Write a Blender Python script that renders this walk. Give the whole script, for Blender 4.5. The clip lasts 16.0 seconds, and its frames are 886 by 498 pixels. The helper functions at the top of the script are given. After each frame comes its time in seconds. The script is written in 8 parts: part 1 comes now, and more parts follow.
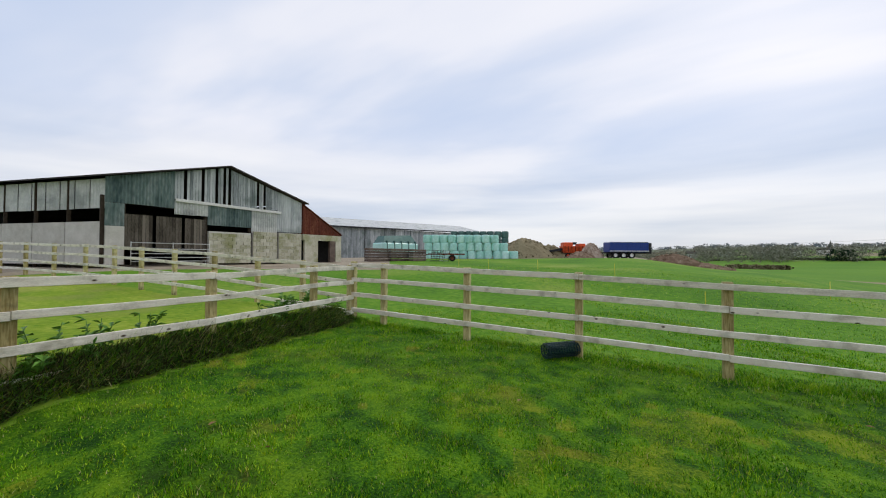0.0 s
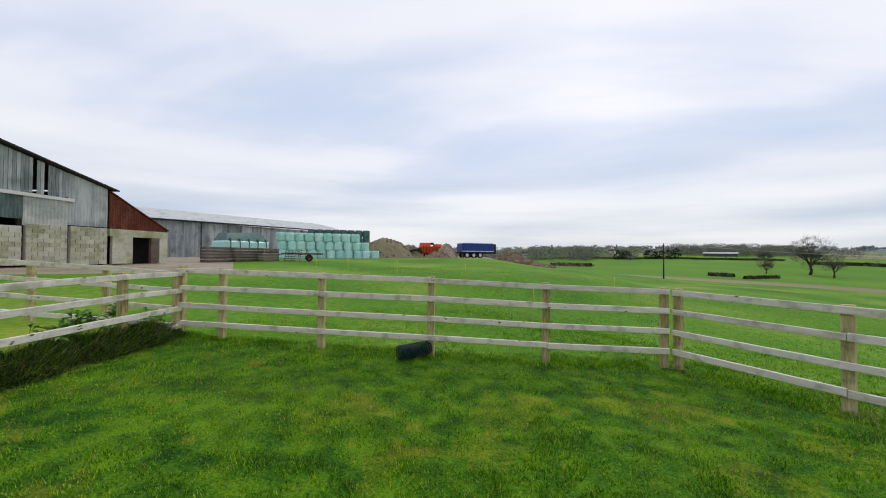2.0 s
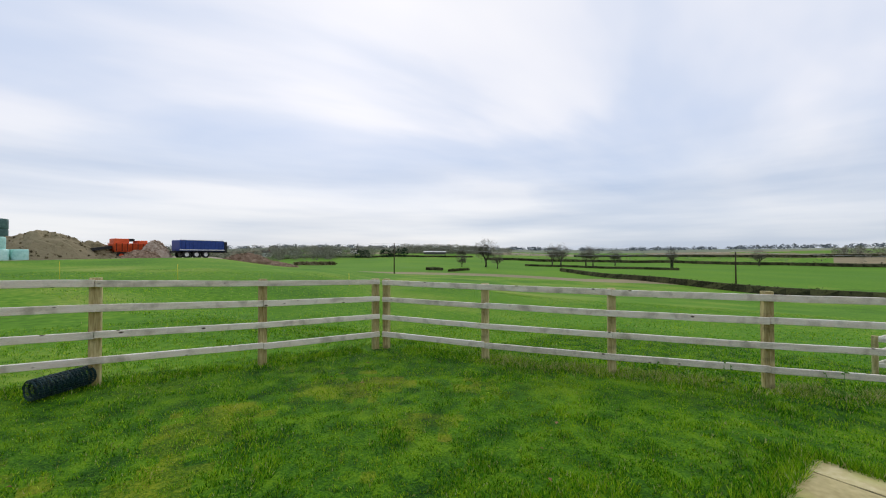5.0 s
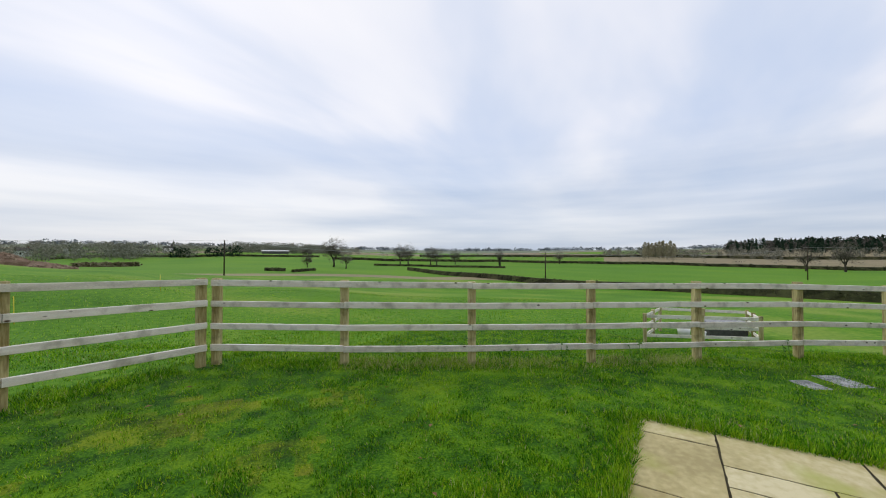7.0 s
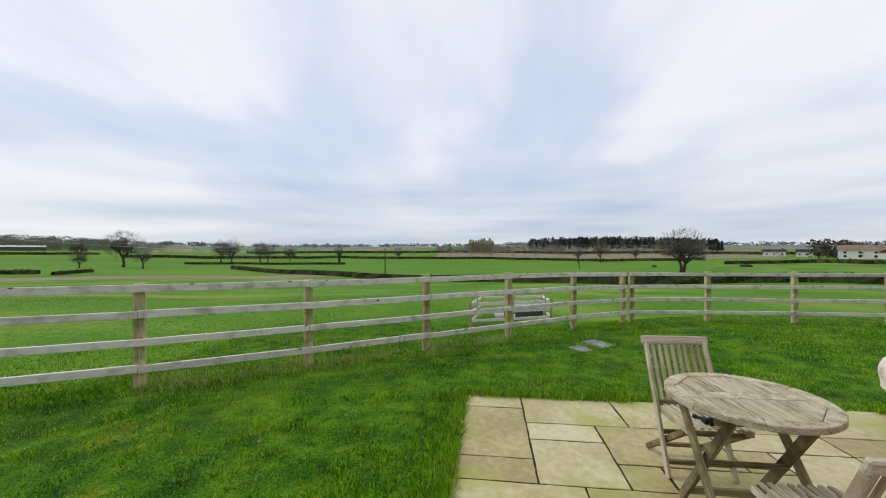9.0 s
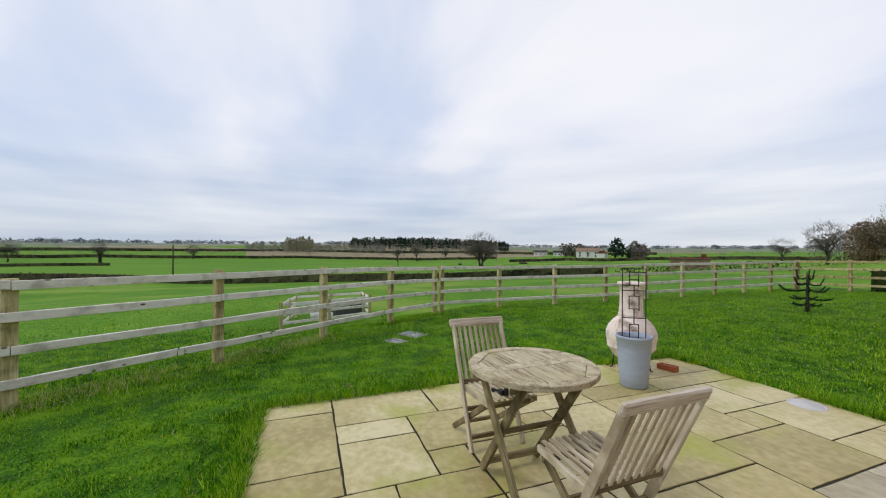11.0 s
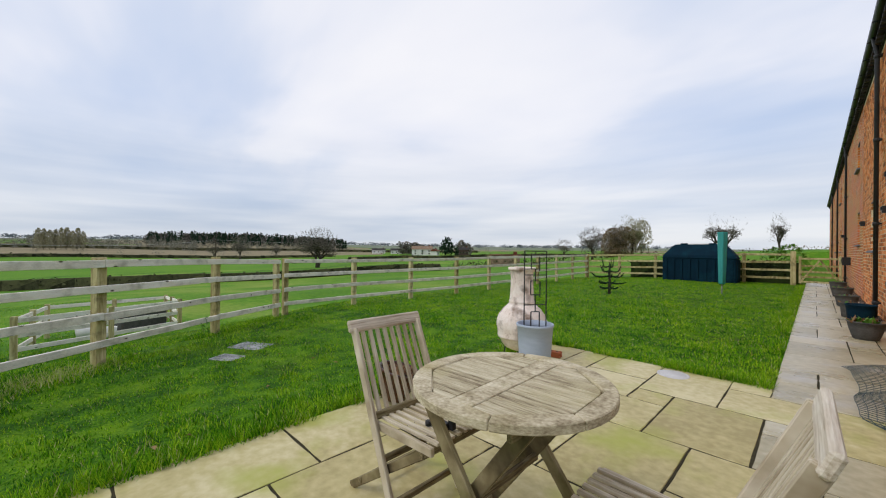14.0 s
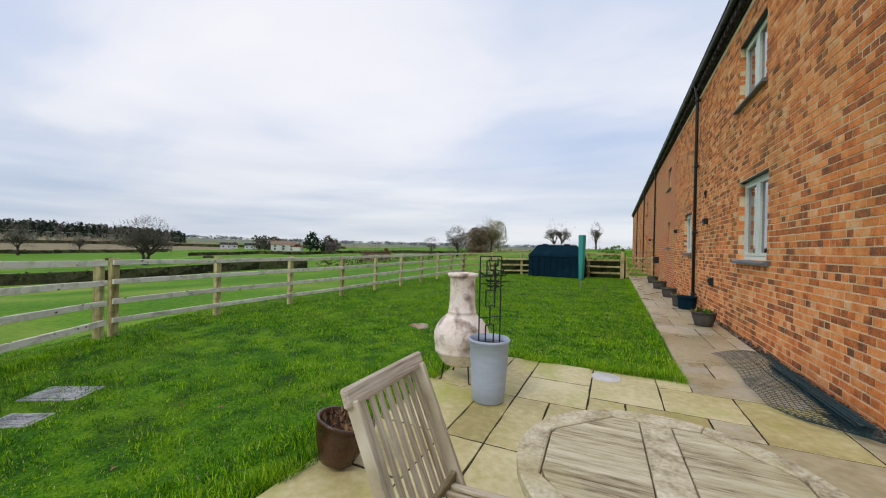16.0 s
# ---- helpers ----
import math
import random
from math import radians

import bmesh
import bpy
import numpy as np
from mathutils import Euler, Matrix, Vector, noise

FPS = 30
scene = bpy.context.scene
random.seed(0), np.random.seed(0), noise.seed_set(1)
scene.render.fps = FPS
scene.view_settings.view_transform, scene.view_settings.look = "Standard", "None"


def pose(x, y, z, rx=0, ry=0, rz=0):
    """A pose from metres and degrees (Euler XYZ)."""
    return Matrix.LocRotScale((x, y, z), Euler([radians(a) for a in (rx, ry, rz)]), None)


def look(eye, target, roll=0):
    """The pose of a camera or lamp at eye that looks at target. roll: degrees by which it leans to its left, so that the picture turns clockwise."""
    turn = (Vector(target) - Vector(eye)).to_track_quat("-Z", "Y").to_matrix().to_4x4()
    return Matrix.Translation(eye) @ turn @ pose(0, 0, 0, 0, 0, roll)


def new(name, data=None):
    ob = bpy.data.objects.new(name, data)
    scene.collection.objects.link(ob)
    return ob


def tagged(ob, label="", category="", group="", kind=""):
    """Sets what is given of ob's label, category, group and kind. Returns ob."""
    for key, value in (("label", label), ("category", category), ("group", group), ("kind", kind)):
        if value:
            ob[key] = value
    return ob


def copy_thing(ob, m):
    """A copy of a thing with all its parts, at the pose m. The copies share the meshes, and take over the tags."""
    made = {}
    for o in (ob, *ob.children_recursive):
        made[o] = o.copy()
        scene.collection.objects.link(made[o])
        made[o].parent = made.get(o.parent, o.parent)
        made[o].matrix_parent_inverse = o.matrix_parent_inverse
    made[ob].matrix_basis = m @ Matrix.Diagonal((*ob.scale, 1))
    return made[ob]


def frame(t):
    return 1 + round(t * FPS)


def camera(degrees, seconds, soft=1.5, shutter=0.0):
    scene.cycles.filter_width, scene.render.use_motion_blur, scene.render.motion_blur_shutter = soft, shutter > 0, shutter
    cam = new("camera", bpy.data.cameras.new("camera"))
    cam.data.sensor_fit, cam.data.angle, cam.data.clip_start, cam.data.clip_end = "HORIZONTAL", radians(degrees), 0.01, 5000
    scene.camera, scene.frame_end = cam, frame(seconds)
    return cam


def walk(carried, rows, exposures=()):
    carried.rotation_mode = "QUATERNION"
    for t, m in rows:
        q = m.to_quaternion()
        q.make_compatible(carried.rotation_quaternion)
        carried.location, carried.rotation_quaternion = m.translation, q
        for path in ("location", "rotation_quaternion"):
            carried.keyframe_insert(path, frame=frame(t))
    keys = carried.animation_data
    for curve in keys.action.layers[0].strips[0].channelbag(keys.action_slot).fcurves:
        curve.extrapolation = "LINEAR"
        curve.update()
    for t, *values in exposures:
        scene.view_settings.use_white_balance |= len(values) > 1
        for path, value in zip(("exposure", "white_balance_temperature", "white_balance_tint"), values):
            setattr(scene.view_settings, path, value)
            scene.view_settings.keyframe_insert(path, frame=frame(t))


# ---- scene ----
cam = camera(100.3, 16.0, soft=1.1)
PATH = [
    (0, (0.109, -0.221, 1.654), (0.917, -2.05, 1.692), 0.3),
    (0.5, (0.13, -0.233, 1.704), (0.792, -2.12, 1.747), 0.8),
    (1, (0.107, -0.251, 1.736), (0.58, -2.194, 1.775), 0.8),
    (1.5, (0.068, -0.238, 1.742), (0.351, -2.218, 1.777), 0.6),
    (2, (0.024, -0.209, 1.753), (0.116, -2.206, 1.79), 0.4),
    (2.5, (-0.126, -0.208, 1.715), (-0.203, -2.206, 1.76), 0.3),
    (3, (-0.131, -0.171, 1.751), (-0.454, -2.144, 1.784), 0.2),
    (3.5, (-0.198, -0.134, 1.734), (-0.754, -2.055, 1.767), 0.2),
    (4, (-0.248, -0.126, 1.716), (-1.0, -1.979, 1.752), 0.1),
    (4.5, (-0.272, -0.112, 1.692), (-1.233, -1.865, 1.724), -0.1),
    (4.7, (-0.305, -0.1, 1.688), (-1.351, -1.805, 1.722), -0.1),
    (6.8, (-0.555, -0.555, 1.577), (-2.212, -1.673, 1.605), -0.2),
    (7, (-0.542, -0.597, 1.587), (-2.248, -1.639, 1.62), -0.0),
    (7.5, (-0.553, -0.625, 1.6), (-2.381, -1.437, 1.624), 0.1),
    (8, (-0.554, -0.636, 1.598), (-2.458, -1.249, 1.615), -0.0),
    (8.5, (-0.546, -0.631, 1.599), (-2.497, -1.073, 1.609), -0.1),
    (9, (-0.56, -0.598, 1.586), (-2.545, -0.843, 1.596), -0.2),
    (9.5, (-0.638, -0.541, 1.553), (-2.638, -0.533, 1.568), -0.1),
    (10, (-0.708, -0.499, 1.535), (-2.691, -0.238, 1.547), 0.2),
    (10.2, (-0.732, -0.483, 1.528), (-2.701, -0.134, 1.537), 0.2),
    (12.3, (-1.205, -0.493, 1.369), (-2.886, 0.59, 1.371), 0.6),
    (12.5, (-1.278, -0.488, 1.361), (-2.936, 0.63, 1.358), 0.6),
    (13, (-1.519, -0.446, 1.321), (-3.121, 0.752, 1.318), 0.4),
    (13.5, (-1.736, -0.419, 1.292), (-3.273, 0.861, 1.285), 0.5),
    (14, (-1.966, -0.411, 1.286), (-3.385, 0.998, 1.289), 0.6),
    (14.5, (-2.206, -0.412, 1.276), (-3.446, 1.157, 1.265), 0.8),
    (15, (-2.443, -0.4, 1.281), (-3.56, 1.259, 1.275), 0.8),
    (15.5, (-2.727, -0.351, 1.317), (-3.712, 1.39, 1.305), 1.1),
    (16, (-2.954, -0.29, 1.344), (-3.797, 1.524, 1.339), 1.3),
]
walk(cam, [(t, look(eye, target, roll)) for t, eye, target, roll in PATH])

# ---- world, sun ----
world = bpy.data.worlds.new("world")
scene.world = world
world.use_nodes = True


def build_world():
    nt = world.node_tree
    nt.nodes.clear()
    n, l = nt.nodes.new, nt.links.new
    out = n("ShaderNodeOutputWorld")
    bg = n("ShaderNodeBackground")
    bg.inputs["Strength"].default_value = 1.05
    sky = n("ShaderNodeTexSky")
    sky.sky_type = "NISHITA"
    sky.sun_disc = False
    sky.sun_elevation, sky.sun_rotation = radians(28), radians(200)
    gain = n("ShaderNodeVectorMath")
    gain.operation = "SCALE"
    gain.inputs["Scale"].default_value = 0.06
    l(sky.outputs[0], gain.inputs[0])
    co = n("ShaderNodeTexCoord")
    sep = n("ShaderNodeSeparateXYZ")
    l(co.outputs["Generated"], sep.inputs[0])
    up = n("ShaderNodeMath")
    up.operation = "MAXIMUM"
    up.inputs[1].default_value = 0.0
    l(sep.outputs["Z"], up.inputs[0])
    lift = n("ShaderNodeMath")
    lift.operation = "ADD"
    lift.inputs[1].default_value = 0.16
    l(up.outputs[0], lift.inputs[0])
    flat = n("ShaderNodeCombineXYZ")
    for a in "XY":
        d = n("ShaderNodeMath")
        d.operation = "DIVIDE"
        l(sep.outputs[a], d.inputs[0])
        l(lift.outputs[0], d.inputs[1])
        l(d.outputs[0], flat.inputs[a])
    mapn = n("ShaderNodeMapping")
    mapn.inputs["Rotation"].default_value = (0, 0, radians(35))
    mapn.inputs["Scale"].default_value = (0.55, 1.0, 1.0)
    l(flat.outputs[0], mapn.inputs[0])
    big = n("ShaderNodeTexNoise")
    big.inputs["Scale"].default_value = 0.75
    big.inputs["Detail"].default_value = 5
    big.inputs["Roughness"].default_value = 0.48
    big.inputs["Distortion"].default_value = 0.25
    l(mapn.outputs[0], big.inputs["Vector"])
    ramp = n("ShaderNodeValToRGB")
    e = ramp.color_ramp.elements
    e[0].position, e[0].color = 0.32, (0.50, 0.62, 0.86, 1)
    e[1].position, e[1].color = 0.66, (0.95, 0.95, 1.0, 1)
    m = e.new(0.47)
    m.color = (0.68, 0.75, 0.91, 1)
    m = e.new(0.55)
    m.color = (0.86, 0.88, 0.97, 1)
    l(big.outputs[0], ramp.inputs[0])
    band = n("ShaderNodeTexNoise")
    band.inputs["Scale"].default_value = 1.0
    band.inputs["Detail"].default_value = 4
    strip = n("ShaderNodeMapping")
    strip.inputs["Scale"].default_value = (1.3, 1.3, 14.0)
    l(co.outputs["Generated"], strip.inputs[0])
    l(strip.outputs[0], band.inputs["Vector"])
    bramp = n("ShaderNodeValToRGB")
    e = bramp.color_ramp.elements
    e[0].position, e[0].color = 0.35, (0.50, 0.58, 0.71, 1)
    e[1].position, e[1].color = 0.62, (0.84, 0.86, 0.90, 1)
    l(band.outputs[0], bramp.inputs[0])
    low = n("ShaderNodeMapRange")
    low.inputs["From Min"].default_value, low.inputs["From Max"].default_value = 0.02, 0.30
    l(sep.outputs["Z"], low.inputs["Value"])
    mix = n("ShaderNodeMixRGB")
    l(low.outputs[0], mix.inputs[0])
    l(bramp.outputs[0], mix.inputs[1])
    l(ramp.outputs[0], mix.inputs[2])
    over = n("ShaderNodeMixRGB")
    over.inputs[0].default_value = 0.9
    l(gain.outputs[0], over.inputs[1])
    l(mix.outputs[0], over.inputs[2])
    l(over.outputs[0], bg.inputs["Color"])
    l(bg.outputs[0], out.inputs[0])


build_world()
sun = new("sun", bpy.data.lights.new("sun", "SUN"))
sun.data.energy, sun.data.angle, sun.data.color = 1.0, radians(14), (1.0, 0.96, 0.9)
sun.matrix_world = look((0, 0, 30), (math.sin(radians(200)) * -40, math.cos(radians(200)) * -40, -10))

# ---- materials ----


def surface(name, stops, scale=6.0, rough=0.8, bump=0.3, fine=60.0, metal=0.0, stretch=(1, 1, 1), per_object=0.0, stain=0.0, stain_col=(0.05, 0.05, 0.03), stain_scale=1.3, coord="Object", bump_dist=0.01, knots=0.0):
    """Two scales of colour variation, a stain layer and a relief."""
    m = bpy.data.materials.new(name)
    m.use_nodes = True
    nt = m.node_tree
    n, l = nt.nodes.new, nt.links.new
    b = nt.nodes["Principled BSDF"]
    b.inputs["Metallic"].default_value = metal
    b.inputs["Specular IOR Level"].default_value = 0.12 if rough > 0.7 else 0.35
    co = n("ShaderNodeTexCoord")
    mp = n("ShaderNodeMapping")
    mp.inputs["Scale"].default_value = stretch
    if coord == "World":
        where = n("ShaderNodeNewGeometry").outputs["Position"]
    else:
        where = co.outputs[coord]
    l(where, mp.inputs[0])
    n1 = n("ShaderNodeTexNoise")
    n1.inputs["Scale"].default_value, n1.inputs["Detail"].default_value = scale, 6
    l(mp.outputs[0], n1.inputs["Vector"])
    n2 = n("ShaderNodeTexNoise")
    n2.inputs["Scale"].default_value, n2.inputs["Detail"].default_value = fine, 4
    l(mp.outputs[0], n2.inputs["Vector"])
    add = n("ShaderNodeMath")
    add.operation = "MULTIPLY_ADD"
    add.inputs[1].default_value = 0.45
    l(n2.outputs[0], add.inputs[0])
    half = n("ShaderNodeMath")
    half.operation = "MULTIPLY"
    half.inputs[1].default_value = 0.55
    l(n1.outputs[0], half.inputs[0])
    l(half.outputs[0], add.inputs[2])
    value = add
    if per_object:
        info = n("ShaderNodeObjectInfo")
        geo = n("ShaderNodeNewGeometry")
        s = n("ShaderNodeMath")
        s.operation = "ADD"
        l(info.outputs["Random"], s.inputs[0])
        l(geo.outputs["Random Per Island"], s.inputs[1])
        fr = n("ShaderNodeMath")
        fr.operation = "FRACT"
        l(s.outputs[0], fr.inputs[0])
        sh = n("ShaderNodeMath")
        sh.operation = "MULTIPLY_ADD"
        sh.inputs[1].default_value = per_object
        l(fr.outputs[0], sh.inputs[0])
        off = n("ShaderNodeMath")
        off.operation = "SUBTRACT"
        off.inputs[1].default_value = per_object / 2
        l(add.outputs[0], off.inputs[0])
        l(off.outputs[0], sh.inputs[2])
        value = sh
    ramp = n("ShaderNodeValToRGB")
    e = ramp.color_ramp.elements
    e[0].position, e[0].color = stops[0][0], (*stops[0][1], 1)
    e[1].position, e[1].color = stops[-1][0], (*stops[-1][1], 1)
    for p, c in stops[1:-1]:
        e.new(p).color = (*c, 1)
    l(value.outputs[0], ramp.inputs[0])
    colour = ramp
    if stain:
        n3 = n("ShaderNodeTexNoise")
        n3.inputs["Scale"].default_value, n3.inputs["Detail"].default_value = stain_scale, 7
        l(where, n3.inputs["Vector"])
        r3 = n("ShaderNodeMapRange")
        r3.inputs["From Min"].default_value, r3.inputs["From Max"].default_value = 0.52, 0.70
        r3.inputs["To Max"].default_value = stain
        l(n3.outputs[0], r3.inputs["Value"])
        mx = n("ShaderNodeMixRGB")
        mx.inputs[2].default_value = (*stain_col, 1)
        l(r3.outputs[0], mx.inputs[0])
        l(ramp.outputs[0], mx.inputs[1])
        colour = mx
    if knots:
        km = n("ShaderNodeMapping")
        km.inputs["Scale"].default_value = (1, 1, 2)
        l(co.outputs["Object"], km.inputs[0])
        vo = n("ShaderNodeTexVoronoi")
        vo.inputs["Scale"].default_value = 4.0
        l(km.outputs[0], vo.inputs["Vector"])
        kr = n("ShaderNodeMapRange")
        kr.inputs["From Min"].default_value, kr.inputs["From Max"].default_value = 0.13, 0.07
        kr.inputs["To Max"].default_value = knots
        l(vo.outputs["Distance"], kr.inputs["Value"])
        kx = n("ShaderNodeMixRGB")
        kx.inputs[2].default_value = (0.07, 0.045, 0.025, 1)
        l(kr.outputs[0], kx.inputs[0])
        l(colour.outputs[0], kx.inputs[1])
        colour = kx
    l(colour.outputs[0], b.inputs["Base Color"])
    rr = n("ShaderNodeMapRange")
    rr.inputs["To Min"].default_value, rr.inputs["To Max"].default_value = max(0.03, rough - 0.12), min(1, rough + 0.12)
    l(n1.outputs[0], rr.inputs["Value"])
    l(rr.outputs[0], b.inputs["Roughness"])
    if bump:
        bp = n("ShaderNodeBump")
        bp.inputs["Strength"].default_value, bp.inputs["Distance"].default_value = bump, bump_dist
        l(add.outputs[0], bp.inputs["Height"])
        l(bp.outputs[0], b.inputs["Normal"])
    return m


M = {}
M["rail"] = surface("weathered_rail", [(0.3, (0.54, 0.51, 0.43)), (0.5, (0.78, 0.74, 0.64)), (0.7, (0.90, 0.87, 0.79))], 3, 0.85, 0.4, 40, stretch=(1, 1, 6), per_object=0.16, knots=0.97, stain=0.5, stain_col=(0.20, 0.18, 0.12), stain_scale=5)
M["post"] = surface("weathered_post", [(0.32, (0.22, 0.175, 0.065)), (0.5, (0.44, 0.38, 0.18)), (0.66, (0.62, 0.56, 0.31))], 14, 0.85, 0.5, 60, stretch=(1, 1, 0.12), per_object=0.18, stain=0.7, stain_col=(0.06, 0.05, 0.03), stain_scale=6)
M["teak"] = surface("silvered_teak", [(0.34, (0.30, 0.24, 0.155)), (0.5, (0.54, 0.465, 0.34)), (0.66, (0.70, 0.63, 0.50))], 60, 0.8, 0.35, 170, stretch=(0.05, 1, 0.05), per_object=0.16, stain=0.35, stain_col=(0.24, 0.18, 0.10), stain_scale=6)
M["teak_cross"] = surface("silvered_teak_cross", [(0.34, (0.34, 0.27, 0.19)), (0.5, (0.58, 0.50, 0.39)), (0.66, (0.72, 0.66, 0.55))], 60, 0.8, 0.35, 170, stretch=(1, 0.05, 1), per_object=0.10, stain=0.3, stain_col=(0.30, 0.22, 0.13), stain_scale=5)
M["teak_rim"] = surface("lichened_rim_teak", [(0.32, (0.24, 0.19, 0.115)), (0.5, (0.50, 0.43, 0.29)), (0.68, (0.72, 0.66, 0.49))], 14, 0.85, 0.4, 75, stretch=(1, 1, 2.5), per_object=0.10, stain=0.4, stain_col=(0.44, 0.38, 0.17), stain_scale=4)
# darker teak for the stretchers, grain along y
M["teak_dark_cross"] = surface("darker_teak_cross", [(0.34, (0.07, 0.052, 0.03)), (0.5, (0.20, 0.16, 0.085)), (0.66, (0.36, 0.31, 0.18))], 50, 0.8, 0.35, 150, stretch=(1, 0.07, 1), per_object=0.14, stain=0.5, stain_col=(0.12, 0.12, 0.035), stain_scale=5)
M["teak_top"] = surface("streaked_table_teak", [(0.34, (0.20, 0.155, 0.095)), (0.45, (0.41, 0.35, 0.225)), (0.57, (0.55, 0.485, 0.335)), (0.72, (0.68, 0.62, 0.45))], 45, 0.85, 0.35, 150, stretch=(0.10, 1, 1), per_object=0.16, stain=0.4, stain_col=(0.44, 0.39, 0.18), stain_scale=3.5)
# darker teak for the chairs' rear legs, table legs and under-frame
M["teak_dark"] = surface("darker_teak", [(0.34, (0.07, 0.052, 0.03)), (0.5, (0.20, 0.16, 0.085)), (0.66, (0.36, 0.31, 0.18))], 50, 0.8, 0.35, 150, stretch=(0.07, 1, 0.07), per_object=0.14, stain=0.5, stain_col=(0.12, 0.12, 0.035), stain_scale=5)
M["slab"] = surface("sandstone_slab", [(0.32, (0.36, 0.295, 0.115)), (0.5, (0.51, 0.435, 0.20)), (0.68, (0.66, 0.585, 0.34))], 1.9, 0.5, 0.25, 16, per_object=0.26, stain=0.85, stain_col=(0.36, 0.385, 0.05), stain_scale=1.5, coord="World")
M["slab_grey"] = surface("grey_sandstone_slab", [(0.32, (0.34, 0.29, 0.165)), (0.5, (0.48, 0.42, 0.27)), (0.68, (0.60, 0.545, 0.40))], 1.8, 0.30, 0.2, 14, per_object=0.22, stain=0.7, stain_col=(0.54, 0.53, 0.52), stain_scale=1.5, coord="World")
M["joint"] = surface("patio_joint", [(0.3, (0.022, 0.018, 0.010)), (0.7, (0.07, 0.062, 0.035))], 20, 0.95, 0.6, 90)
M["brick"] = surface("old_red_brick", [(0.22, (0.16, 0.085, 0.05)), (0.32, (0.38, 0.125, 0.05)), (0.48, (0.68, 0.22, 0.068)), (0.68, (0.84, 0.35, 0.12)), (0.84, (0.78, 0.54, 0.34))], 9, 0.88, 0.6, 60, per_object=0.46, stain=0.3, stain_col=(0.22, 0.17, 0.06), stain_scale=0.9, coord="World")
M["mortar"] = surface("lime_mortar", [(0.3, (0.60, 0.46, 0.28)), (0.7, (0.84, 0.70, 0.47))], 20, 0.95, 0.5, 120)
M["black"] = surface("black_cast_iron", [(0.3, (0.008, 0.008, 0.009)), (0.7, (0.03, 0.03, 0.032))], 20, 0.45, 0.2, 80)
M["rooftile"] = surface("dark_roof_tile", [(0.3, (0.02, 0.018, 0.018)), (0.7, (0.07, 0.06, 0.055))], 10, 0.8, 0.5, 60, per_object=0.3)
M["covering"] = surface("pale_cover_stone", [(0.3, (0.50, 0.49, 0.49)), (0.7, (0.66, 0.65, 0.65))], 9, 0.8, 0.2, 60)
M["sage"] = surface("sage_window_paint", [(0.3, (0.58, 0.64, 0.59)), (0.7, (0.70, 0.74, 0.69))], 12, 0.45, 0.1, 80)
M["sill"] = surface("blue_grey_sill", [(0.3, (0.10, 0.11, 0.13)), (0.7, (0.20, 0.21, 0.24))], 12, 0.7, 0.3, 80)
M["clay"] = surface("limewashed_clay", [(0.30, (0.42, 0.30, 0.23)), (0.40, (0.76, 0.64, 0.56)), (0.6, (0.87, 0.78, 0.71)), (0.75, (0.88, 0.82, 0.76))], 9, 0.85, 0.5, 50, stain=0.9, stain_col=(0.20, 0.13, 0.09), stain_scale=7)
M["bluepot"] = surface("blue_grey_planter", [(0.3, (0.33, 0.39, 0.48)), (0.7, (0.44, 0.50, 0.60))], 6, 0.6, 0.35, 60, stretch=(1, 1, 5))
M["brownpot"] = surface("glazed_brown_pot", [(0.3, (0.035, 0.015, 0.01)), (0.7, (0.10, 0.045, 0.025))], 6, 0.22, 0.1, 60)
M["greypot"] = surface("grey_stone_pot", [(0.3, (0.05, 0.05, 0.048)), (0.7, (0.13, 0.125, 0.115))], 9, 0.8, 0.4, 60)
M["iron"] = surface("black_wire", [(0.3, (0.01, 0.01, 0.01)), (0.7, (0.025, 0.025, 0.03))], 20, 0.5, 0.0, 80)
M["greenwire"] = surface("green_plastic_wire", [(0.3, (0.006, 0.028, 0.034)), (0.7, (0.014, 0.055, 0.065))], 20, 0.45, 0.0, 80)
M["tank"] = surface("blue_green_tank", [(0.3, (0.001, 0.012, 0.026)), (0.7, (0.003, 0.028, 0.050))], 3, 0.85, 0.15, 40, stain=0.5, stain_col=(0.006, 0.045, 0.065), stain_scale=1.5)
M["parasol"] = surface("turquoise_cover", [(0.3, (0.03, 0.26, 0.25)), (0.7, (0.06, 0.38, 0.36))], 8, 0.7, 0.3, 50, stretch=(3, 3, 0.4))
M["cladding"] = surface("grey_corrugated_sheet", [(0.3, (0.12, 0.14, 0.145)), (0.5, (0.33, 0.355, 0.36)), (0.7, (0.56, 0.58, 0.58))], 1.2, 0.7, 0.3, 14, stretch=(1.6, 1.6, 0.12), per_object=0.24, stain=0.6, stain_col=(0.08, 0.12, 0.10), stain_scale=0.7)
M["cladding_green"] = surface("green_stained_sheet", [(0.3, (0.05, 0.08, 0.08)), (0.5, (0.13, 0.18, 0.17)), (0.7, (0.27, 0.31, 0.30))], 1.4, 0.75, 0.3, 9, stretch=(1, 1, 0.3), per_object=0.15, stain=0.5, stain_col=(0.03, 0.05, 0.05), stain_scale=0.9)
M["panel"] = surface("pale_sheet_panel", [(0.3, (0.38, 0.39, 0.38)), (0.7, (0.64, 0.65, 0.62))], 1.5, 0.7, 0.2, 10, per_object=0.1, stain=0.5, stain_col=(0.10, 0.13, 0.12), stain_scale=0.8)
M["rust"] = surface("rusty_sheet", [(0.3, (0.05, 0.02, 0.015)), (0.5, (0.14, 0.04, 0.025)), (0.7, (0.24, 0.10, 0.06))], 2.5, 0.85, 0.4, 20, stretch=(1, 1, 0.4))
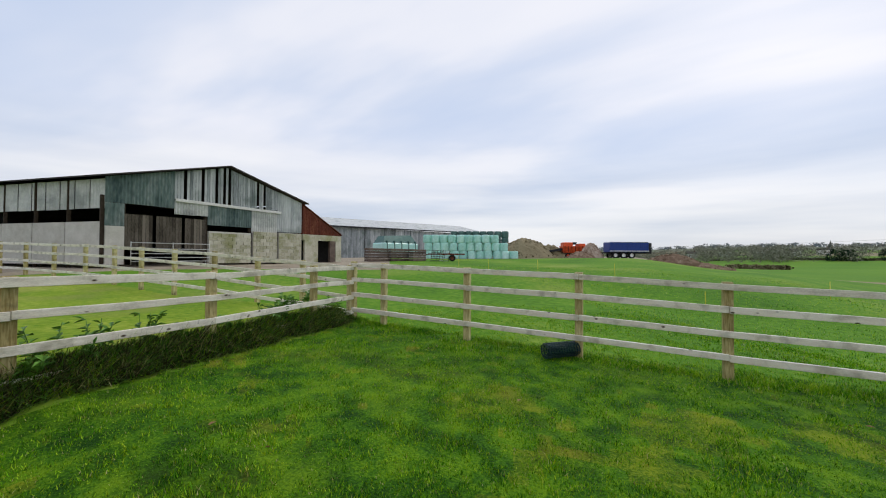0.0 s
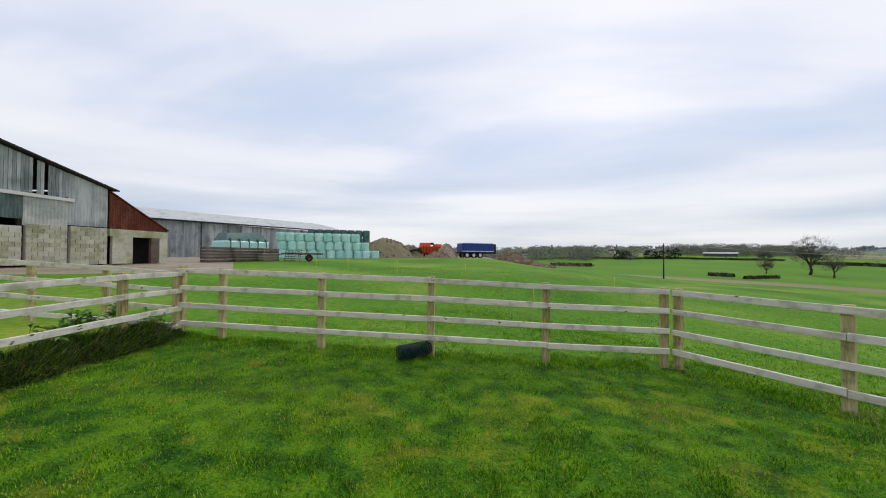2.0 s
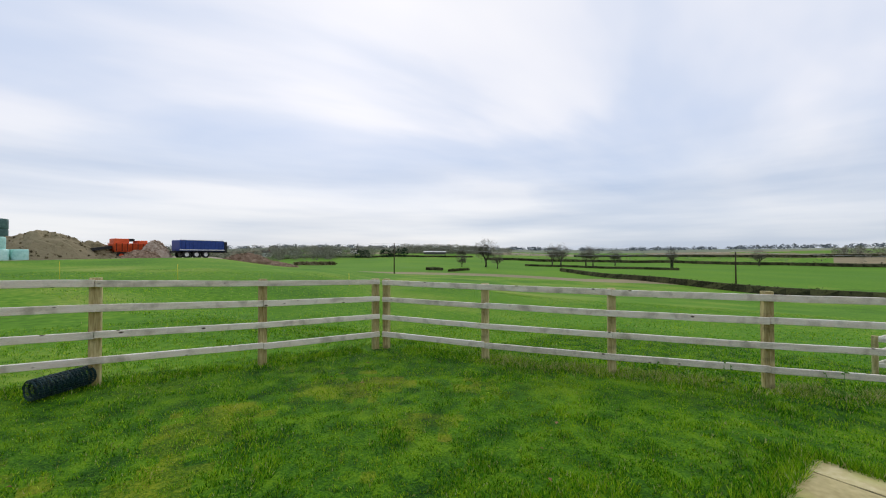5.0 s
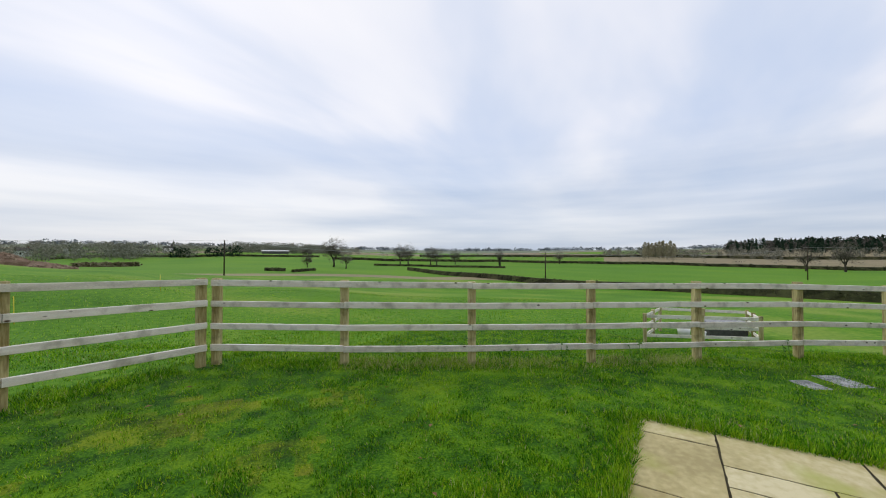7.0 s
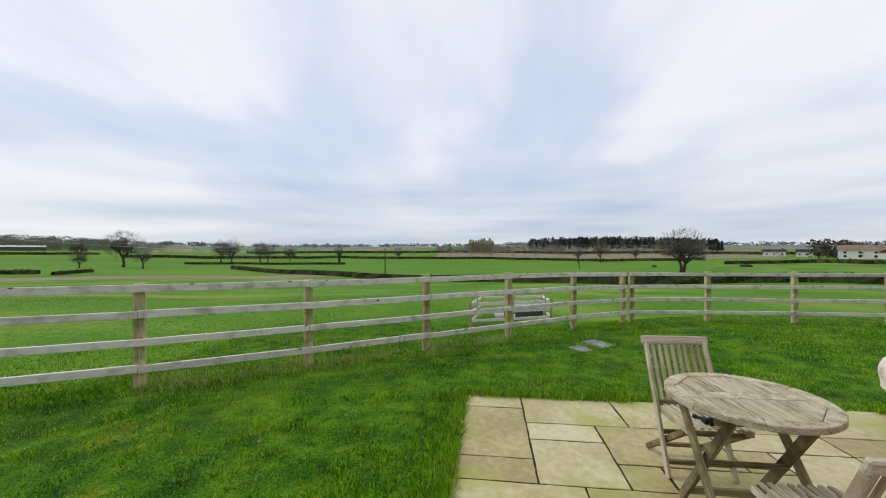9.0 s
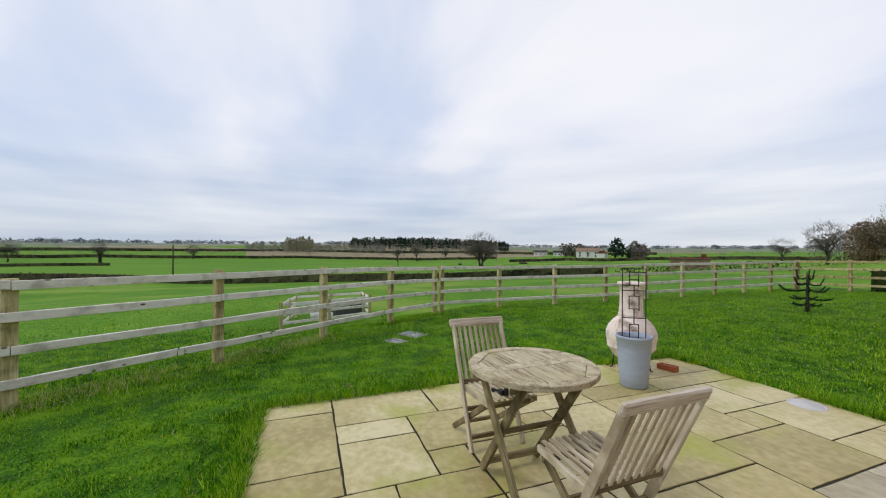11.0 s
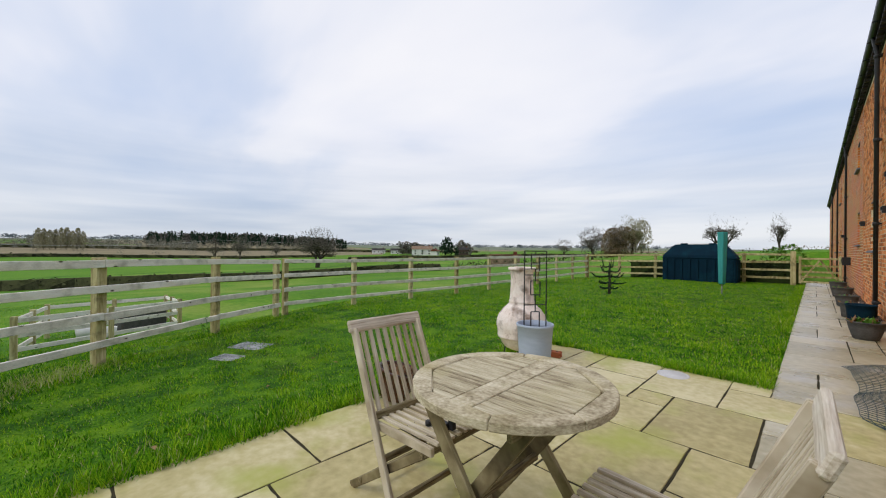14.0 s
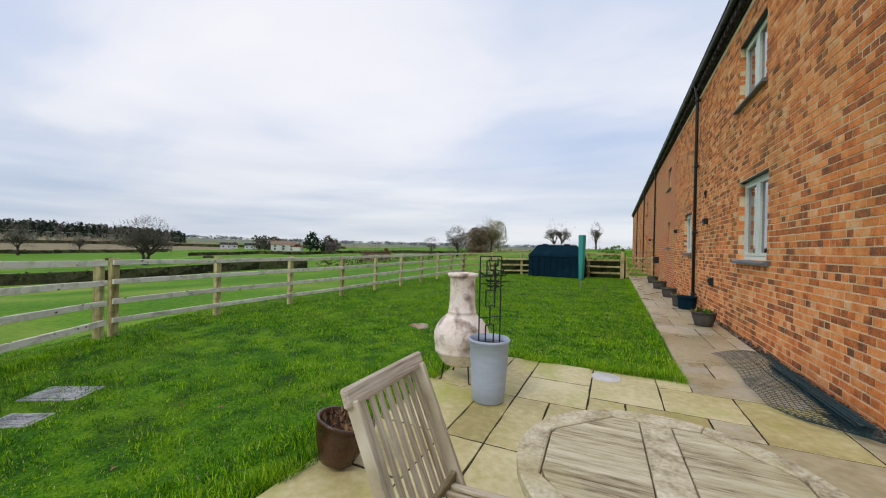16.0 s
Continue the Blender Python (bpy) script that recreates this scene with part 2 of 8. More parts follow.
M["block"] = surface("mossy_concrete_block", [(0.3, (0.30, 0.30, 0.18)), (0.5, (0.50, 0.48, 0.36)), (0.7, (0.64, 0.62, 0.52))], 1.4, 0.9, 0.4, 12, per_object=0.24, stain=0.8, stain_col=(0.20, 0.22, 0.05), stain_scale=0.8)
M["concrete"] = surface("cast_concrete", [(0.3, (0.42, 0.40, 0.35)), (0.7, (0.66, 0.64, 0.59))], 2, 0.9, 0.3, 25, per_object=0.1)
# near-black that stands in for the shade inside openings
M["dark"] = surface("shade_black", [(0.3, (0.006, 0.006, 0.006)), (0.7, (0.02, 0.02, 0.02))], 5, 0.9, 0.2, 30)
M["bale"] = surface("pale_green_wrap", [(0.3, (0.30, 0.62, 0.54)), (0.5, (0.45, 0.76, 0.68)), (0.7, (0.62, 0.88, 0.81))], 3, 0.35, 0.4, 14, per_object=0.25)
M["bale_dark"] = surface("dark_green_wrap", [(0.3, (0.03, 0.08, 0.07)), (0.7, (0.10, 0.20, 0.17))], 3, 0.4, 0.4, 14, per_object=0.25)
M["truckblue"] = surface("dark_blue_paint", [(0.3, (0.012, 0.035, 0.18)), (0.7, (0.025, 0.065, 0.30))], 3, 0.4, 0.1, 20, per_object=0.05)
M["red"] = surface("orange_red_paint", [(0.3, (0.62, 0.07, 0.02)), (0.7, (0.85, 0.14, 0.04))], 3, 0.5, 0.1, 20, stain=0.2, stain_col=(0.3, 0.08, 0.03))
M["white"] = surface("white_render", [(0.3, (0.62, 0.61, 0.58)), (0.7, (0.80, 0.79, 0.76))], 2, 0.8, 0.1, 20)
M["tyre"] = surface("black_rubber", [(0.3, (0.012, 0.012, 0.012)), (0.7, (0.03, 0.03, 0.03))], 9, 0.8, 0.2, 60)
M["soil"] = surface("brown_spoil", [(0.3, (0.15, 0.095, 0.06)), (0.5, (0.30, 0.21, 0.145)), (0.7, (0.44, 0.34, 0.25))], 1.4, 0.95, 0.9, 9, per_object=0.3, bump_dist=0.15)
M["rubble"] = surface("pale_rubble", [(0.3, (0.30, 0.19, 0.13)), (0.7, (0.52, 0.43, 0.34))], 2, 0.9, 0.9, 12, per_object=0.3, bump_dist=0.1)
M["brush"] = surface("brown_brushwood", [(0.3, (0.06, 0.048, 0.024)), (0.5, (0.16, 0.125, 0.065)), (0.7, (0.30, 0.25, 0.15))], 2, 0.95, 0.8, 9, per_object=0.5, bump_dist=0.15)
M["bark"] = surface("dark_bark", [(0.3, (0.03, 0.026, 0.02)), (0.7, (0.10, 0.088, 0.07))], 6, 0.9, 0.6, 40)
M["twig"] = surface("bare_twigs", [(0.3, (0.09, 0.078, 0.062)), (0.7, (0.22, 0.195, 0.16))], 3, 0.9, 0.0, 20, per_object=0.3)
M["twig_brown"] = surface("brown_bare_twigs", [(0.3, (0.12, 0.085, 0.045)), (0.7, (0.26, 0.19, 0.11))], 3, 0.9, 0.0, 20, per_object=0.4)
M["twig_pale"] = surface("pale_bare_twigs", [(0.3, (0.22, 0.20, 0.11)), (0.7, (0.40, 0.37, 0.23))], 3, 0.9, 0.0, 20, per_object=0.3)
M["conifer"] = surface("dark_conifer", [(0.3, (0.008, 0.02, 0.012)), (0.7, (0.03, 0.06, 0.03))], 3, 0.9, 0.0, 20, per_object=0.3)
M["woods"] = surface("far_woods", [(0.3, (0.065, 0.06, 0.05)), (0.7, (0.17, 0.155, 0.125))], 0.3, 0.95, 0.0, 2, per_object=0.5)
# distance haze is mixed into the colours of the next two woods
M["woods_far"] = surface("haze_tinted_woods", [(0.3, (0.10, 0.125, 0.14)), (0.7, (0.18, 0.20, 0.21))], 0.3, 0.95, 0.0, 2, per_object=0.4)
M["woods_mid"] = surface("haze_tinted_brown_woods", [(0.3, (0.12, 0.13, 0.095)), (0.5, (0.205, 0.20, 0.15)), (0.7, (0.30, 0.285, 0.22))], 0.2, 0.95, 0.0, 2, per_object=0.5)
M["ivy"] = surface("dark_ivy_hedge", [(0.3, (0.006, 0.012, 0.004)), (0.7, (0.035, 0.055, 0.014))], 3, 0.8, 0.0, 20, per_object=0.5)
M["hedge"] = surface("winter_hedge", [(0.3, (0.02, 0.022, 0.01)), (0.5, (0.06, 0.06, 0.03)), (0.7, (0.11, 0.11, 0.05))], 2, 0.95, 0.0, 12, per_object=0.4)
M["blade"] = surface("grass_blades", [(0.30, (0.016, 0.095, 0.001)), (0.45, (0.080, 0.285, 0.003)), (0.58, (0.21, 0.44, 0.008)), (0.74, (0.42, 0.58, 0.025))], 1.4, 0.75, 0.0, 14, per_object=0.46, stain=0.25, stain_col=(0.36, 0.43, 0.02), stain_scale=0.75)
M["straw"] = surface("dry_grass", [(0.3, (0.32, 0.32, 0.10)), (0.7, (0.58, 0.55, 0.26))], 3, 0.8, 0.0, 20, per_object=0.3)
M["leaf"] = surface("green_leaf", [(0.3, (0.05, 0.15, 0.012)), (0.7, (0.14, 0.32, 0.035))], 5, 0.5, 0.0, 30, per_object=0.3)
M["deadleaf"] = surface("dry_leaf", [(0.3, (0.13, 0.06, 0.025)), (0.7, (0.34, 0.20, 0.09))], 5, 0.7, 0.0, 30, per_object=0.3)
M["gravel"] = surface("wall_foot_gravel", [(0.3, (0.035, 0.028, 0.025)), (0.5, (0.12, 0.085, 0.065)), (0.7, (0.30, 0.22, 0.17))], 10, 0.9, 0.6, 60, per_object=0.5)
M["cover"] = surface("grey_drain_cover", [(0.4, (0.16, 0.17, 0.17)), (0.6, (0.46, 0.46, 0.46))], 12, 0.8, 0.5, 90)
M["terracotta"] = surface("terracotta_brick", [(0.3, (0.32, 0.09, 0.04)), (0.7, (0.50, 0.16, 0.07))], 12, 0.85, 0.4, 60)
M["darkwood"] = surface("creosoted_wood", [(0.3, (0.02, 0.015, 0.01)), (0.7, (0.08, 0.06, 0.045))], 6, 0.85, 0.4, 50)
M["reddishwood"] = surface("old_reddish_planks", [(0.3, (0.06, 0.04, 0.032)), (0.7, (0.19, 0.145, 0.12))], 3, 0.85, 0.4, 30, per_object=0.3)
M["yellow"] = surface("yellow_peg", [(0.3, (0.62, 0.52, 0.03)), (0.7, (0.75, 0.65, 0.06))], 9, 0.5, 0.0, 50)
M["soilpot"] = surface("potting_soil", [(0.3, (0.015, 0.01, 0.008)), (0.7, (0.06, 0.045, 0.03))], 30, 0.95, 0.8, 90)
M["blade_worn"] = surface("pale_grass_blades", [(0.30, (0.028, 0.14, 0.002)), (0.46, (0.14, 0.38, 0.006)), (0.58, (0.28, 0.52, 0.016)), (0.74, (0.50, 0.58, 0.06))], 1.4, 0.75, 0.0, 14, per_object=0.40, stain=0.35, stain_col=(0.58, 0.50, 0.05), stain_scale=1.1)
M["lawn_worn"] = surface("worn_lawn", [(0.38, (0.014, 0.050, 0.001)), (0.49, (0.070, 0.145, 0.003)), (0.60, (0.18, 0.24, 0.010))], 3.0, 0.9, 1.0, 45, stain=0.4, stain_col=(0.27, 0.22, 0.025), stain_scale=1.1, bump_dist=0.03)
M["lawn"] = surface("lawn", [(0.38, (0.008, 0.045, 0.001)), (0.49, (0.042, 0.135, 0.002)), (0.60, (0.12, 0.24, 0.005))], 3.0, 0.9, 1.0, 45, stain=0.2, stain_col=(0.18, 0.20, 0.012), stain_scale=0.55, bump_dist=0.03)
M["pasture"] = surface("pasture", [(0.36, (0.045, 0.14, 0.004)), (0.5, (0.095, 0.225, 0.009)), (0.64, (0.20, 0.31, 0.030))], 0.12, 0.95, 0.6, 5, stain=0.35, stain_col=(0.26, 0.25, 0.08), stain_scale=0.12, bump_dist=0.05)
M["paddock"] = surface("rough_paddock", [(0.36, (0.10, 0.20, 0.008)), (0.5, (0.18, 0.28, 0.014)), (0.64, (0.30, 0.36, 0.045))], 0.5, 0.95, 0.6, 9, stain=0.5, stain_col=(0.30, 0.27, 0.08), stain_scale=0.6, bump_dist=0.05)
M["arable"] = surface("young_crop", [(0.34, (0.065, 0.185, 0.007)), (0.66, (0.13, 0.26, 0.016))], 0.03, 0.95, 0.3, 1.5)
M["stubble"] = surface("bare_pale_field", [(0.34, (0.19, 0.16, 0.09)), (0.66, (0.30, 0.25, 0.15))], 0.05, 0.95, 0.3, 1.5)
# far fields carry the haze in their base colour
M["farland"] = surface("haze_tinted_far_land", [(0.34, (0.11, 0.15, 0.10)), (0.5, (0.17, 0.20, 0.13)), (0.66, (0.24, 0.25, 0.18))], 0.012, 0.95, 0.0, 0.05)
M["oldtimber"] = surface("grey_brown_slats", [(0.3, (0.05, 0.042, 0.032)), (0.7, (0.20, 0.175, 0.14))], 3, 0.85, 0.4, 30, stretch=(1, 1, 0.3), per_object=0.4)
M["yard"] = surface("dirt_yard", [(0.34, (0.20, 0.16, 0.11)), (0.5, (0.32, 0.27, 0.20)), (0.66, (0.42, 0.36, 0.27))], 0.5, 0.95, 0.5, 8)
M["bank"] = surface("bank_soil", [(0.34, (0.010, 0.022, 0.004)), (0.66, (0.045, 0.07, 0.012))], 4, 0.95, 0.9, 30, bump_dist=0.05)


def glass(name):
    m = bpy.data.materials.new(name)
    m.use_nodes = True
    b = m.node_tree.nodes["Principled BSDF"]
    b.inputs["Base Color"].default_value = (0.02, 0.025, 0.03, 1)
    b.inputs["Roughness"].default_value = 0.04
    b.inputs["Specular IOR Level"].default_value = 0.9
    b.inputs["Coat Weight"].default_value = 1.0
    b.inputs["Coat Roughness"].default_value = 0.02
    return m


M["glass"] = glass("window_glass")

# ---- mesh helpers ----


def box(bm, centre, size, turn=None, mat=0):
    """A box of that size about its centre, turned by a 3 x 3 matrix."""
    vs = []
    for sx, sy, sz in ((-1, -1, -1), (1, -1, -1), (1, 1, -1), (-1, 1, -1), (-1, -1, 1), (1, -1, 1), (1, 1, 1), (-1, 1, 1)):
        v = Vector((sx * size[0] / 2, sy * size[1] / 2, sz * size[2] / 2))
        if turn is not None:
            v = turn @ v
        vs.append(bm.verts.new(v + Vector(centre)))
    for q in ((0, 3, 2, 1), (4, 5, 6, 7), (0, 1, 5, 4), (1, 2, 6, 5), (2, 3, 7, 6), (3, 0, 4, 7)):
        bm.faces.new([vs[i] for i in q]).material_index = mat


def beam(bm, a, b, width, depth, up=(0, 0, 1), mat=0):
    """A squared bar from a to b; depth is measured along up."""
    a, b = Vector(a), Vector(b)
    z = (b - a).normalized()
    y = Vector(up) - z * z.dot(Vector(up))
    if y.length < 1e-4:
        y = Vector((1, 0, 0)) - z * z.x
    y.normalize()
    x = y.cross(z)
    box(bm, (a + b) / 2, (width, depth, (b - a).length), Matrix((x, y, z)).transposed(), mat)


def tube(bm, points, radii, sides=8, mat=0, cap=True, smooth=True):
    """A round bar through points, with a radius at each."""
    rings = []
    pts = [Vector(p) for p in points]
    ref = Vector((0.13, 0.31, 0.94)).normalized()
    for i, p in enumerate(pts):
        d = (pts[min(i + 1, len(pts) - 1)] - pts[max(i - 1, 0)]).normalized()
        x = d.cross(ref)
        if x.length < 0.05:
            x = d.cross(Vector((1, 0, 0)))
        x.normalize()
        y = d.cross(x)
        r = radii[i] if hasattr(radii, "__len__") else radii
        rings.append([bm.verts.new(p + r * (math.cos(2 * math.pi * k / sides) * x + math.sin(2 * math.pi * k / sides) * y)) for k in range(sides)])
    for a, b in zip(rings, rings[1:]):
        for k in range(sides):
            f = bm.faces.new((a[k], a[(k + 1) % sides], b[(k + 1) % sides], b[k]))
            f.smooth, f.material_index = smooth, mat
    if cap:
        bm.faces.new(rings[0]).material_index = mat
        bm.faces.new(rings[-1][::-1]).material_index = mat


def lathe(bm, profile, sides=32, centre=(0, 0, 0), mat=0, smooth=True):
    """Turns (radius, height) pairs about the vertical."""
    cx, cy, cz = centre
    rings = [[bm.verts.new((cx + r * math.cos(2 * math.pi * k / sides), cy + r * math.sin(2 * math.pi * k / sides), cz + z)) for k in range(sides)] for r, z in profile]
    for a, b in zip(rings, rings[1:]):
        for k in range(sides):
            f = bm.faces.new((a[k], a[(k + 1) % sides], b[(k + 1) % sides], b[k]))
            f.smooth, f.material_index = smooth, mat


def part(name, bm, material, parent=None, label="", at=None, bevel=0.0):
    """Links a bmesh as one mesh object, under a thing where one is given."""
    me = bpy.data.meshes.new(name)
    bmesh.ops.recalc_face_normals(bm, faces=bm.faces[:])
    if bevel:
        bmesh.ops.bevel(bm, geom=[e for e in bm.edges if e.is_manifold and e.calc_face_angle(0) > 0.6], offset=bevel, segments=1, affect="EDGES")
    bm.to_mesh(me)
    bm.free()
    for m in material if isinstance(material, (list, tuple)) else [material]:
        me.materials.append(M[m])
    ob = new(name, me)
    if at is not None:
        ob.location = at
    if parent is not None:
        ob.parent = parent
    return tagged(ob, label)


def mesh_of(name, verts, faces, material, parent=None, smooth=False):
    me = bpy.data.meshes.new(name)
    me.from_pydata(verts, [], faces)
    me.update()
    for m in material if isinstance(material, (list, tuple)) else [material]:
        me.materials.append(M[m])
    if smooth:
        me.polygons.foreach_set("use_smooth", [True] * len(me.polygons))
    ob = new(name, me)
    if parent is not None:
        ob.parent = parent
    return ob


def from_tris(name, pts, material, mats=None, parent=None):
    """pts: an array of n x 3 x 3 corners."""
    pts = np.asarray(pts, float)
    n = len(pts)
    me = bpy.data.meshes.new(name)
    me.vertices.add(n * 3)
    me.vertices.foreach_set("co", pts.reshape(-1))
    me.loops.add(n * 3)
    me.loops.foreach_set("vertex_index", np.arange(n * 3))
    me.polygons.add(n)
    me.polygons.foreach_set("loop_start", np.arange(0, n * 3, 3))
    me.polygons.foreach_set("loop_total", np.full(n, 3))
    for m in material if isinstance(material, (list, tuple)) else [material]:
        me.materials.append(M[m])
    if mats is not None:
        me.polygons.foreach_set("material_index", np.asarray(mats, int))
    me.update()
    me.validate()
    ob = new(name, me)
    if parent is not None:
        ob.parent = parent
    return ob


def thing(name, at, label, category, group="", rz=0.0, kind=""):
    ob = new(name)
    ob.matrix_basis = pose(at[0], at[1], at[2], 0, 0, rz)
    return tagged(ob, label, category, group, kind)


# ---- ground ----
YAWS = [0, 15, 30, 50, 75, 95, 120, 150, 165, 178, 195, 210, 240, 270, 315, 360]
RADII = [0, 12, 20, 30, 50, 75, 110, 200, 300, 500, 800, 1500, 3500]
HEIGHTS = [
    [0, 0.0, 0.1, 0.5, 1.2, 2.0, 1.6, 1, 0, 0, 2, 8, 20],
    [0, -0.1, -0.2, 0.0, 0.6, 1.1, 0.9, -1, -2, 0, 4, 12, 30],
    [0, -0.2, -0.5, -1.0, -1.3, -1.4, -1.5, -1.6, -1.5, -1, 3, 12, 30],
    [0, -0.3, -0.7, -1.2, -2.0, -2.6, -3.0, -3.2, -3.0, -2.5, 2, 14, 34],
    [0, -0.35, -0.9, -1.7, -3.0, -4.0, -5.0, -5.8, -5.4, 0.0, 17, 24, 34],
    [0, -0.35, -0.9, -1.8, -3.2, -4.4, -5.4, -5.3, -3.6, 1.0, 11, 20, 42],
    [0, -0.4, -0.9, -1.8, -3.2, -4.1, -4.6, -4.2, -2.4, 0.5, 6, 18, 46],
    [0, -0.1, -0.3, -0.8, -1.7, -2.5, -3.0, -2.2, 0.6, 5.0, 14, 32, 60],
    [0, 0.1, 0.3, 0.4, 0.2, -0.8, -2.4, -2.6, 0.2, 6.0, 16, 34, 60],
    [0, 0.2, 0.6, 0.9, 1.4, 1.6, 0.0, -5.0, -5.0, 3.0, 12, 26, 45],
    [0, 0.3, 0.7, 0.9, 1.15, 1.3, 1.3, -2.0, -3.0, 0.0, 9, 24, 40],
    [0, 0.4, 0.8, 1.0, 1.15, 1.35, 1.5, 0.0, 0.0, 2.0, 8, 20, 40],
    [0, 0.6, 0.9, 1.2, 1.3, 1.4, 1.4, 1.0, 1.0, 2.0, 6, 15, 30],
    [0, 0.4, 0.6, 0.8, 1.0, 1.2, 1.4, 1.5, 1.5, 2.0, 4, 10, 20],
    [0, 0.2, 0.3, 0.5, 0.8, 1.0, 1.2, 1.5, 1.5, 2.0, 4, 10, 20],
]
HEIGHTS.append(HEIGHTS[0])
TABLE = np.array(HEIGHTS, float)


def smooth(v, a, b):
    k = min(1.0, max(0.0, (v - a) / (b - a)))
    return k * k * (3 - 2 * k)


def near_height(x, y):
    plane = 0.023 * max(-12.5, min(x, 6.0)) + 0.020 * max(0.0, min(x, 6.0))
    level = -0.03 - 0.062 * max(0.0, -7.2 - max(x, -12.0))
    k = smooth(y, 0.5, 7.0)
    z = (1 - k) * plane + k * level
    if y < 4.3 and x < 6:
        reach = min(1.0, max(0.0, max(-4.66 - x, -0.87 - y) / 1.2))
        z = (1 - reach) * -0.015 + reach * z
    elif y < 7.0 and x < 6:
        reach = min(1.0, (y - 4.3) / 2.0) if x > -4.66 else min(1.0, max((y - 4.3) / 2.0, (-4.66 - x) / 1.2))
        z = (1 - reach) * -0.015 + reach * z
    if -4.6 < x < 4.0 and -0.81 < y < 4.15 or x > -2.2 and 4.0 < y < 60 and x < 14:
        z = -0.09
    if y > -7.4 and x > 5.05:
        z += 0.28 * smooth(x, 5.12, 5.42) * smooth(y, -7.3, -6.4)
    return z


def ground_height(x, y):
    """The height of the ground sheet at a place."""
    r = math.hypot(x, y)
    yaw = math.degrees(math.atan2(-x, y)) % 360
    i = max(0, min(len(YAWS) - 2, int(np.searchsorted(YAWS, yaw)) - 1))
    k = (yaw - YAWS[i]) / (YAWS[i + 1] - YAWS[i])
    k = k * k * (3 - 2 * k)
    far = (1 - k) * float(np.interp(r, RADII, TABLE[i])) + k * float(np.interp(r, RADII, TABLE[i + 1]))
    blend = smooth(r, 10.0, 20.0) if not (-2.6 < x < 14 and 4 < y < 60) else 0.0
    if -12.5 < x < 0 and 0 < y < 24:
        blend = 0.0
    z = (1 - blend) * near_height(x, y) + blend * far
    z -= 0.42 * smooth(-((x + 3.6) * 0.843 + (y + 6.5) * 0.538), 0.2, 3.6) * (1 - smooth(r, 15.0, 24.0))
    return z + 0.25 * noise.noise(Vector((x / 18, y / 18, 0.3))) * smooth(r, 16, 45) + 0.012 * noise.noise(Vector((x * 0.9, y * 0.9, 3.1)))


WORN = [(1.41, -4.02, 0.40), (1.15, -4.4, 0.45), (-0.67, -4.48, 0.55), (-0.2, -3.6, 0.4), (-2.5, -4.6, 0.55), (-2.46, -3.3, 0.45), (-2.05, -4.9, 0.5), (-3.6, -3.9, 0.5)]


def worn(x, y):
    """How yellow and thin the lawn is: most between the patio and the south fence."""
    k = 0.30 * smooth(x, -5.2, -1.5) * smooth(y, 0.2, -1.8)
    for cx, cy, size in WORN:
        k += 0.62 * smooth(math.hypot(x - cx, (y - cy) * 1.2), size * 1.5, size * 0.3)
    return k + 0.34 * noise.noise(Vector((x * 1.3, y * 1.3, 4.4))) + 0.42 * noise.noise(Vector((x * 5, y * 5, 1.4)))


def ground_kind(x, y):
    r = math.hypot(x, y)
    yaw = math.degrees(math.atan2(-x, y)) % 360
    if -12.3 < x < 5 and -7.0 < y < 24:
        return 6 if worn(x, y) > 0.55 else 0
    if x > 5.3 and -7.1 < y < 8 and r < 21.5:
        return 7
    wob = 8 * noise.noise(Vector((x / 40, y / 40, 5.0)))
    if 212 < yaw < 262 and 21.5 + wob * 0.15 < r < 120 or 190 < yaw <= 215 and 53 + wob * 0.2 < r < 120 or 172 < yaw <= 190 and 54 < r < 90:
        return 4
    if 95 < yaw < 165 and 88 + wob * .3 < r < 104:
        return 3
    if 100 < yaw < 168 and 104 <= r < 270:
        return 2
    if 62 < yaw < 100 and 120 + wob < r < 300:
        return 2
    if 55 < yaw < 98 and 300 + wob < r < 560:
        return 3
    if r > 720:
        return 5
    if r > 420:
        c = noise.noise(Vector((x / 160, y / 160, 9.0)))
        return 2 if c > 0.25 else 3 if c < 0.0 else 1
    return 1


def build_ground():
    radii = list(np.concatenate([np.arange(0.25, 9, 0.16), np.geomspace(9, 30, 55)[0:], np.geomspace(31, 4500, 120)]))
    n = 540
    verts, faces, kinds = [(0, 0, ground_height(0.001, 0.001))], [], []
    for r in radii:
        for k in range(n):
            a = 2 * math.pi * k / n
            x, y = r * math.cos(a), r * math.sin(a)
            verts.append((x, y, ground_height(x, y)))
    for k in range(n):
        faces.append((0, 1 + k, 1 + (k + 1) % n))
        kinds.append(0)
    for i in range(len(radii) - 1):
        for k in range(n):
            a, b = 1 + i * n + k, 1 + i * n + (k + 1) % n
            faces.append((a, a + n, b + n, b))
            c = verts[a], verts[b + n]
            kinds.append(ground_kind((c[0][0] + c[1][0]) / 2, (c[0][1] + c[1][1]) / 2))
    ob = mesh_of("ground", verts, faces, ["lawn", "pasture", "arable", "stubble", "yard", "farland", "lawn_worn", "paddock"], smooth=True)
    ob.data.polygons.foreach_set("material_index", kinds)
    return tagged(ob, "green lawn, pasture and valley fields with worn yellow patches", "ground", kind="structure")


build_ground()

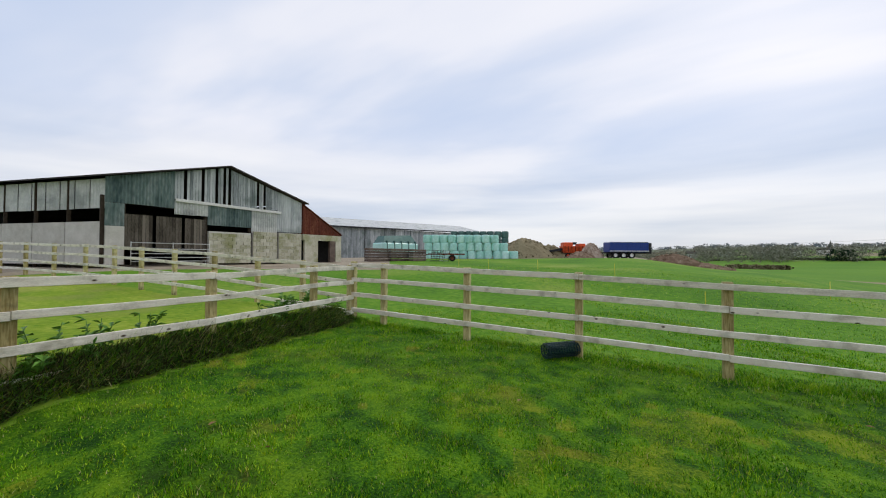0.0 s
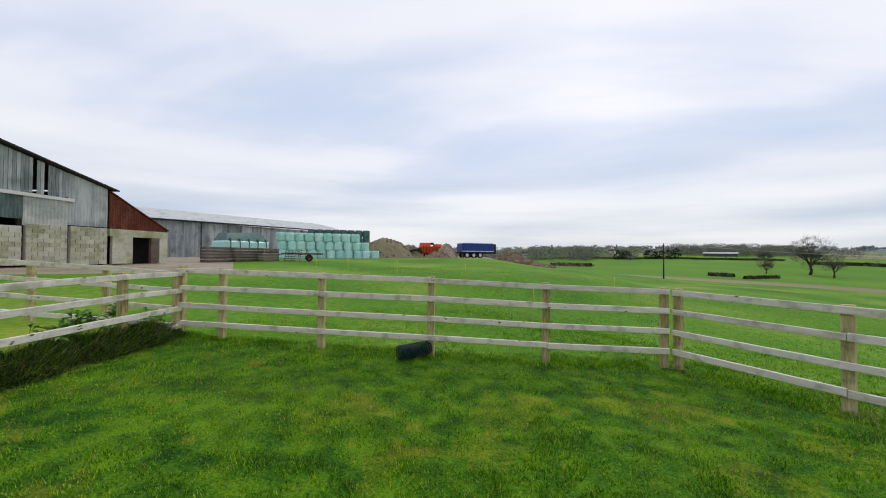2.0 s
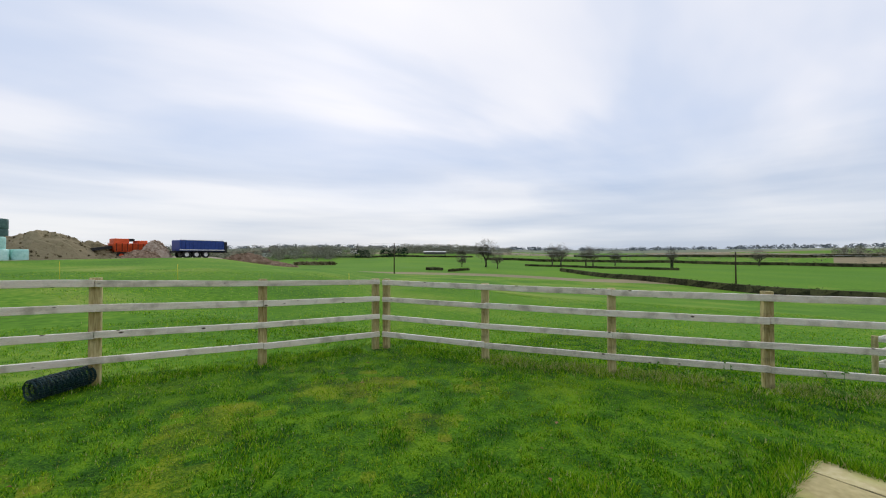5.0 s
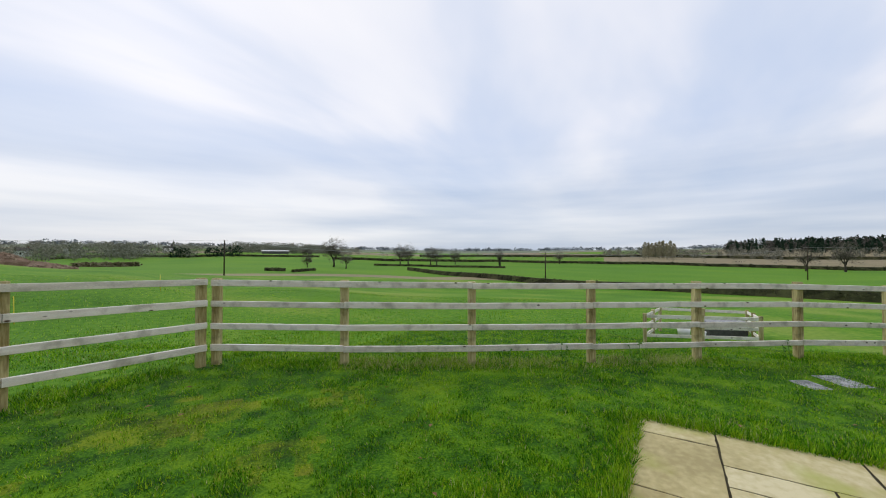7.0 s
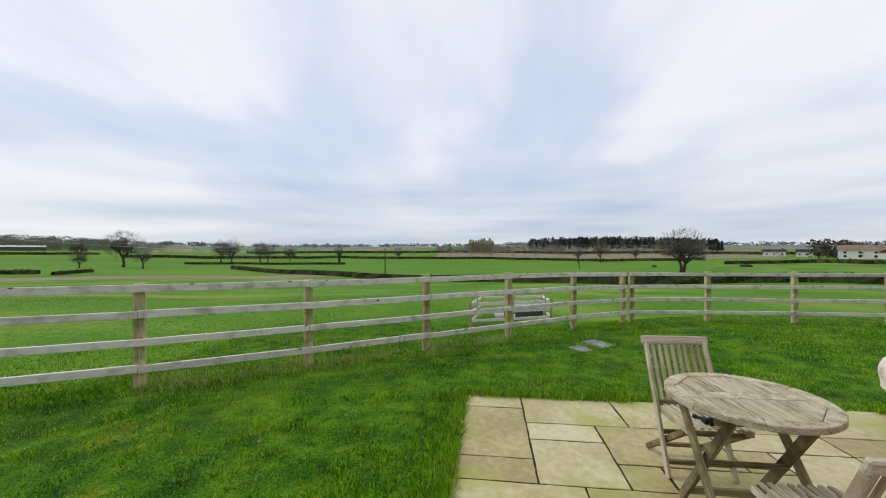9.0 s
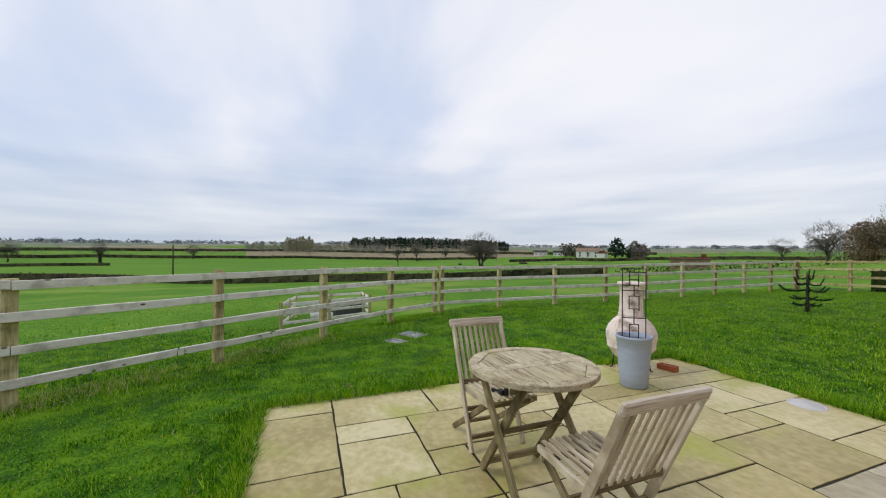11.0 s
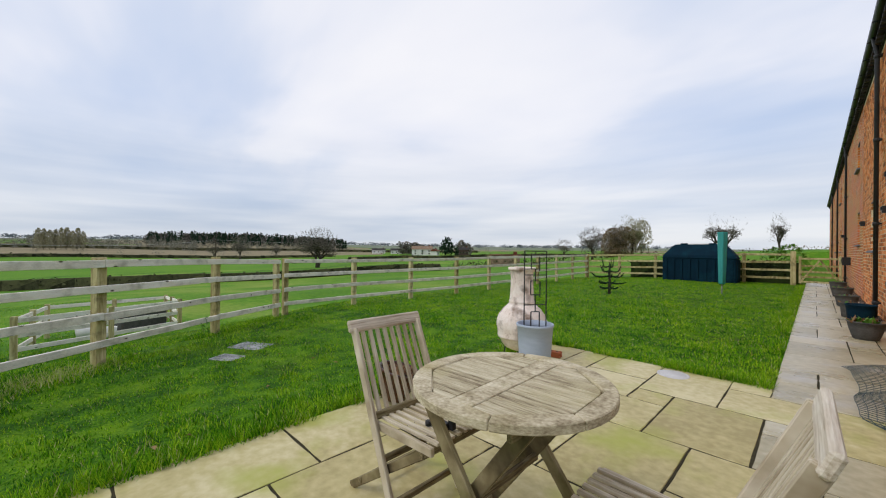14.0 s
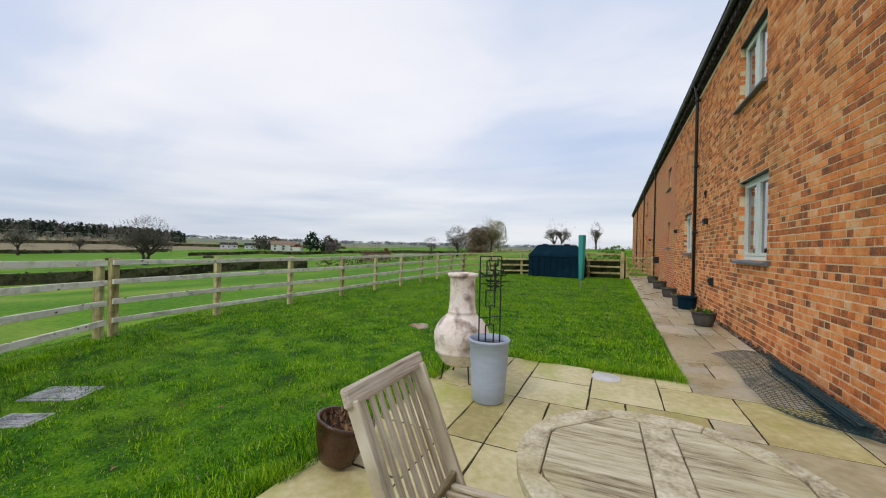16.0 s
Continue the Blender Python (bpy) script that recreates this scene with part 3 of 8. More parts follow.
# ---- house ----
WALL_X, HOUSE_S, HOUSE_N, EAVE = -1.03, 3.77, 50.0, 5.80
OPENINGS = [  # y0, y1, z0, z1
    (6.30, 7.62, 1.27, 2.56), (6.50, 7.76, 3.90, 4.95), (11.95, 13.15, 1.38, 2.50), (16.35, 17.1, 1.58, 2.55), (16.4, 17.3, 3.9, 4.7),
    (23.2, 24.1, 0.05, 2.1), (27.5, 28.6, 1.4, 2.5), (27.5, 28.6, 3.9, 4.7), (34.0, 35.2, 1.4, 2.5), (41.0, 42.2, 1.4, 2.5),
]


def brick_texture():
    """The wall beyond the bricks that are built singly."""
    m = bpy.data.materials.new("far_brick_wall")
    m.use_nodes = True
    nt = m.node_tree
    n, l = nt.nodes.new, nt.links.new
    co, mp, bt = n("ShaderNodeTexCoord"), n("ShaderNodeMapping"), n("ShaderNodeTexBrick")
    mp.inputs["Rotation"].default_value = (0, radians(90), 0)
    sep, com = n("ShaderNodeSeparateXYZ"), n("ShaderNodeCombineXYZ")
    l(co.outputs["Object"], sep.inputs[0])
    l(sep.outputs["Y"], com.inputs["X"])
    l(sep.outputs["Z"], com.inputs["Y"])
    l(com.outputs[0], bt.inputs["Vector"])
    for k, v in (("Scale", 1.0), ("Mortar Size", 0.009), ("Brick Width", 0.235), ("Row Height", 0.082), ("Bias", 0.0)):
        bt.inputs[k].default_value = v
    bt.inputs["Color1"].default_value = (0.68, 0.24, 0.08, 1)
    bt.inputs["Color2"].default_value = (0.38, 0.12, 0.045, 1)
    bt.inputs["Mortar"].default_value = (0.66, 0.52, 0.36, 1)
    nz = n("ShaderNodeTexNoise")
    nz.inputs["Scale"].default_value, nz.inputs["Detail"].default_value = 1.6, 8
    l(co.outputs["Object"], nz.inputs["Vector"])
    mx = n("ShaderNodeMixRGB")
    mx.blend_type = "OVERLAY"
    mx.inputs[0].default_value = 0.5
    l(bt.outputs["Color"], mx.inputs[1])
    l(nz.outputs["Color"], mx.inputs[2])
    hs = n("ShaderNodeHueSaturation")
    hs.inputs["Saturation"].default_value = 1.1
    l(mx.outputs[0], hs.inputs["Color"])
    b = nt.nodes["Principled BSDF"]
    b.inputs["Roughness"].default_value = 0.9
    l(hs.outputs[0], b.inputs["Base Color"])
    bp = n("ShaderNodeBump")
    bp.inputs["Strength"].default_value, bp.inputs["Distance"].default_value = 0.5, 0.008
    bp.invert = True
    l(bt.outputs["Fac"], bp.inputs["Height"])
    l(bp.outputs[0], b.inputs["Normal"])
    return m


M["brickwall"] = brick_texture()
BRICKS_END = 15.2


def wall_with_holes(name, x, y0, y1, z0, z1, holes, material, depth=0.32):
    """A wall along y, its outer face at x, with openings through it."""
    ys = sorted({y0, y1, *(v for h in holes for v in h[:2] if y0 < v < y1)})
    zs = sorted({z0, z1, *(v for h in holes for v in h[2:] if z0 < v < z1)})
    bm = bmesh.new()
    for a, b in zip(ys, ys[1:]):
        for c, d in zip(zs, zs[1:]):
            if not any(h[0] - 1e-6 <= a and b <= h[1] + 1e-6 and h[2] - 1e-6 <= c and d <= h[3] + 1e-6 for h in holes):
                box(bm, (x + depth / 2, (a + b) / 2, (c + d) / 2), (depth, b - a, d - c))
    bmesh.ops.remove_doubles(bm, verts=bm.verts[:], dist=1e-5)
    seen, gone = {}, []
    for f in bm.faces:
        key = tuple(sorted(v.index for v in f.verts))
        if key in seen:
            gone += [f, seen[key]]
        seen[key] = f
    bmesh.ops.delete(bm, geom=gone, context="FACES")
    return part(name, bm, material)


def build_house():
    near = [h for h in OPENINGS if h[1] < BRICKS_END]
    far = [h for h in OPENINGS if h[0] > BRICKS_END]
    a = wall_with_holes("wall_west", WALL_X + 0.005, HOUSE_S + 0.012, BRICKS_END, -0.15, EAVE, near, "mortar")
    tagged(a, "old red brick wall with pale lime mortar joints", "wall", kind="structure")
    b = wall_with_holes("wall_west_far", WALL_X, BRICKS_END, HOUSE_N, -0.15, EAVE, far, "brickwall")
    tagged(b, "long red brick barn wall further along the path", "wall", kind="structure")
    bm = bmesh.new()
    box(bm, ((WALL_X + 0.35 + 9.0) / 2, HOUSE_S + 0.17, 3.0), (9.0 - WALL_X - 0.35, 0.3, 6.3))
    box(bm, ((WALL_X + 0.35 + 9.0) / 2, HOUSE_N - 0.17, 3.0), (9.0 - WALL_X - 0.35, 0.3, 6.3))
    box(bm, (9.15, (HOUSE_S + HOUSE_N) / 2, 3.0), (0.3, HOUSE_N - HOUSE_S, 6.3))
    tagged(part("wall_gable", bm, "brickwall"), "plain brick end walls of the converted barn", "wall", kind="structure")
    bm = bmesh.new()
    box(bm, (4.0, (HOUSE_S + HOUSE_N) / 2, 0.05), (9.5, HOUSE_N - HOUSE_S - 0.7, 0.2))
    tagged(part("floor", bm, "concrete"), "plain concrete floor inside the barn", "floor", kind="structure")
    # roof: two slopes with an overhang
    bm = bmesh.new()
    for s, x0, x1 in ((1, WALL_X - 0.12, 4.06), (-1, 9.5, 4.06)):
        z0 = EAVE - 0.02
        d = Vector((x1 - x0, 0, 3.4))
        nrm = Vector((-d.z, 0, d.x)).normalized() * (0.12 if s > 0 else -0.12)
        c = Vector((x0, 0, z0)) + d / 2 + nrm / 2
        up = Vector((0, 1, 0))
        box(bm, (c.x, (HOUSE_S + HOUSE_N) / 2, c.z), (d.length, HOUSE_N - HOUSE_S + 0.2, 0.1), Matrix((d.normalized(), up, d.normalized().cross(up))).transposed())
    tagged(part("roof", bm, "rooftile"), "dark tiled pitched roof above the brick wall", "roof", kind="structure")
    # projecting courses, dark brick and eave shadow both in their black; gutter and brackets
    bm = bmesh.new()
    for k, (z, d) in enumerate(((EAVE - 0.30, 0.03), (EAVE - 0.215, 0.06), (EAVE - 0.13, 0.09))):
        box(bm, (WALL_X - d / 2 + 0.02, (HOUSE_S + HOUSE_N) / 2, z), (d + 0.04, HOUSE_N - HOUSE_S, 0.075))
    y = HOUSE_S + 0.1
    while y < 30:
        box(bm, (WALL_X - 0.07, y, EAVE - 0.27), (0.1, 0.11, 0.085))
        y += 0.235
    tagged(part("eave_course", bm, "rooftile"), "blackened stepped brick courses with the eave's shadow in their colour", "trim", kind="structure")
    g = thing("gutter", (WALL_X - 0.13, HOUSE_S, EAVE - 0.05), "black half-round gutter along the eave", "gutter")
    bm = bmesh.new()
    n = 9
    length = HOUSE_N - HOUSE_S
    for r0, r1 in ((0.07, 0.062),):
        rows = []
        for yy in (0, length):
            rows.append([[bm.verts.new((r * math.cos(math.pi + math.pi * k / n), yy, r * math.sin(math.pi + math.pi * k / n))) for k in range(n + 1)] for r in (r0, r1)])
        for k in range(n):
            for q in (0, 1):
                bm.faces.new((rows[0][q][k], rows[0][q][k + 1], rows[1][q][k + 1], rows[1][q][k]))
        for k in (0, n):
            bm.faces.new((rows[0][0][k], rows[1][0][k], rows[1][1][k], rows[0][1][k]))
    part("channel", bm, "black", g)
    y = 0.5
    while y < 30:
        bm = bmesh.new()
        box(bm, (0.0, y, -0.075), (0.15, 0.025, 0.02))
        box(bm, (0.075, y, -0.03), (0.02, 0.025, 0.1))
        part("bracket", bm, "black", g)
        y += 1.0


def window(name, y0, y1, z0, z1, label):
    w = thing(name, (WALL_X, y0, z0), label, "window", kind="structure")
    width, high, back = y1 - y0, z1 - z0, 0.11
    bm = bmesh.new()
    fr = 0.055
    for c, s in (((back, fr / 2, high / 2), (0.07, fr, high)), ((back, width - fr / 2, high / 2), (0.07, fr, high)), ((back, width / 2, fr / 2), (0.07, width - 2 * fr, fr)), ((back, width / 2, high - fr / 2), (0.07, width - 2 * fr, fr)), ((back, width / 2, high / 2), (0.07, 0.06, high - 2 * fr))):
        box(bm, c, s)
    part("window_frame", bm, "sage", w, bevel=0.004)
    for side in (0, 1):
        a = fr + 0.004 if side == 0 else width / 2 + 0.034
        b = width / 2 - 0.034 if side == 0 else width - fr - 0.004
        bm = bmesh.new()
        s = 0.05
        z_0, z_1 = fr + 0.004, high - fr - 0.004
        box(bm, (back - 0.012, a + s / 2, (z_0 + z_1) / 2), (0.055, s, z_1 - z_0))
        box(bm, (back - 0.012, b - s / 2, (z_0 + z_1) / 2), (0.055, s, z_1 - z_0))
        box(bm, (back - 0.012, (a + b) / 2, z_0 + s / 2), (0.055, b - a - 2 * s, s))
        box(bm, (back - 0.012, (a + b) / 2, z_1 - s / 2), (0.055, b - a - 2 * s, s))
        c = part("casement", bm, "sage", w, bevel=0.004)
        bm = bmesh.new()
        box(bm, (back, (a + b) / 2, (z_0 + z_1) / 2), (0.012, b - a - 2 * s, z_1 - z_0 - 2 * s))
        part("pane", bm, "glass", c, "dark reflecting window pane")
    bm = bmesh.new()
    vs = [(-0.075, -0.035), (-0.075, -0.065), (0.10, -0.065), (0.10, 0.0), (-0.045, -0.012)]
    ends = [[bm.verts.new((x, yy, z)) for x, z in vs] for yy in (-0.09, width + 0.09)]
    bm.faces.new(ends[0])
    bm.faces.new(ends[1][::-1])
    for k in range(len(vs)):
        bm.faces.new((ends[0][k], ends[1][k], ends[1][(k + 1) % 5], ends[0][(k + 1) % 5]))
    part("window_sill", bm, "sill", w, "blue-grey sloping window sill")
    bm = bmesh.new()
    box(bm, (0.06, width / 2, high + 0.003), (0.13, width + 0.02, 0.012))
    part("lintel", bm, "black", w, "thin dark lintel under the bricks")
    return w


def downpipe(y):
    d = thing("downpipe", (WALL_X - 0.075, y, 0), "black cast-iron downpipe fixed to the brick wall", "downpipe", "downpipes on the house wall")
    bm = bmesh.new()
    tube(bm, [(0, 0, -0.02), (0, 0, EAVE - 0.45), (-0.02, 0, EAVE - 0.3), (-0.055, 0, EAVE - 0.11)], 0.038, 10)
    part("pipe", bm, "black", d)
    for z in (0.3, 1.9, 3.6, 5.3):
        bm = bmesh.new()
        lathe(bm, [(0.038, z - 0.04), (0.050, z - 0.035), (0.050, z + 0.035), (0.038, z + 0.04)], 10)
        box(bm, (0.045, 0, z), (0.06, 0.13, 0.03))
        part("pipe_collar", bm, "black", d)


# ---- fences ----
RAIL_DROP = (0.07, 0.385, 0.72, 1.045)


def fence_post(fence, p, top, width=0.118, deep=0.10, rz=0.0, dark=False):
    bm = bmesh.new()
    h = top - p[2] + 0.25
    box(bm, (0, 0, h / 2 - 0.25), (width, deep, h))
    o = part("post", bm, "darkwood" if dark else "post", fence, bevel=0.006)
    o.matrix_basis = pose(p[0] - fence.location.x, p[1] - fence.location.y, p[2] - fence.location.z, 0, 0, rz)
    return o


def build_fence(name, posts, side, label, drops=RAIL_DROP, height=1.30, dark=False, rng=None, double_ends=False, stagger=True, rail="rail"):
    """posts: (x, y, ground z). side: +1 puts the rails on the left of the line as it runs."""
    rng = rng or random.Random(len(name) + int(posts[0][0] * 10))
    f = thing(name, posts[0], label, "fence")
    base = Vector(posts[0])
    P = [Vector(p) for p in posts]
    for i, p in enumerate(P):
        d = (P[min(i + 1, len(P) - 1)] - P[max(i - 1, 0)])
        fence_post(f, p, p.z + height + rng.uniform(-0.01, 0.015), rz=math.degrees(math.atan2(d.y, d.x)) + rng.uniform(-2, 2), dark=dark)
    for k, drop in enumerate(drops):
        i = 0
        first = 1 if stagger and k % 2 else 2
        while i < len(P) - 1:
            j = min(len(P) - 1, i + (first if i == 0 else 2))
            pts = []
            for q in range(i, j + 1):
                d = (P[min(q + 1, len(P) - 1)] - P[max(q - 1, 0)])
                nrm = Vector((-d.y, d.x, 0)).normalized() * side * 0.070
                pts.append(P[q] + nrm + Vector((0, 0, height - drop + rng.uniform(-0.008, 0.008))) - base)
            over0 = 0.05 if i == 0 else -0.003
            over1 = 0.05 if j == len(P) - 1 else -0.003
            pts[0] = pts[0] - (pts[1] - pts[0]).normalized() * over0
            pts[-1] = pts[-1] + (pts[-1] - pts[-2]).normalized() * over1
            bm = bmesh.new()
            rings = []
            hh, tt = 0.045 + rng.uniform(-0.003, 0.003), 0.022
            fine = []
            for a, b in zip(pts, pts[1:]):
                for s in range(5):
                    fine.append(a.lerp(b, s / 5))
            fine.append(pts[-1])
            wob = rng.uniform(0, 90)
            for q, c in enumerate(fine):
                d = (fine[min(q + 1, len(fine) - 1)] - fine[max(q - 1, 0)]).normalized()
                nx = Vector((-d.y, d.x, 0)).normalized()
                c = c + Vector((0, 0, 0.006 * noise.noise(Vector((wob, q * 0.6, k)))))
                rings.append([bm.verts.new(c + nx * sx * tt + Vector((0, 0, sz * hh))) for sx, sz in ((-1, -1), (1, -1), (1, 1), (-1, 1))])
            for a, b in zip(rings, rings[1:]):
                for q in range(4):
                    bm.faces.new((a[q], a[(q + 1) % 4], b[(q + 1) % 4], b[q]))
            bm.faces.new(rings[0][::-1])
            bm.faces.new(rings[-1])
            part("rail", bm, rail, f, bevel=0.004)
            i = j
    return f


def gz(x, y):
    return ground_height(x, y)


SOUTH = [(-3.383, -6.569, -0.05), (-1.436, -6.56, 0.015), (0.516, -6.60, 0.098), (2.475, -6.70, 0.155), (4.42, -6.90, 0.20), (5.30, -7.03, 0.21)]
WEST = [(-3.59, -6.519, -0.06), (-4.657, -4.90, -0.10), (-5.796, -3.273, -0.125), (-6.97, -1.693, -0.14), (-8.178, -0.206, -0.165), (-9.324, 1.32, -0.185), (-10.53, 2.80, -0.262)]
NORTHWEST = [(-10.72, 3.08, -0.262), (-10.90, 5.02, -0.272), (-10.90, 7.05, -0.275), (-10.86, 9.10, -0.262)] + [(-10.86 - 0.10 * k, 9.10 + 1.97 * k, -0.262 + 0.01 * k) for k in range(1, 6)] + [(-11.45, 20.9, -0.2)]
NORTH = [(-11.4, 21.0, -0.2), (-9.6, 20.95, -0.15), (-7.8, 20.9, -0.1), (-6.0, 20.8, -0.06), (-4.2, 20.7, -0.02), (-2.62, 20.55, 0.0)]
EAST = [(5.35, -6.95, 0.2), (5.35, -5.83, 0.2), (5.35, -3.78, 0.17), (5.35, -1.78, 0.2), (5.35, 0.2, 0.22), (5.35, 2.2, 0.24)]
PADDOCK = [(5.45, -7.12, 0.2), (6.9, -7.12, 0.3), (8.45, -7.12, 0.38), (10.15, -7.12, 0.5), (11.95, -7.12, 0.58), (13.65, -7.12, 0.66), (15.2, -7.12, 0.72), (17.0, -7.1, 0.78), (19.0, -7.0, 0.82), (21.0, -6.9, 0.88), (23.0, -6.8, 0.92), (25, -6.7, 0.95), (27, -6.6, 0.98)]
build_fence("fence", SOUTH, 1, "weathered four-rail timber fence between lawn and field", rng=random.Random(3))
build_fence("fence", WEST, -1, "weathered four-rail timber fence along the valley field", rng=random.Random(4))
build_fence("fence", NORTHWEST, -1, "weathered four-rail timber fence running beside the lawn", rng=random.Random(5))
build_fence("fence", NORTH, -1, "dark weathered timber fence behind the tank", rng=random.Random(6), rail="post")
build_fence("fence", EAST, 1, "weathered four-rail timber fence on the grassy bank", rng=random.Random(7), height=1.25)
build_fence("fence", PADDOCK, 1, "weathered four-rail timber fence across the paddock", rng=random.Random(8), height=1.24)
build_house()
for k, h in enumerate(OPENINGS):
    window(f"window_{k + 1}", *h, "sage-painted timber casement window in a brick opening")
for y in (11.1, 21.9, 30.0, 39.0):
    downpipe(y)

# ---- patio and path slabs ----
MOD = 0.3033


def slab_mesh(name, w, h, grey, rng):
    g = 0.0056
    bm = bmesh.new()
    t = 0.045
    n = 5
    edge = []
    for a, b in (((g, g), (w - g, g)), ((w - g, g), (w - g, h - g)), ((w - g, h - g), (g, h - g)), ((g, h - g), (g, g))):
        for s in range(n):
            k = s / n
            j = 0.0 if s == 0 else rng.uniform(-0.004, 0.004)
            x, y = a[0] + (b[0] - a[0]) * k, a[1] + (b[1] - a[1]) * k
            edge.append((x + (j if a[0] == b[0] else 0), y + (j if a[1] == b[1] else 0)))
    c = Vector((w / 2, h / 2))
    low = [bm.verts.new((x, y, -t)) for x, y in edge]
    mid = [bm.verts.new((x, y, -0.006)) for x, y in edge]
    top = [bm.verts.new((c.x + (x - c.x) * (1 - 0.010 / max(w, h)), c.y + (y - c.y) * (1 - 0.010 / max(w, h)), rng.uniform(-0.001, 0.0005))) for x, y in edge]
    m = len(edge)
    for p, q in ((low, mid), (mid, top)):
        for k in range(m):
            bm.faces.new((p[k], p[(k + 1) % m], q[(k + 1) % m], q[k]))
    bm.faces.new(top)
    me = bpy.data.meshes.new(name)
    bm.to_mesh(me)
    bm.free()
    me.materials.append(M["slab_grey" if grey else "slab"])
    return me


def lay_slabs(parent, x0, y0, nx, ny, preset, grey_from, rng, sizes, keep=None):
    taken = np.zeros((nx, ny), bool)
    cache = {}

    def place(i, j, w, h):
        taken[i:i + w, j:j + h] = True
        x, y = x0 + i * MOD, y0 + j * MOD
        if keep and not keep(x + w * MOD / 2, y + h * MOD / 2):
            return
        grey = x + w * MOD / 2 > grey_from + rng.uniform(-0.6, 0.5)
        key = (w, h, grey, rng.randrange(3))
        if key not in cache:
            cache[key] = slab_mesh("paving_slab", w * MOD, h * MOD, grey, rng)
        o = new("paving_slab", cache[key])
        o.parent = parent
        o.location = (x, y, rng.uniform(-0.001, 0.002))
    for q in preset:
        place(*q)
    for j in range(ny):
        for i in range(nx):
            if taken[i, j]:
                continue
            opts = [s for s in sizes if i + s[0] <= nx and j + s[1] <= ny and not taken[i:i + s[0], j:j + s[1]].any()]
            rng.shuffle(opts)
            big = [s for s in opts if s[0] * s[1] >= 2]
            s = (big or opts or [(1, 1)])[0]
            place(i, j, *s)


SLAB_SIZES = [(3, 2), (2, 3), (3, 2), (2, 3), (2, 2), (2, 2), (2, 1), (1, 2), (3, 2), (1, 1)]


def build_patio():
    rng = random.Random(21)
    bm = bmesh.new()
    box(bm, (-1.43, 1.66, -0.0385), (6.42, 5.02, 0.07))
    p = tagged(part("patio", bm, "joint"), "buff sandstone patio in mixed slab sizes with green algae", "patio", kind="structure")
    preset = [(0, 0, 1, 2), (1, 0, 3, 2), (4, 0, 1, 2), (5, 0, 2, 3), (0, 2, 2, 3), (2, 2, 1, 2), (3, 2, 2, 2), (0, 5, 2, 3), (0, 8, 2, 2), (0, 10, 2, 3), (0, 13, 2, 3), (0, 16, 2, 1),
              (2, 4, 2, 3), (4, 4, 1, 1), (4, 5, 2, 3), (2, 7, 1, 3), (3, 7, 1, 1), (3, 8, 2, 2), (2, 10, 1, 3), (3, 10, 1, 3), (4, 10, 1, 1), (2, 13, 1, 4), (3, 13, 2, 2), (3, 15, 2, 2),
              (4, 11, 2, 2), (5, 13, 1, 1), (5, 14, 2, 3), (6, 11, 2, 3), (7, 14, 2, 2), (7, 16, 1, 1), (5, 8, 2, 3), (7, 9, 2, 2), (7, 7, 2, 2), (9, 8, 3, 3), (8, 11, 3, 2), (8, 13, 1, 1), (9, 13, 2, 3)]
    lay_slabs(p, -4.66, -0.87, 21, 17, preset, -2.0, rng, SLAB_SIZES, keep=lambda x, y: not (x > WALL_X - 0.2 and y > 3.78) and not (x > -2.24 and y > 3.98))
    bm = bmesh.new()
    box(bm, ((-2.24 - 1.03) / 2, (4.28 + 22.6) / 2, -0.0385), (1.18, 22.6 - 4.19, 0.07))
    q = tagged(part("path", bm, "joint"), "pale sandstone slab path along the brick wall", "path", kind="structure")
    lay_slabs(q, -2.24, 3.983, 3, 61, [(0, 0, 3, 2), (0, 2, 1, 2), (1, 2, 2, 2), (0, 4, 3, 3), (0, 7, 2, 3), (2, 7, 1, 3), (0, 10, 2, 2), (2, 10, 1, 2), (0, 12, 1, 3), (1, 12, 2, 3)], -9, random.Random(5), [(2, 2), (1, 2), (2, 3), (1, 3), (2, 1), (1, 1), (3, 2), (3, 1)])
    rng = random.Random(15)
    strip = [slab_mesh("paving_slab", 0.20, k * MOD, True, rng) for k in (1, 2, 3)]
    y = 3.983
    while y < 22.0:
        k = rng.randrange(3)
        o = new("paving_slab", strip[k])
        o.parent = q
        o.location = (-2.24 + 3 * MOD, y, rng.uniform(-0.001, 0.002))
        y += (k + 1) * MOD
    # round drain covers let into the slabs
    for x, y in ((-3.01, 4.05),):
        d = thing("drain_cover", (x, y, 0.001), "round grey metal drain cover set in the patio", "drain cover", "round drain covers")
        bm = bmesh.new()
        lathe(bm, [(0.0001, 0.003), (0.118, 0.003), (0.121, 0.0), (0.127, 0.0), (0.130, 0.003), (0.148, 0.003), (0.152, -0.02)], 24)
        part("cover", bm, "covering", d)
    bm = bmesh.new()
    rng = random.Random(9)
    for _ in range(3000):
        y = 3.4 + 19 * rng.random() ** 1.7
        x = rng.uniform(-1.135, -1.035)
        s = rng.uniform(0.008, 0.022)
        box(bm, (x, y, -0.01 + rng.uniform(0, 0.022)), (s, s * rng.uniform(0.7, 1.4), s * 0.8), pose(0, 0, 0, rng.uniform(0, 90), rng.uniform(0, 90), rng.uniform(0, 90)).to_3x3())
    tagged(part("gravel", bm, "gravel"), "loose slate and gravel strip at the wall foot", "gravel", kind="stuff")
    bm = bmesh.new()
    box(bm, (-1.08, 13.3, -0.046), (0.09, 19.0, 0.07))
    tagged(part("gravel_bed", bm, "soilpot"), "dark bed under the gravel strip", "ground", kind="structure")


build_patio()

# ---- garden furniture ----


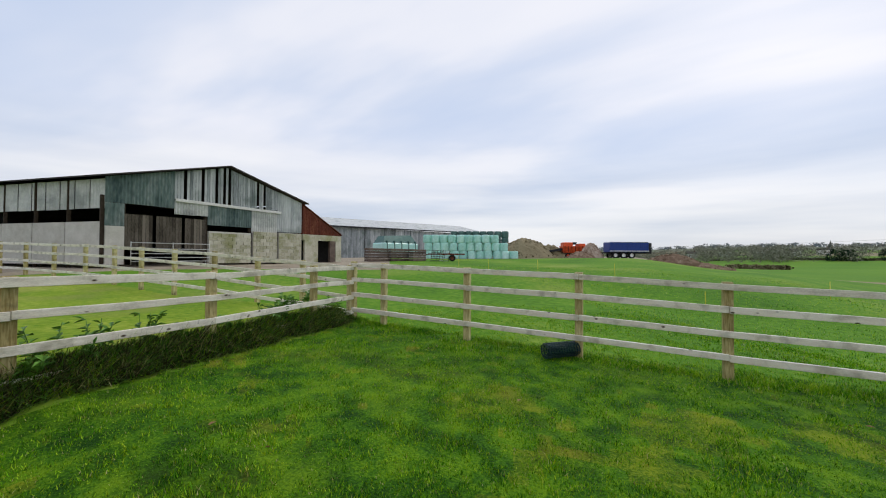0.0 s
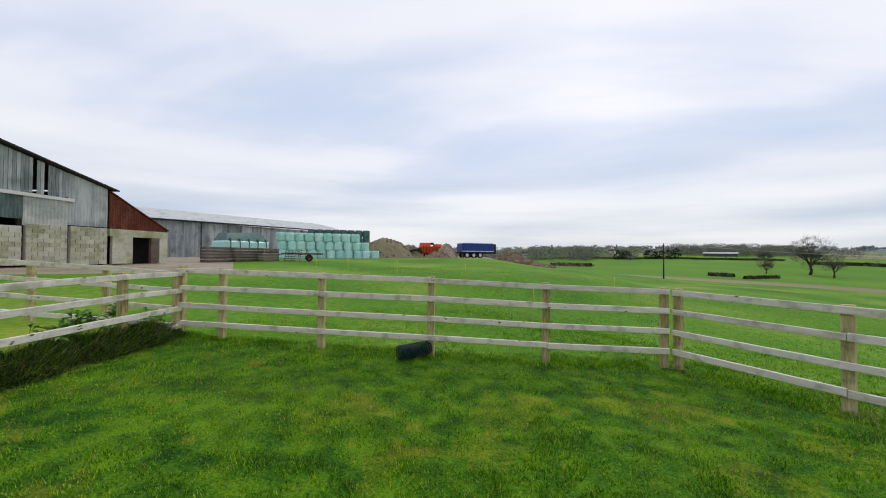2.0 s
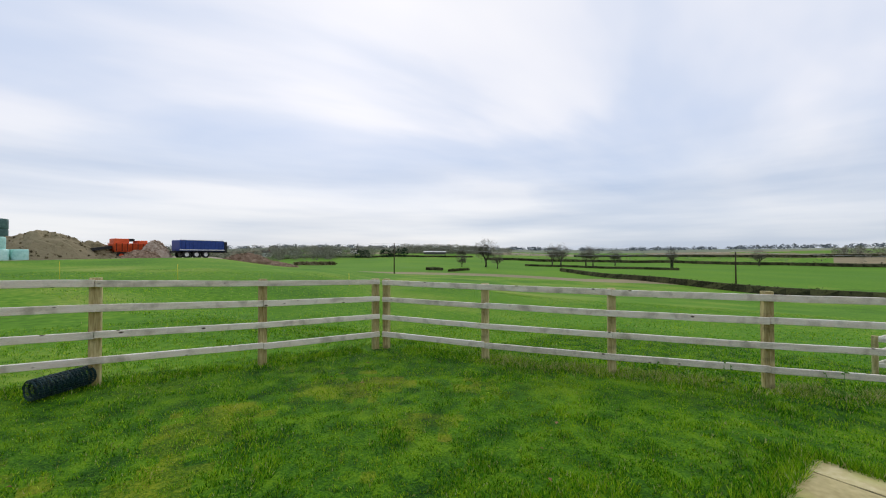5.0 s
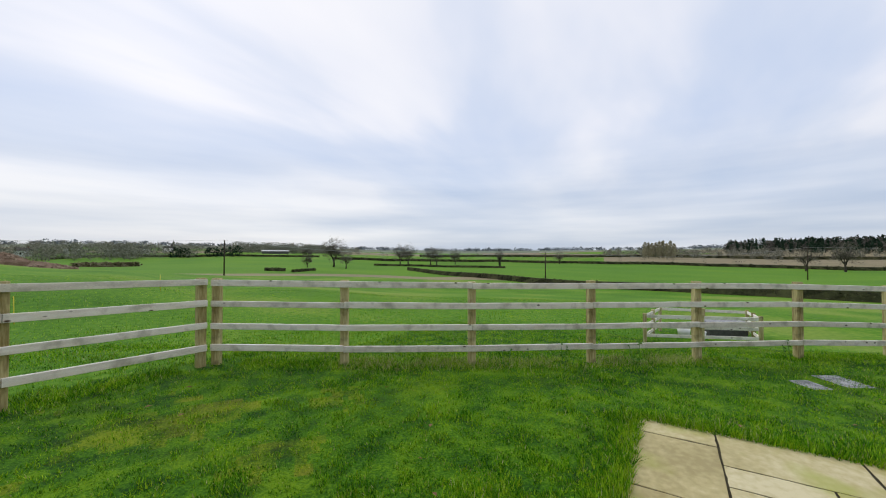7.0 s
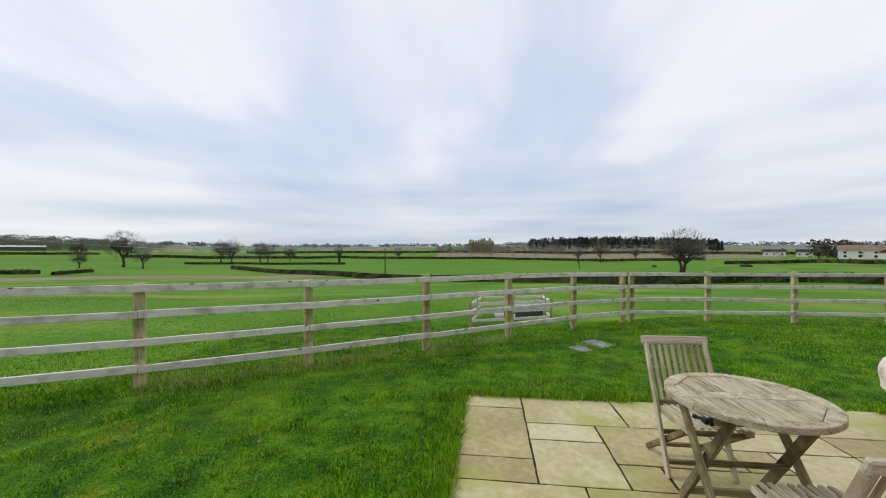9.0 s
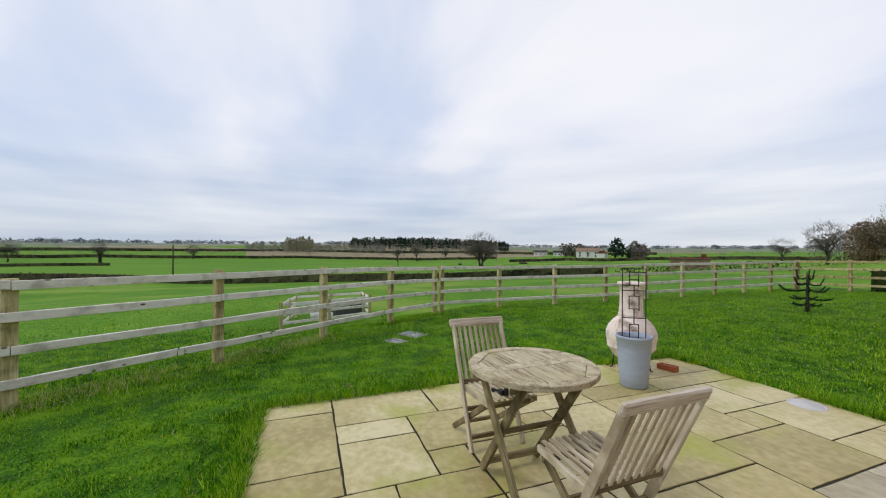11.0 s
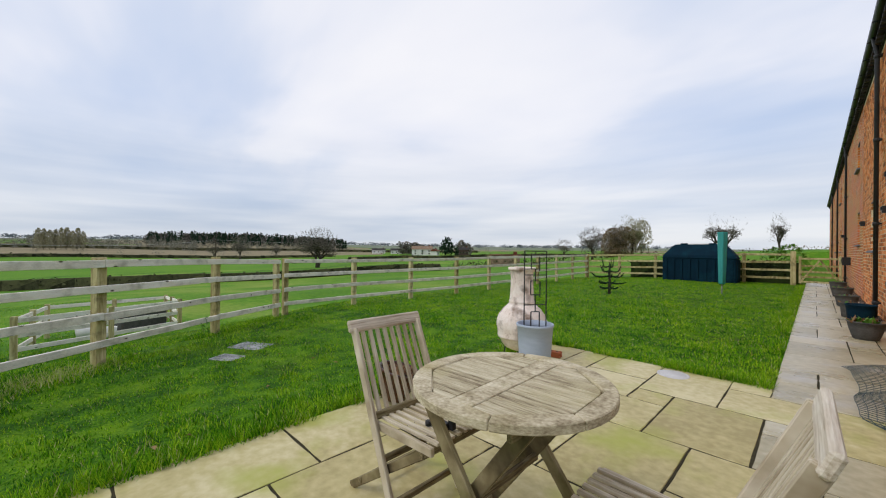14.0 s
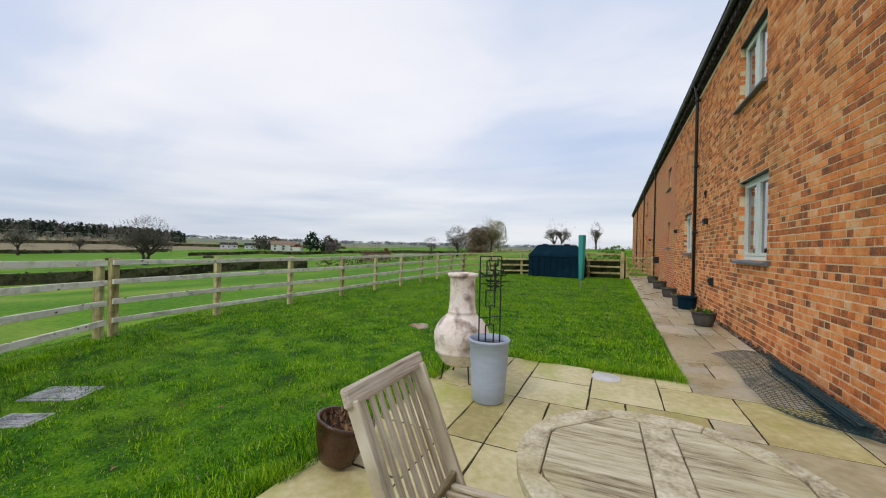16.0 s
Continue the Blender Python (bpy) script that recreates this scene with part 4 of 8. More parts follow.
def folding_chair(at, rz, label, group):
    c = thing("folding_chair", at, label, "chair", group, rz)
    hw = 0.215
    for s in (-1, 1):
        bm = bmesh.new()
        beam(bm, (0.0, s * hw, 0), (-0.375, s * hw, 0.86), 0.024, 0.045, (1, 0, 0))
        part("leg", bm, "teak", c, bevel=0.004)
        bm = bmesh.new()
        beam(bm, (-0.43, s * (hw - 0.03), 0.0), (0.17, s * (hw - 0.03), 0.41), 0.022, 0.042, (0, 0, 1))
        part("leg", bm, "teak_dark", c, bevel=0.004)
        bm = bmesh.new()
        beam(bm, (-0.21, s * (hw - 0.028), 0.405), (0.21, s * (hw - 0.028), 0.425), 0.024, 0.04, (0, 0, 1))
        part("seat_rail", bm, "teak", c, bevel=0.004)
    bm = bmesh.new()
    beam(bm, (-0.385, -hw - 0.03, 0.872), (-0.385, hw + 0.03, 0.872), 0.028, 0.065, (-0.4, 0, 1))
    part("top_rail", bm, "teak_cross", c, bevel=0.008)
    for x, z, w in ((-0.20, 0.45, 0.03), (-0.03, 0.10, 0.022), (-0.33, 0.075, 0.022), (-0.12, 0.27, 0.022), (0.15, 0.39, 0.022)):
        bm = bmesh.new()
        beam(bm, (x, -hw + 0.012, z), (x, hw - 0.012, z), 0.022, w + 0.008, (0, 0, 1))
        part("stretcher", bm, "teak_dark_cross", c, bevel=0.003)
    for k in range(8):
        y = -hw + 0.05 + k * (2 * hw - 0.1) / 7
        bm = bmesh.new()
        beam(bm, (-0.205, y, 0.455), (-0.377, y, 0.845), 0.024, 0.012, (1, 0, 0.4))
        part("back_slat", bm, "teak", c, bevel=0.002)
        bm = bmesh.new()
        beam(bm, (-0.19, y * 0.94, 0.436), (0.215, y * 0.94, 0.450), 0.023, 0.014, (0, 0, 1))
        part("seat_slat", bm, "teak", c, bevel=0.002)
    return c


CHAIR_A = folding_chair((-3.31, 0.855, 0.0), 0, "weathered silver-grey teak folding chair facing the round table", "folding chairs at the table")
CHAIR_B = copy_thing(CHAIR_A, pose(-2.33, 0.865, 0.0, 0, 0, 181))


def disc_cut(bm, radius, x0, x1, y0, y1, z0, z1):
    """A plank inside a circle: the part of a disc between x0 and x1 and between y0 and y1."""
    n = 14
    lo, hi = [], []
    for k in range(n + 1):
        x = x0 + (x1 - x0) * k / n
        lim = math.sqrt(max(radius * radius - x * x, 1e-6))
        lo.append((x, max(y0, -lim)))
        hi.append((x, min(y1, lim)))
    loop = [p for p in lo] + [p for p in reversed(hi)]
    clean = []
    for p in loop:
        if not clean or (Vector(p) - Vector(clean[-1])).length > 1e-4:
            clean.append(p)
    if (Vector(clean[0]) - Vector(clean[-1])).length < 1e-4:
        clean.pop()
    top = [bm.verts.new((x, y, z1)) for x, y in clean]
    bot = [bm.verts.new((x, y, z0)) for x, y in clean]
    bm.faces.new(top)
    bm.faces.new(bot[::-1])
    for k in range(len(clean)):
        bm.faces.new((bot[k], bot[(k + 1) % len(clean)], top[(k + 1) % len(clean)], top[k]))


def build_table():
    R, H = 0.388, 0.778
    t = thing("round_table", (-2.81, 0.815, 0), "weathered round folding teak table with green lichen staining", "table", rz=2)
    seg = 8
    ri = R * 0.87
    for k in range(seg):
        bm = bmesh.new()
        a0, a1 = 2 * math.pi * (k + 0.004) / seg, 2 * math.pi * (k + 0.996) / seg
        off = math.pi / seg
        outer = [(R * math.cos(off + a0 + (a1 - a0) * s / 8), R * math.sin(off + a0 + (a1 - a0) * s / 8)) for s in range(9)]
        inner = [(ri * math.cos(off + a0) , ri * math.sin(off + a0)), (ri * math.cos(off + a1), ri * math.sin(off + a1))]
        loop = outer + inner[::-1]
        top = [bm.verts.new((x, y, H)) for x, y in loop]
        bot = [bm.verts.new((x, y, H - 0.034)) for x, y in loop]
        bm.faces.new(top)
        bm.faces.new(bot[::-1])
        for q in range(len(loop)):
            bm.faces.new((bot[q], bot[(q + 1) % len(loop)], top[(q + 1) % len(loop)], top[q]))
        part("rim", bm, "teak_rim", t, bevel=0.004)
    # slats inside the octagon, either side of a middle board
    oct_in = ri - 0.004

    def limit(x):
        best = 9.0
        for k in range(seg):
            m = math.pi / seg + 2 * math.pi * (k + 0.5) / seg
            ap = oct_in * math.cos(math.pi / seg)
            c, s = math.cos(m), math.sin(m)
            if abs(s) > 1e-3:
                y = (ap - x * c) / s
                if s > 0:
                    best = min(best, y)
        return best
    bm = bmesh.new()
    w = 0.045
    lim = min(limit(-w), limit(w))
    box(bm, (0, 0, H - 0.018), (2 * w, 2 * lim, 0.030))
    part("middle_board", bm, "teak_rim", t, bevel=0.003)
    ap = oct_in * math.cos(math.pi / seg)
    n = 15
    for side in (-1, 1):
        for k in range(n):
            y0 = -ap + 2 * ap * k / n
            y1 = y0 + 2 * ap / n - 0.0045
            xe = [min(limit(abs(v)), ap) for v in (y0, y1)]
            if min(xe) < w + 0.02:
                continue
            bm = bmesh.new()
            xa = side * (w + 0.004)
            loop = [(xa, y0), (side * xe[0], y0), (side * xe[1], y1), (xa, y1)]
            top = [bm.verts.new((x, y, H - 0.004)) for x, y in loop]
            bot = [bm.verts.new((x, y, H - 0.030)) for x, y in loop]
            bm.faces.new(top)
            bm.faces.new(bot[::-1])
            for q in range(4):
                bm.faces.new((bot[q], bot[(q + 1) % 4], top[(q + 1) % 4], top[q]))
            part("slat", bm, "teak_top", t, bevel=0.002)
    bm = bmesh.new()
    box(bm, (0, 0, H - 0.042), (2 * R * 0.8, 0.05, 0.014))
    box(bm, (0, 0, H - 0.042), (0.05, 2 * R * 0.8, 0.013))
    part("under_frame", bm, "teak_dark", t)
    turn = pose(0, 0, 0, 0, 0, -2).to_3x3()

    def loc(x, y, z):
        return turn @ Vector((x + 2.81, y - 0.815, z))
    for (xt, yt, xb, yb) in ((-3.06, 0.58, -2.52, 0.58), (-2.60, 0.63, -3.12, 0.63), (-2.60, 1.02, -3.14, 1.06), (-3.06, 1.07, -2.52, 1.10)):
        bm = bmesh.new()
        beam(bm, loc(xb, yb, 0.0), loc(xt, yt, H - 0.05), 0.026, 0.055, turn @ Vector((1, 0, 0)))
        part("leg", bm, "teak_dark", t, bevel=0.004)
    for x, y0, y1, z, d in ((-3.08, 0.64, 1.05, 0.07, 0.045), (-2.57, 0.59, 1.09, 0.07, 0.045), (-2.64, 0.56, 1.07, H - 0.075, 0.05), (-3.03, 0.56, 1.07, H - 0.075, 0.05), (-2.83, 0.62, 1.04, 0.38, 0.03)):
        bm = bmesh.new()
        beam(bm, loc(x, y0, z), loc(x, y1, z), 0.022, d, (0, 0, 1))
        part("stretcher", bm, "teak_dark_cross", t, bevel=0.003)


build_table()


def build_camera_mount():
    c = thing("gadget_clamp", (-3.165, 0.80, 0.455), "small black plastic clamp lying on the chair seat", "clamp")
    bm = bmesh.new()
    box(bm, (0, 0, 0.02), (0.05, 0.035, 0.035))
    box(bm, (0.03, 0.02, 0.03), (0.03, 0.03, 0.05))
    part("body", bm, "iron", c, bevel=0.005)
    bm = bmesh.new()
    tube(bm, [(-0.08, -0.02, 0.012), (-0.03, 0, 0.018)], 0.009, 8)
    part("arm", bm, "iron", c)
    bm = bmesh.new()
    lathe(bm, [(0.001, 0.0), (0.016, 0.0), (0.016, 0.02), (0.001, 0.02)], 12, (-0.085, -0.02, 0.0))
    part("knob", bm, "iron", c)


build_camera_mount()


def build_chiminea():
    x, y = -4.385, 3.30
    s = thing("chiminea", (x, y, 0), "peeling whitewashed clay chiminea on a black iron stand", "chiminea", rz=105)
    wide = 1.11
    prof = [(0.07, 0.135), (0.12, 0.14), (0.17, 0.165), (0.205, 0.215), (0.232, 0.275), (0.246, 0.285), (0.250, 0.30), (0.246, 0.315), (0.252, 0.36), (0.262, 0.42), (0.258, 0.48), (0.235, 0.545), (0.195, 0.605), (0.150, 0.65), (0.128, 0.675), (0.134, 0.685), (0.134, 0.70), (0.126, 0.71), (0.120, 0.80), (0.116, 0.92), (0.118, 1.03), (0.128, 1.05)]
    prof = [(r * wide, z) for r, z in prof]
    bm = bmesh.new()
    lathe(bm, prof, 40)
    body = part("bowl", bm, "clay", s)
    bm = bmesh.new()
    lathe(bm, [(0.142, 1.052), (0.157, 1.056), (0.162, 1.072), (0.155, 1.088), (0.124, 1.092), (0.112, 1.085), (0.108, 0.95), (0.02, 0.93)], 36)
    part("rim", bm, "clay", s, "grey-stained clay lip")
    bm = bmesh.new()
    pts = [Vector((0.262 * math.cos(a), 0.262 * math.sin(a), 0)) for a in (0,)]
    ring = []
    for k in range(25):
        a = 2 * math.pi * k / 24
        yy, zz = 0.105 * math.cos(a), 0.43 + 0.095 * math.sin(a)
        rr = math.sqrt(max(0.290 ** 2 - yy * yy, 0.01))
        ring.append((rr + 0.004, yy, zz))
    tube(bm, ring, 0.014, 8, cap=False)
    part("mouth_rim", bm, "clay", s)
    # the bowl stays closed: a black disc paints in the firebox's shade
    bm = bmesh.new()
    c = bm.verts.new((0.296, 0, 0.43))
    vs = [bm.verts.new((p[0] + 0.003, p[1] * 0.93, 0.43 + (p[2] - 0.43) * 0.93)) for p in ring[:-1]]
    for k in range(24):
        bm.faces.new((c, vs[k], vs[(k + 1) % 24]))
    part("mouth", bm, "dark", s, "black disc standing in for the shaded firebox opening")
    st = new("stand")
    st.parent = s
    bm = bmesh.new()
    tube(bm, [(0.185 * math.cos(2 * math.pi * k / 24), 0.185 * math.sin(2 * math.pi * k / 24), 0.185) for k in range(25)], 0.007, 6, cap=False)
    part("ring", bm, "iron", st)
    for k in range(4):
        a = 2 * math.pi * k / 4 + 0.5
        bm = bmesh.new()
        tube(bm, [(0.185 * math.cos(a), 0.185 * math.sin(a), 0.19), (0.20 * math.cos(a), 0.20 * math.sin(a), 0.10), (0.215 * math.cos(a), 0.215 * math.sin(a), 0.012), (0.24 * math.cos(a), 0.24 * math.sin(a), 0.008)], 0.008, 6)
        part("leg", bm, "iron", st)


build_chiminea()


def build_planter():
    p = thing("tall_planter", (-3.95, 2.875, 0), "tall tapered blue-grey planter standing beside the chiminea", "planter")
    bm = bmesh.new()
    lathe(bm, [(0.02, 0.0), (0.125, 0.0), (0.138, 0.012), (0.150, 0.15), (0.166, 0.38), (0.176, 0.525), (0.184, 0.53), (0.185, 0.55), (0.178, 0.556), (0.168, 0.552), (0.164, 0.50)], 40)
    part("pot", bm, "bluepot", p)
    bm = bmesh.new()
    lathe(bm, [(0.0005, 0.49), (0.08, 0.495), (0.166, 0.485)], 24)
    part("soil", bm, "soilpot", p, "dark damp potting soil")
    t = thing("garden_trellis", (-3.95, 2.875, 0.48), "black square-wire trellis pushed into the planter", "trellis", rz=56)
    h, w = 0.80, 0.118
    bars = [((-w, 0), (-w, h)), ((w, 0), (w, h)), ((-w, h), (w, h)), ((-w, 0.56), (w, 0.56)), ((-w, 0.26), (w, 0.26)),
            ((-0.045, 0.62), (-0.045, 0.76)), ((0.045, 0.60), (0.045, 0.74)), ((-0.045, 0.76), (w, 0.76)), ((-w, 0.62), (0.045, 0.62)), ((-0.045, 0.68), (0.045, 0.68)), ((0.0, 0.76), (0.0, h)),
            ((-0.05, 0.36), (-0.05, 0.50)), ((0.05, 0.34), (0.05, 0.50)), ((-0.05, 0.50), (0.05, 0.50)), ((-0.05, 0.36), (0.05, 0.36)), ((0.0, 0.50), (0.0, 0.62)), ((0.0, 0.26), (0.0, 0.36)),
            ((-0.045, 0.03), (-0.045, 0.19)), ((0.045, 0.03), (0.045, 0.19)), ((-0.045, 0.19), (0.045, 0.19)), ((0.0, 0.19), (0.0, 0.26)), ((-w, 0.56), (-w, 0.57))]
    for (x0, z0), (x1, z1) in bars[:-1]:
        bm = bmesh.new()
        beam(bm, (x0, 0, z0), (x1, 0, z1), 0.009, 0.009, (0, 1, 0))
        part("wire", bm, "iron", t)


build_planter()


def round_pot(name, at, r, h, mat, label, group="", lean=0.8, leaves="leaf", count=40, tall=0.12, rng=None, rim=True):
    rng = rng or random.Random(int(at[1] * 100))
    p = thing(name, at, label, "plant pot", group)
    bm = bmesh.new()
    lathe(bm, [(0.01, 0.0), (r * lean * 0.9, 0.0), (r * lean, 0.01), (r * 0.93, h * 0.6), (r * 0.99, h * 0.92), (r * 1.04, h * 0.93), (r * 1.04, h), (r * 0.95, h), (r * 0.9, h * 0.86)], 28)
    part("pot", bm, mat, p)
    bm = bmesh.new()
    lathe(bm, [(0.0005, h * 0.86), (r * 0.92, h * 0.86)], 20)
    part("soil", bm, "soilpot", p, "dark potting soil")
    if count:
        bm = bmesh.new()
        for _ in range(count):
            a, q = rng.uniform(0, 6.28), r * 0.85 * math.sqrt(rng.random())
            b = Vector((q * math.cos(a), q * math.sin(a), h * 0.87))
            d = Vector((rng.uniform(-1, 1), rng.uniform(-1, 1), rng.uniform(0.2, 1.4))).normalized() * tall * rng.uniform(0.5, 1)
            s = d.cross(Vector((rng.uniform(-1, 1), rng.uniform(-1, 1), 0.3))).normalized() * tall * 0.16
            vs = [bm.verts.new(v) for v in (b, b + d * 0.5 + s, b + d, b + d * 0.5 - s)]
            bm.faces.new(vs).material_index = 0 if rng.random() < 0.7 else 1
        part("foliage", bm, [leaves, "deadleaf"], p, "small sparse winter leaves")
    return p


leaning = round_pot("plant_pot", (-4.48, 1.50, 0.03), 0.175, 0.255, "brownpot", "dark brown glazed pot with dry leaves on the patio edge", lean=0.62, leaves="deadleaf", count=90, tall=0.07)
leaning.matrix_basis = Matrix.Translation((-4.48, 1.50, 0.028)) @ Matrix.Rotation(radians(14), 4, (0.7, -0.7, 0)).inverted()
round_pot("plant_pot", (-1.42, 8.05, 0.0), 0.20, 0.27, "greypot", "wide grey pot with small green shoots by the wall", "pots beside the brick wall", lean=0.7, count=60, tall=0.14)
round_pot("plant_pot", (-1.34, 10.35, 0.0), 0.21, 0.31, "tank", "dark blue-green plastic tub beside the downpipe", "pots beside the brick wall", lean=0.85, count=0)
round_pot("plant_pot", (-1.45, 10.75, 0.0), 0.16, 0.29, "greypot", "dark grey pot standing against another tub", "pots beside the brick wall", lean=0.85, count=10)
round_pot("plant_pot", (-1.42, 12.9, 0.0), 0.21, 0.28, "greypot", "dark grey round pot beside the path", "pots beside the brick wall", lean=0.8, count=10)
round_pot("plant_pot", (-1.40, 15.8, 0.0), 0.24, 0.28, "greypot", "dark grey wide pot with low growth by the wall", "pots beside the brick wall", lean=0.8, count=30)
round_pot("plant_pot", (-1.40, 18.6, 0.0), 0.22, 0.30, "greypot", "small dark pot far along the brick wall", "pots beside the brick wall", lean=0.8, count=20)

b = thing("loose_brick", (-4.22, 3.72, 0.0), "orange perforated terracotta brick lying on the patio", "brick", rz=12)
bm = bmesh.new()
box(bm, (0, 0, 0.0325), (0.215, 0.10, 0.065))
part("block", bm, "terracotta", b, bevel=0.004)
# holes are not cut; black discs on the top face paint their shade
bm = bmesh.new()
for k in (-0.06, 0.0, 0.06):
    lathe(bm, [(0.0005, 0.0665), (0.016, 0.0665)], 10, (k, 0, 0))
part("hole", bm, "dark", b, "black disc painted in for a shaded round hole")


def wire_roll(at, rz, radius, length, label, mat="greenwire"):
    w = thing("wire_netting_roll", at, label, "wire netting", rz=rz)
    bm = bmesh.new()
    turns, steps = 5, 22
    for k in range(13):
        x = -length / 2 + length * k / 12
        pts = []
        for s in range(turns * steps // 1 + 1):
            a = 2 * math.pi * s / steps
            r = radius * (1 - 0.10 * s / steps) * (1 + 0.04 * math.sin(3 * a + k))
            pts.append((x + 0.006 * math.sin(a * 2), r * math.cos(a), radius + r * math.sin(a)))
        tube(bm, pts[: steps * 3 + 1], 0.0045, 3, cap=False, smooth=False)
    part("hoops", bm, mat, w)
    bm = bmesh.new()
    for q in range(3):
        for s in range(steps):
            a = 2 * math.pi * (s + 0.4 * q) / steps
            r = radius * (1 - 0.10 * q)
            tube(bm, [(-length / 2, r * math.cos(a), radius + r * math.sin(a)), (0, r * math.cos(a + 0.1), radius + r * math.sin(a + 0.1)), (length / 2, r * math.cos(a), radius + r * math.sin(a))], 0.0042, 3, cap=False, smooth=False)
    part("line_wire", bm, mat, w)


wire_roll((0.78, -6.40, gz(0.78, -6.40) + 0.02), 222, 0.118, 0.58, "roll of green plastic-coated wire netting lying against the fence")


def wire_sheet():
    """Netting lying loosely curled on the path at the wall foot."""
    w = thing("wire_netting", (-1.45, 4.55, 0.0), "unrolled green wire netting curling on the slabs by the wall", "wire netting")

    def spot_on(u, v):
        """u runs from the far end to the near end, v from the path to the wall."""
        y = 1.25 - 2.35 * u + 0.10 * (v - 0.5) * (1 - u) - 0.12 * math.sin(3.1 * v) * u
        left = -0.30 + 0.10 * u + 0.05 * math.sin(6.0 * u) + 0.42 * max(0.0, u - 0.82) / 0.18 * (0.4 + 0.6 * u)
        x = left + (0.36 - left) * v + 0.012 * math.sin(19 * u + 7 * v)
        z = 0.012 + 0.035 * abs(math.sin(7.0 * u + 1.5 * v)) + 0.05 * (1 - u) * math.sin(3.1 * v) + 0.06 * max(0.0, v - 0.75)
        return (x, y, z)
    bm = bmesh.new()
    for k in range(14):
        tube(bm, [spot_on(s / 30, k / 13) for s in range(31)], 0.0030, 3, cap=False, smooth=False)
    for k in range(52):
        tube(bm, [spot_on(k / 51, s / 8) for s in range(9)], 0.0030, 3, cap=False, smooth=False)
    part("mesh_wire", bm, "greenwire", w)
    bm = bmesh.new()
    for q in range(3):
        r = 0.055 - 0.010 * q
        for k in range(34):
            y = -1.0 + 1.75 * k / 33
            tube(bm, [(0.22 + r * math.cos(2 * math.pi * s / 10), y, 0.060 + r * math.sin(2 * math.pi * s / 10)) for s in range(11)], 0.0030, 3, cap=False, smooth=False)
        for s in range(9):
            a = 2 * math.pi * (s + q * 0.3) / 9
            tube(bm, [(0.22 + r * math.cos(a), 0.75, 0.060 + r * math.sin(a)), (0.22 + r * math.cos(a), -1.0, 0.060 + r * math.sin(a))], 0.0030, 3, cap=False, smooth=False)
    part("rolled_edge", bm, "greenwire", w)


wire_sheet()


def manhole(x, y, rz, sx, sy, label):
    z = gz(x, y)
    m = thing("manhole_cover", (x, y, z - 0.016), label, "manhole cover", "covers in the lawn", rz)
    bm = bmesh.new()
    box(bm, (0, 0, 0.0), (sx, sy, 0.05))
    part("frame", bm, "cover", m, bevel=0.005)
    bm = bmesh.new()
    box(bm, (0, 0, 0.027), (sx - 0.07, sy - 0.07, 0.012))
    for i in range(9):
        for j in range(6):
            box(bm, (-(sx - 0.12) / 2 + (sx - 0.12) * i / 8, -(sy - 0.12) / 2 + (sy - 0.12) * j / 5, 0.035), (0.025, 0.012, 0.006))
    part("plate", bm, "cover", m)


manhole(-7.86, 1.45, 30, 0.52, 0.36, "grey patterned metal cover set in the lawn")
manhole(-7.42, 1.02, 30, 0.36, 0.26, "smaller grey cover half hidden by grass")


def build_tank():
    x0, x1, y0, y1 = -7.1, -4.32, 19.45, 20.35
    g = -0.06
    t = thing("oil_tank", ((x0 + x1) / 2, (y0 + y1) / 2, g), "dark blue-green ribbed plastic oil tank on the lawn", "oil tank")
    w, d = x1 - x0, y1 - y0
    bm = bmesh.new()
    levels = [(0.0, 0.0), (0.06, 0.0), (1.02, 0.0), (1.12, 0.0), (1.22, 0.03), (1.60, 0.34), (1.70, 0.42)]
    prev = None
    for z, inset in levels:
        hx, hy = w / 2 - inset, d / 2 - inset * 0.75
        ring = [bm.verts.new((sx * hx, sy * hy, z)) for sx, sy in ((-1, -1), (1, -1), (1, 1), (-1, 1))]
        if prev:
            for k in range(4):
                bm.faces.new((prev[k], prev[(k + 1) % 4], ring[(k + 1) % 4], ring[k]))
        else:
            bm.faces.new(ring[::-1])
        prev = ring
    bm.faces.new(prev)
    part("shell", bm, "tank", t, bevel=0.03)
    n = 9
    for k in range(n):
        xx = -w / 2 + w * (k + 0.5) / n
        bm = bmesh.new()
        box(bm, (xx, -d / 2 - 0.02, 0.55), (0.11, 0.05, 0.96))
        part("rib", bm, "tank", t, bevel=0.012)
    for k in range(4):
        bm = bmesh.new()
        box(bm, (w / 2 + 0.02, -d / 2 + d * (k + 0.5) / 4, 0.55), (0.05, 0.10, 0.96))
        part("rib", bm, "tank", t, bevel=0.012)
    bm = bmesh.new()
    box(bm, (0, 0, 1.09), (w + 0.06, d + 0.06, 0.05))
    part("flange", bm, "tank", t, bevel=0.01)
    for xx in (-0.6, 0.5):
        bm = bmesh.new()
        lathe(bm, [(0.001, 1.76), (0.14, 1.76), (0.16, 1.73), (0.16, 1.69)], 16, (xx, 0, 0))
        part("cap", bm, "tank", t, "round screw cap")
    bm = bmesh.new()
    tube(bm, [(-w / 2 + 0.5, -0.05, 1.725), (w / 2 - 0.45, -0.05, 1.725)], 0.022, 8)
    part("top_pipe", bm, "white", t, "white pipe along the top")
    s = tagged(part("tank_base", (lambda bm: (box(bm, (0, 0, -0.03), (w + 0.3, d + 0.3, 0.10)), bm)[1])(bmesh.new()), "concrete", at=((x0 + x1) / 2, (y0 + y1) / 2, g - 0.02)), "pale concrete base under the oil tank", "slab", kind="structure")


build_tank()


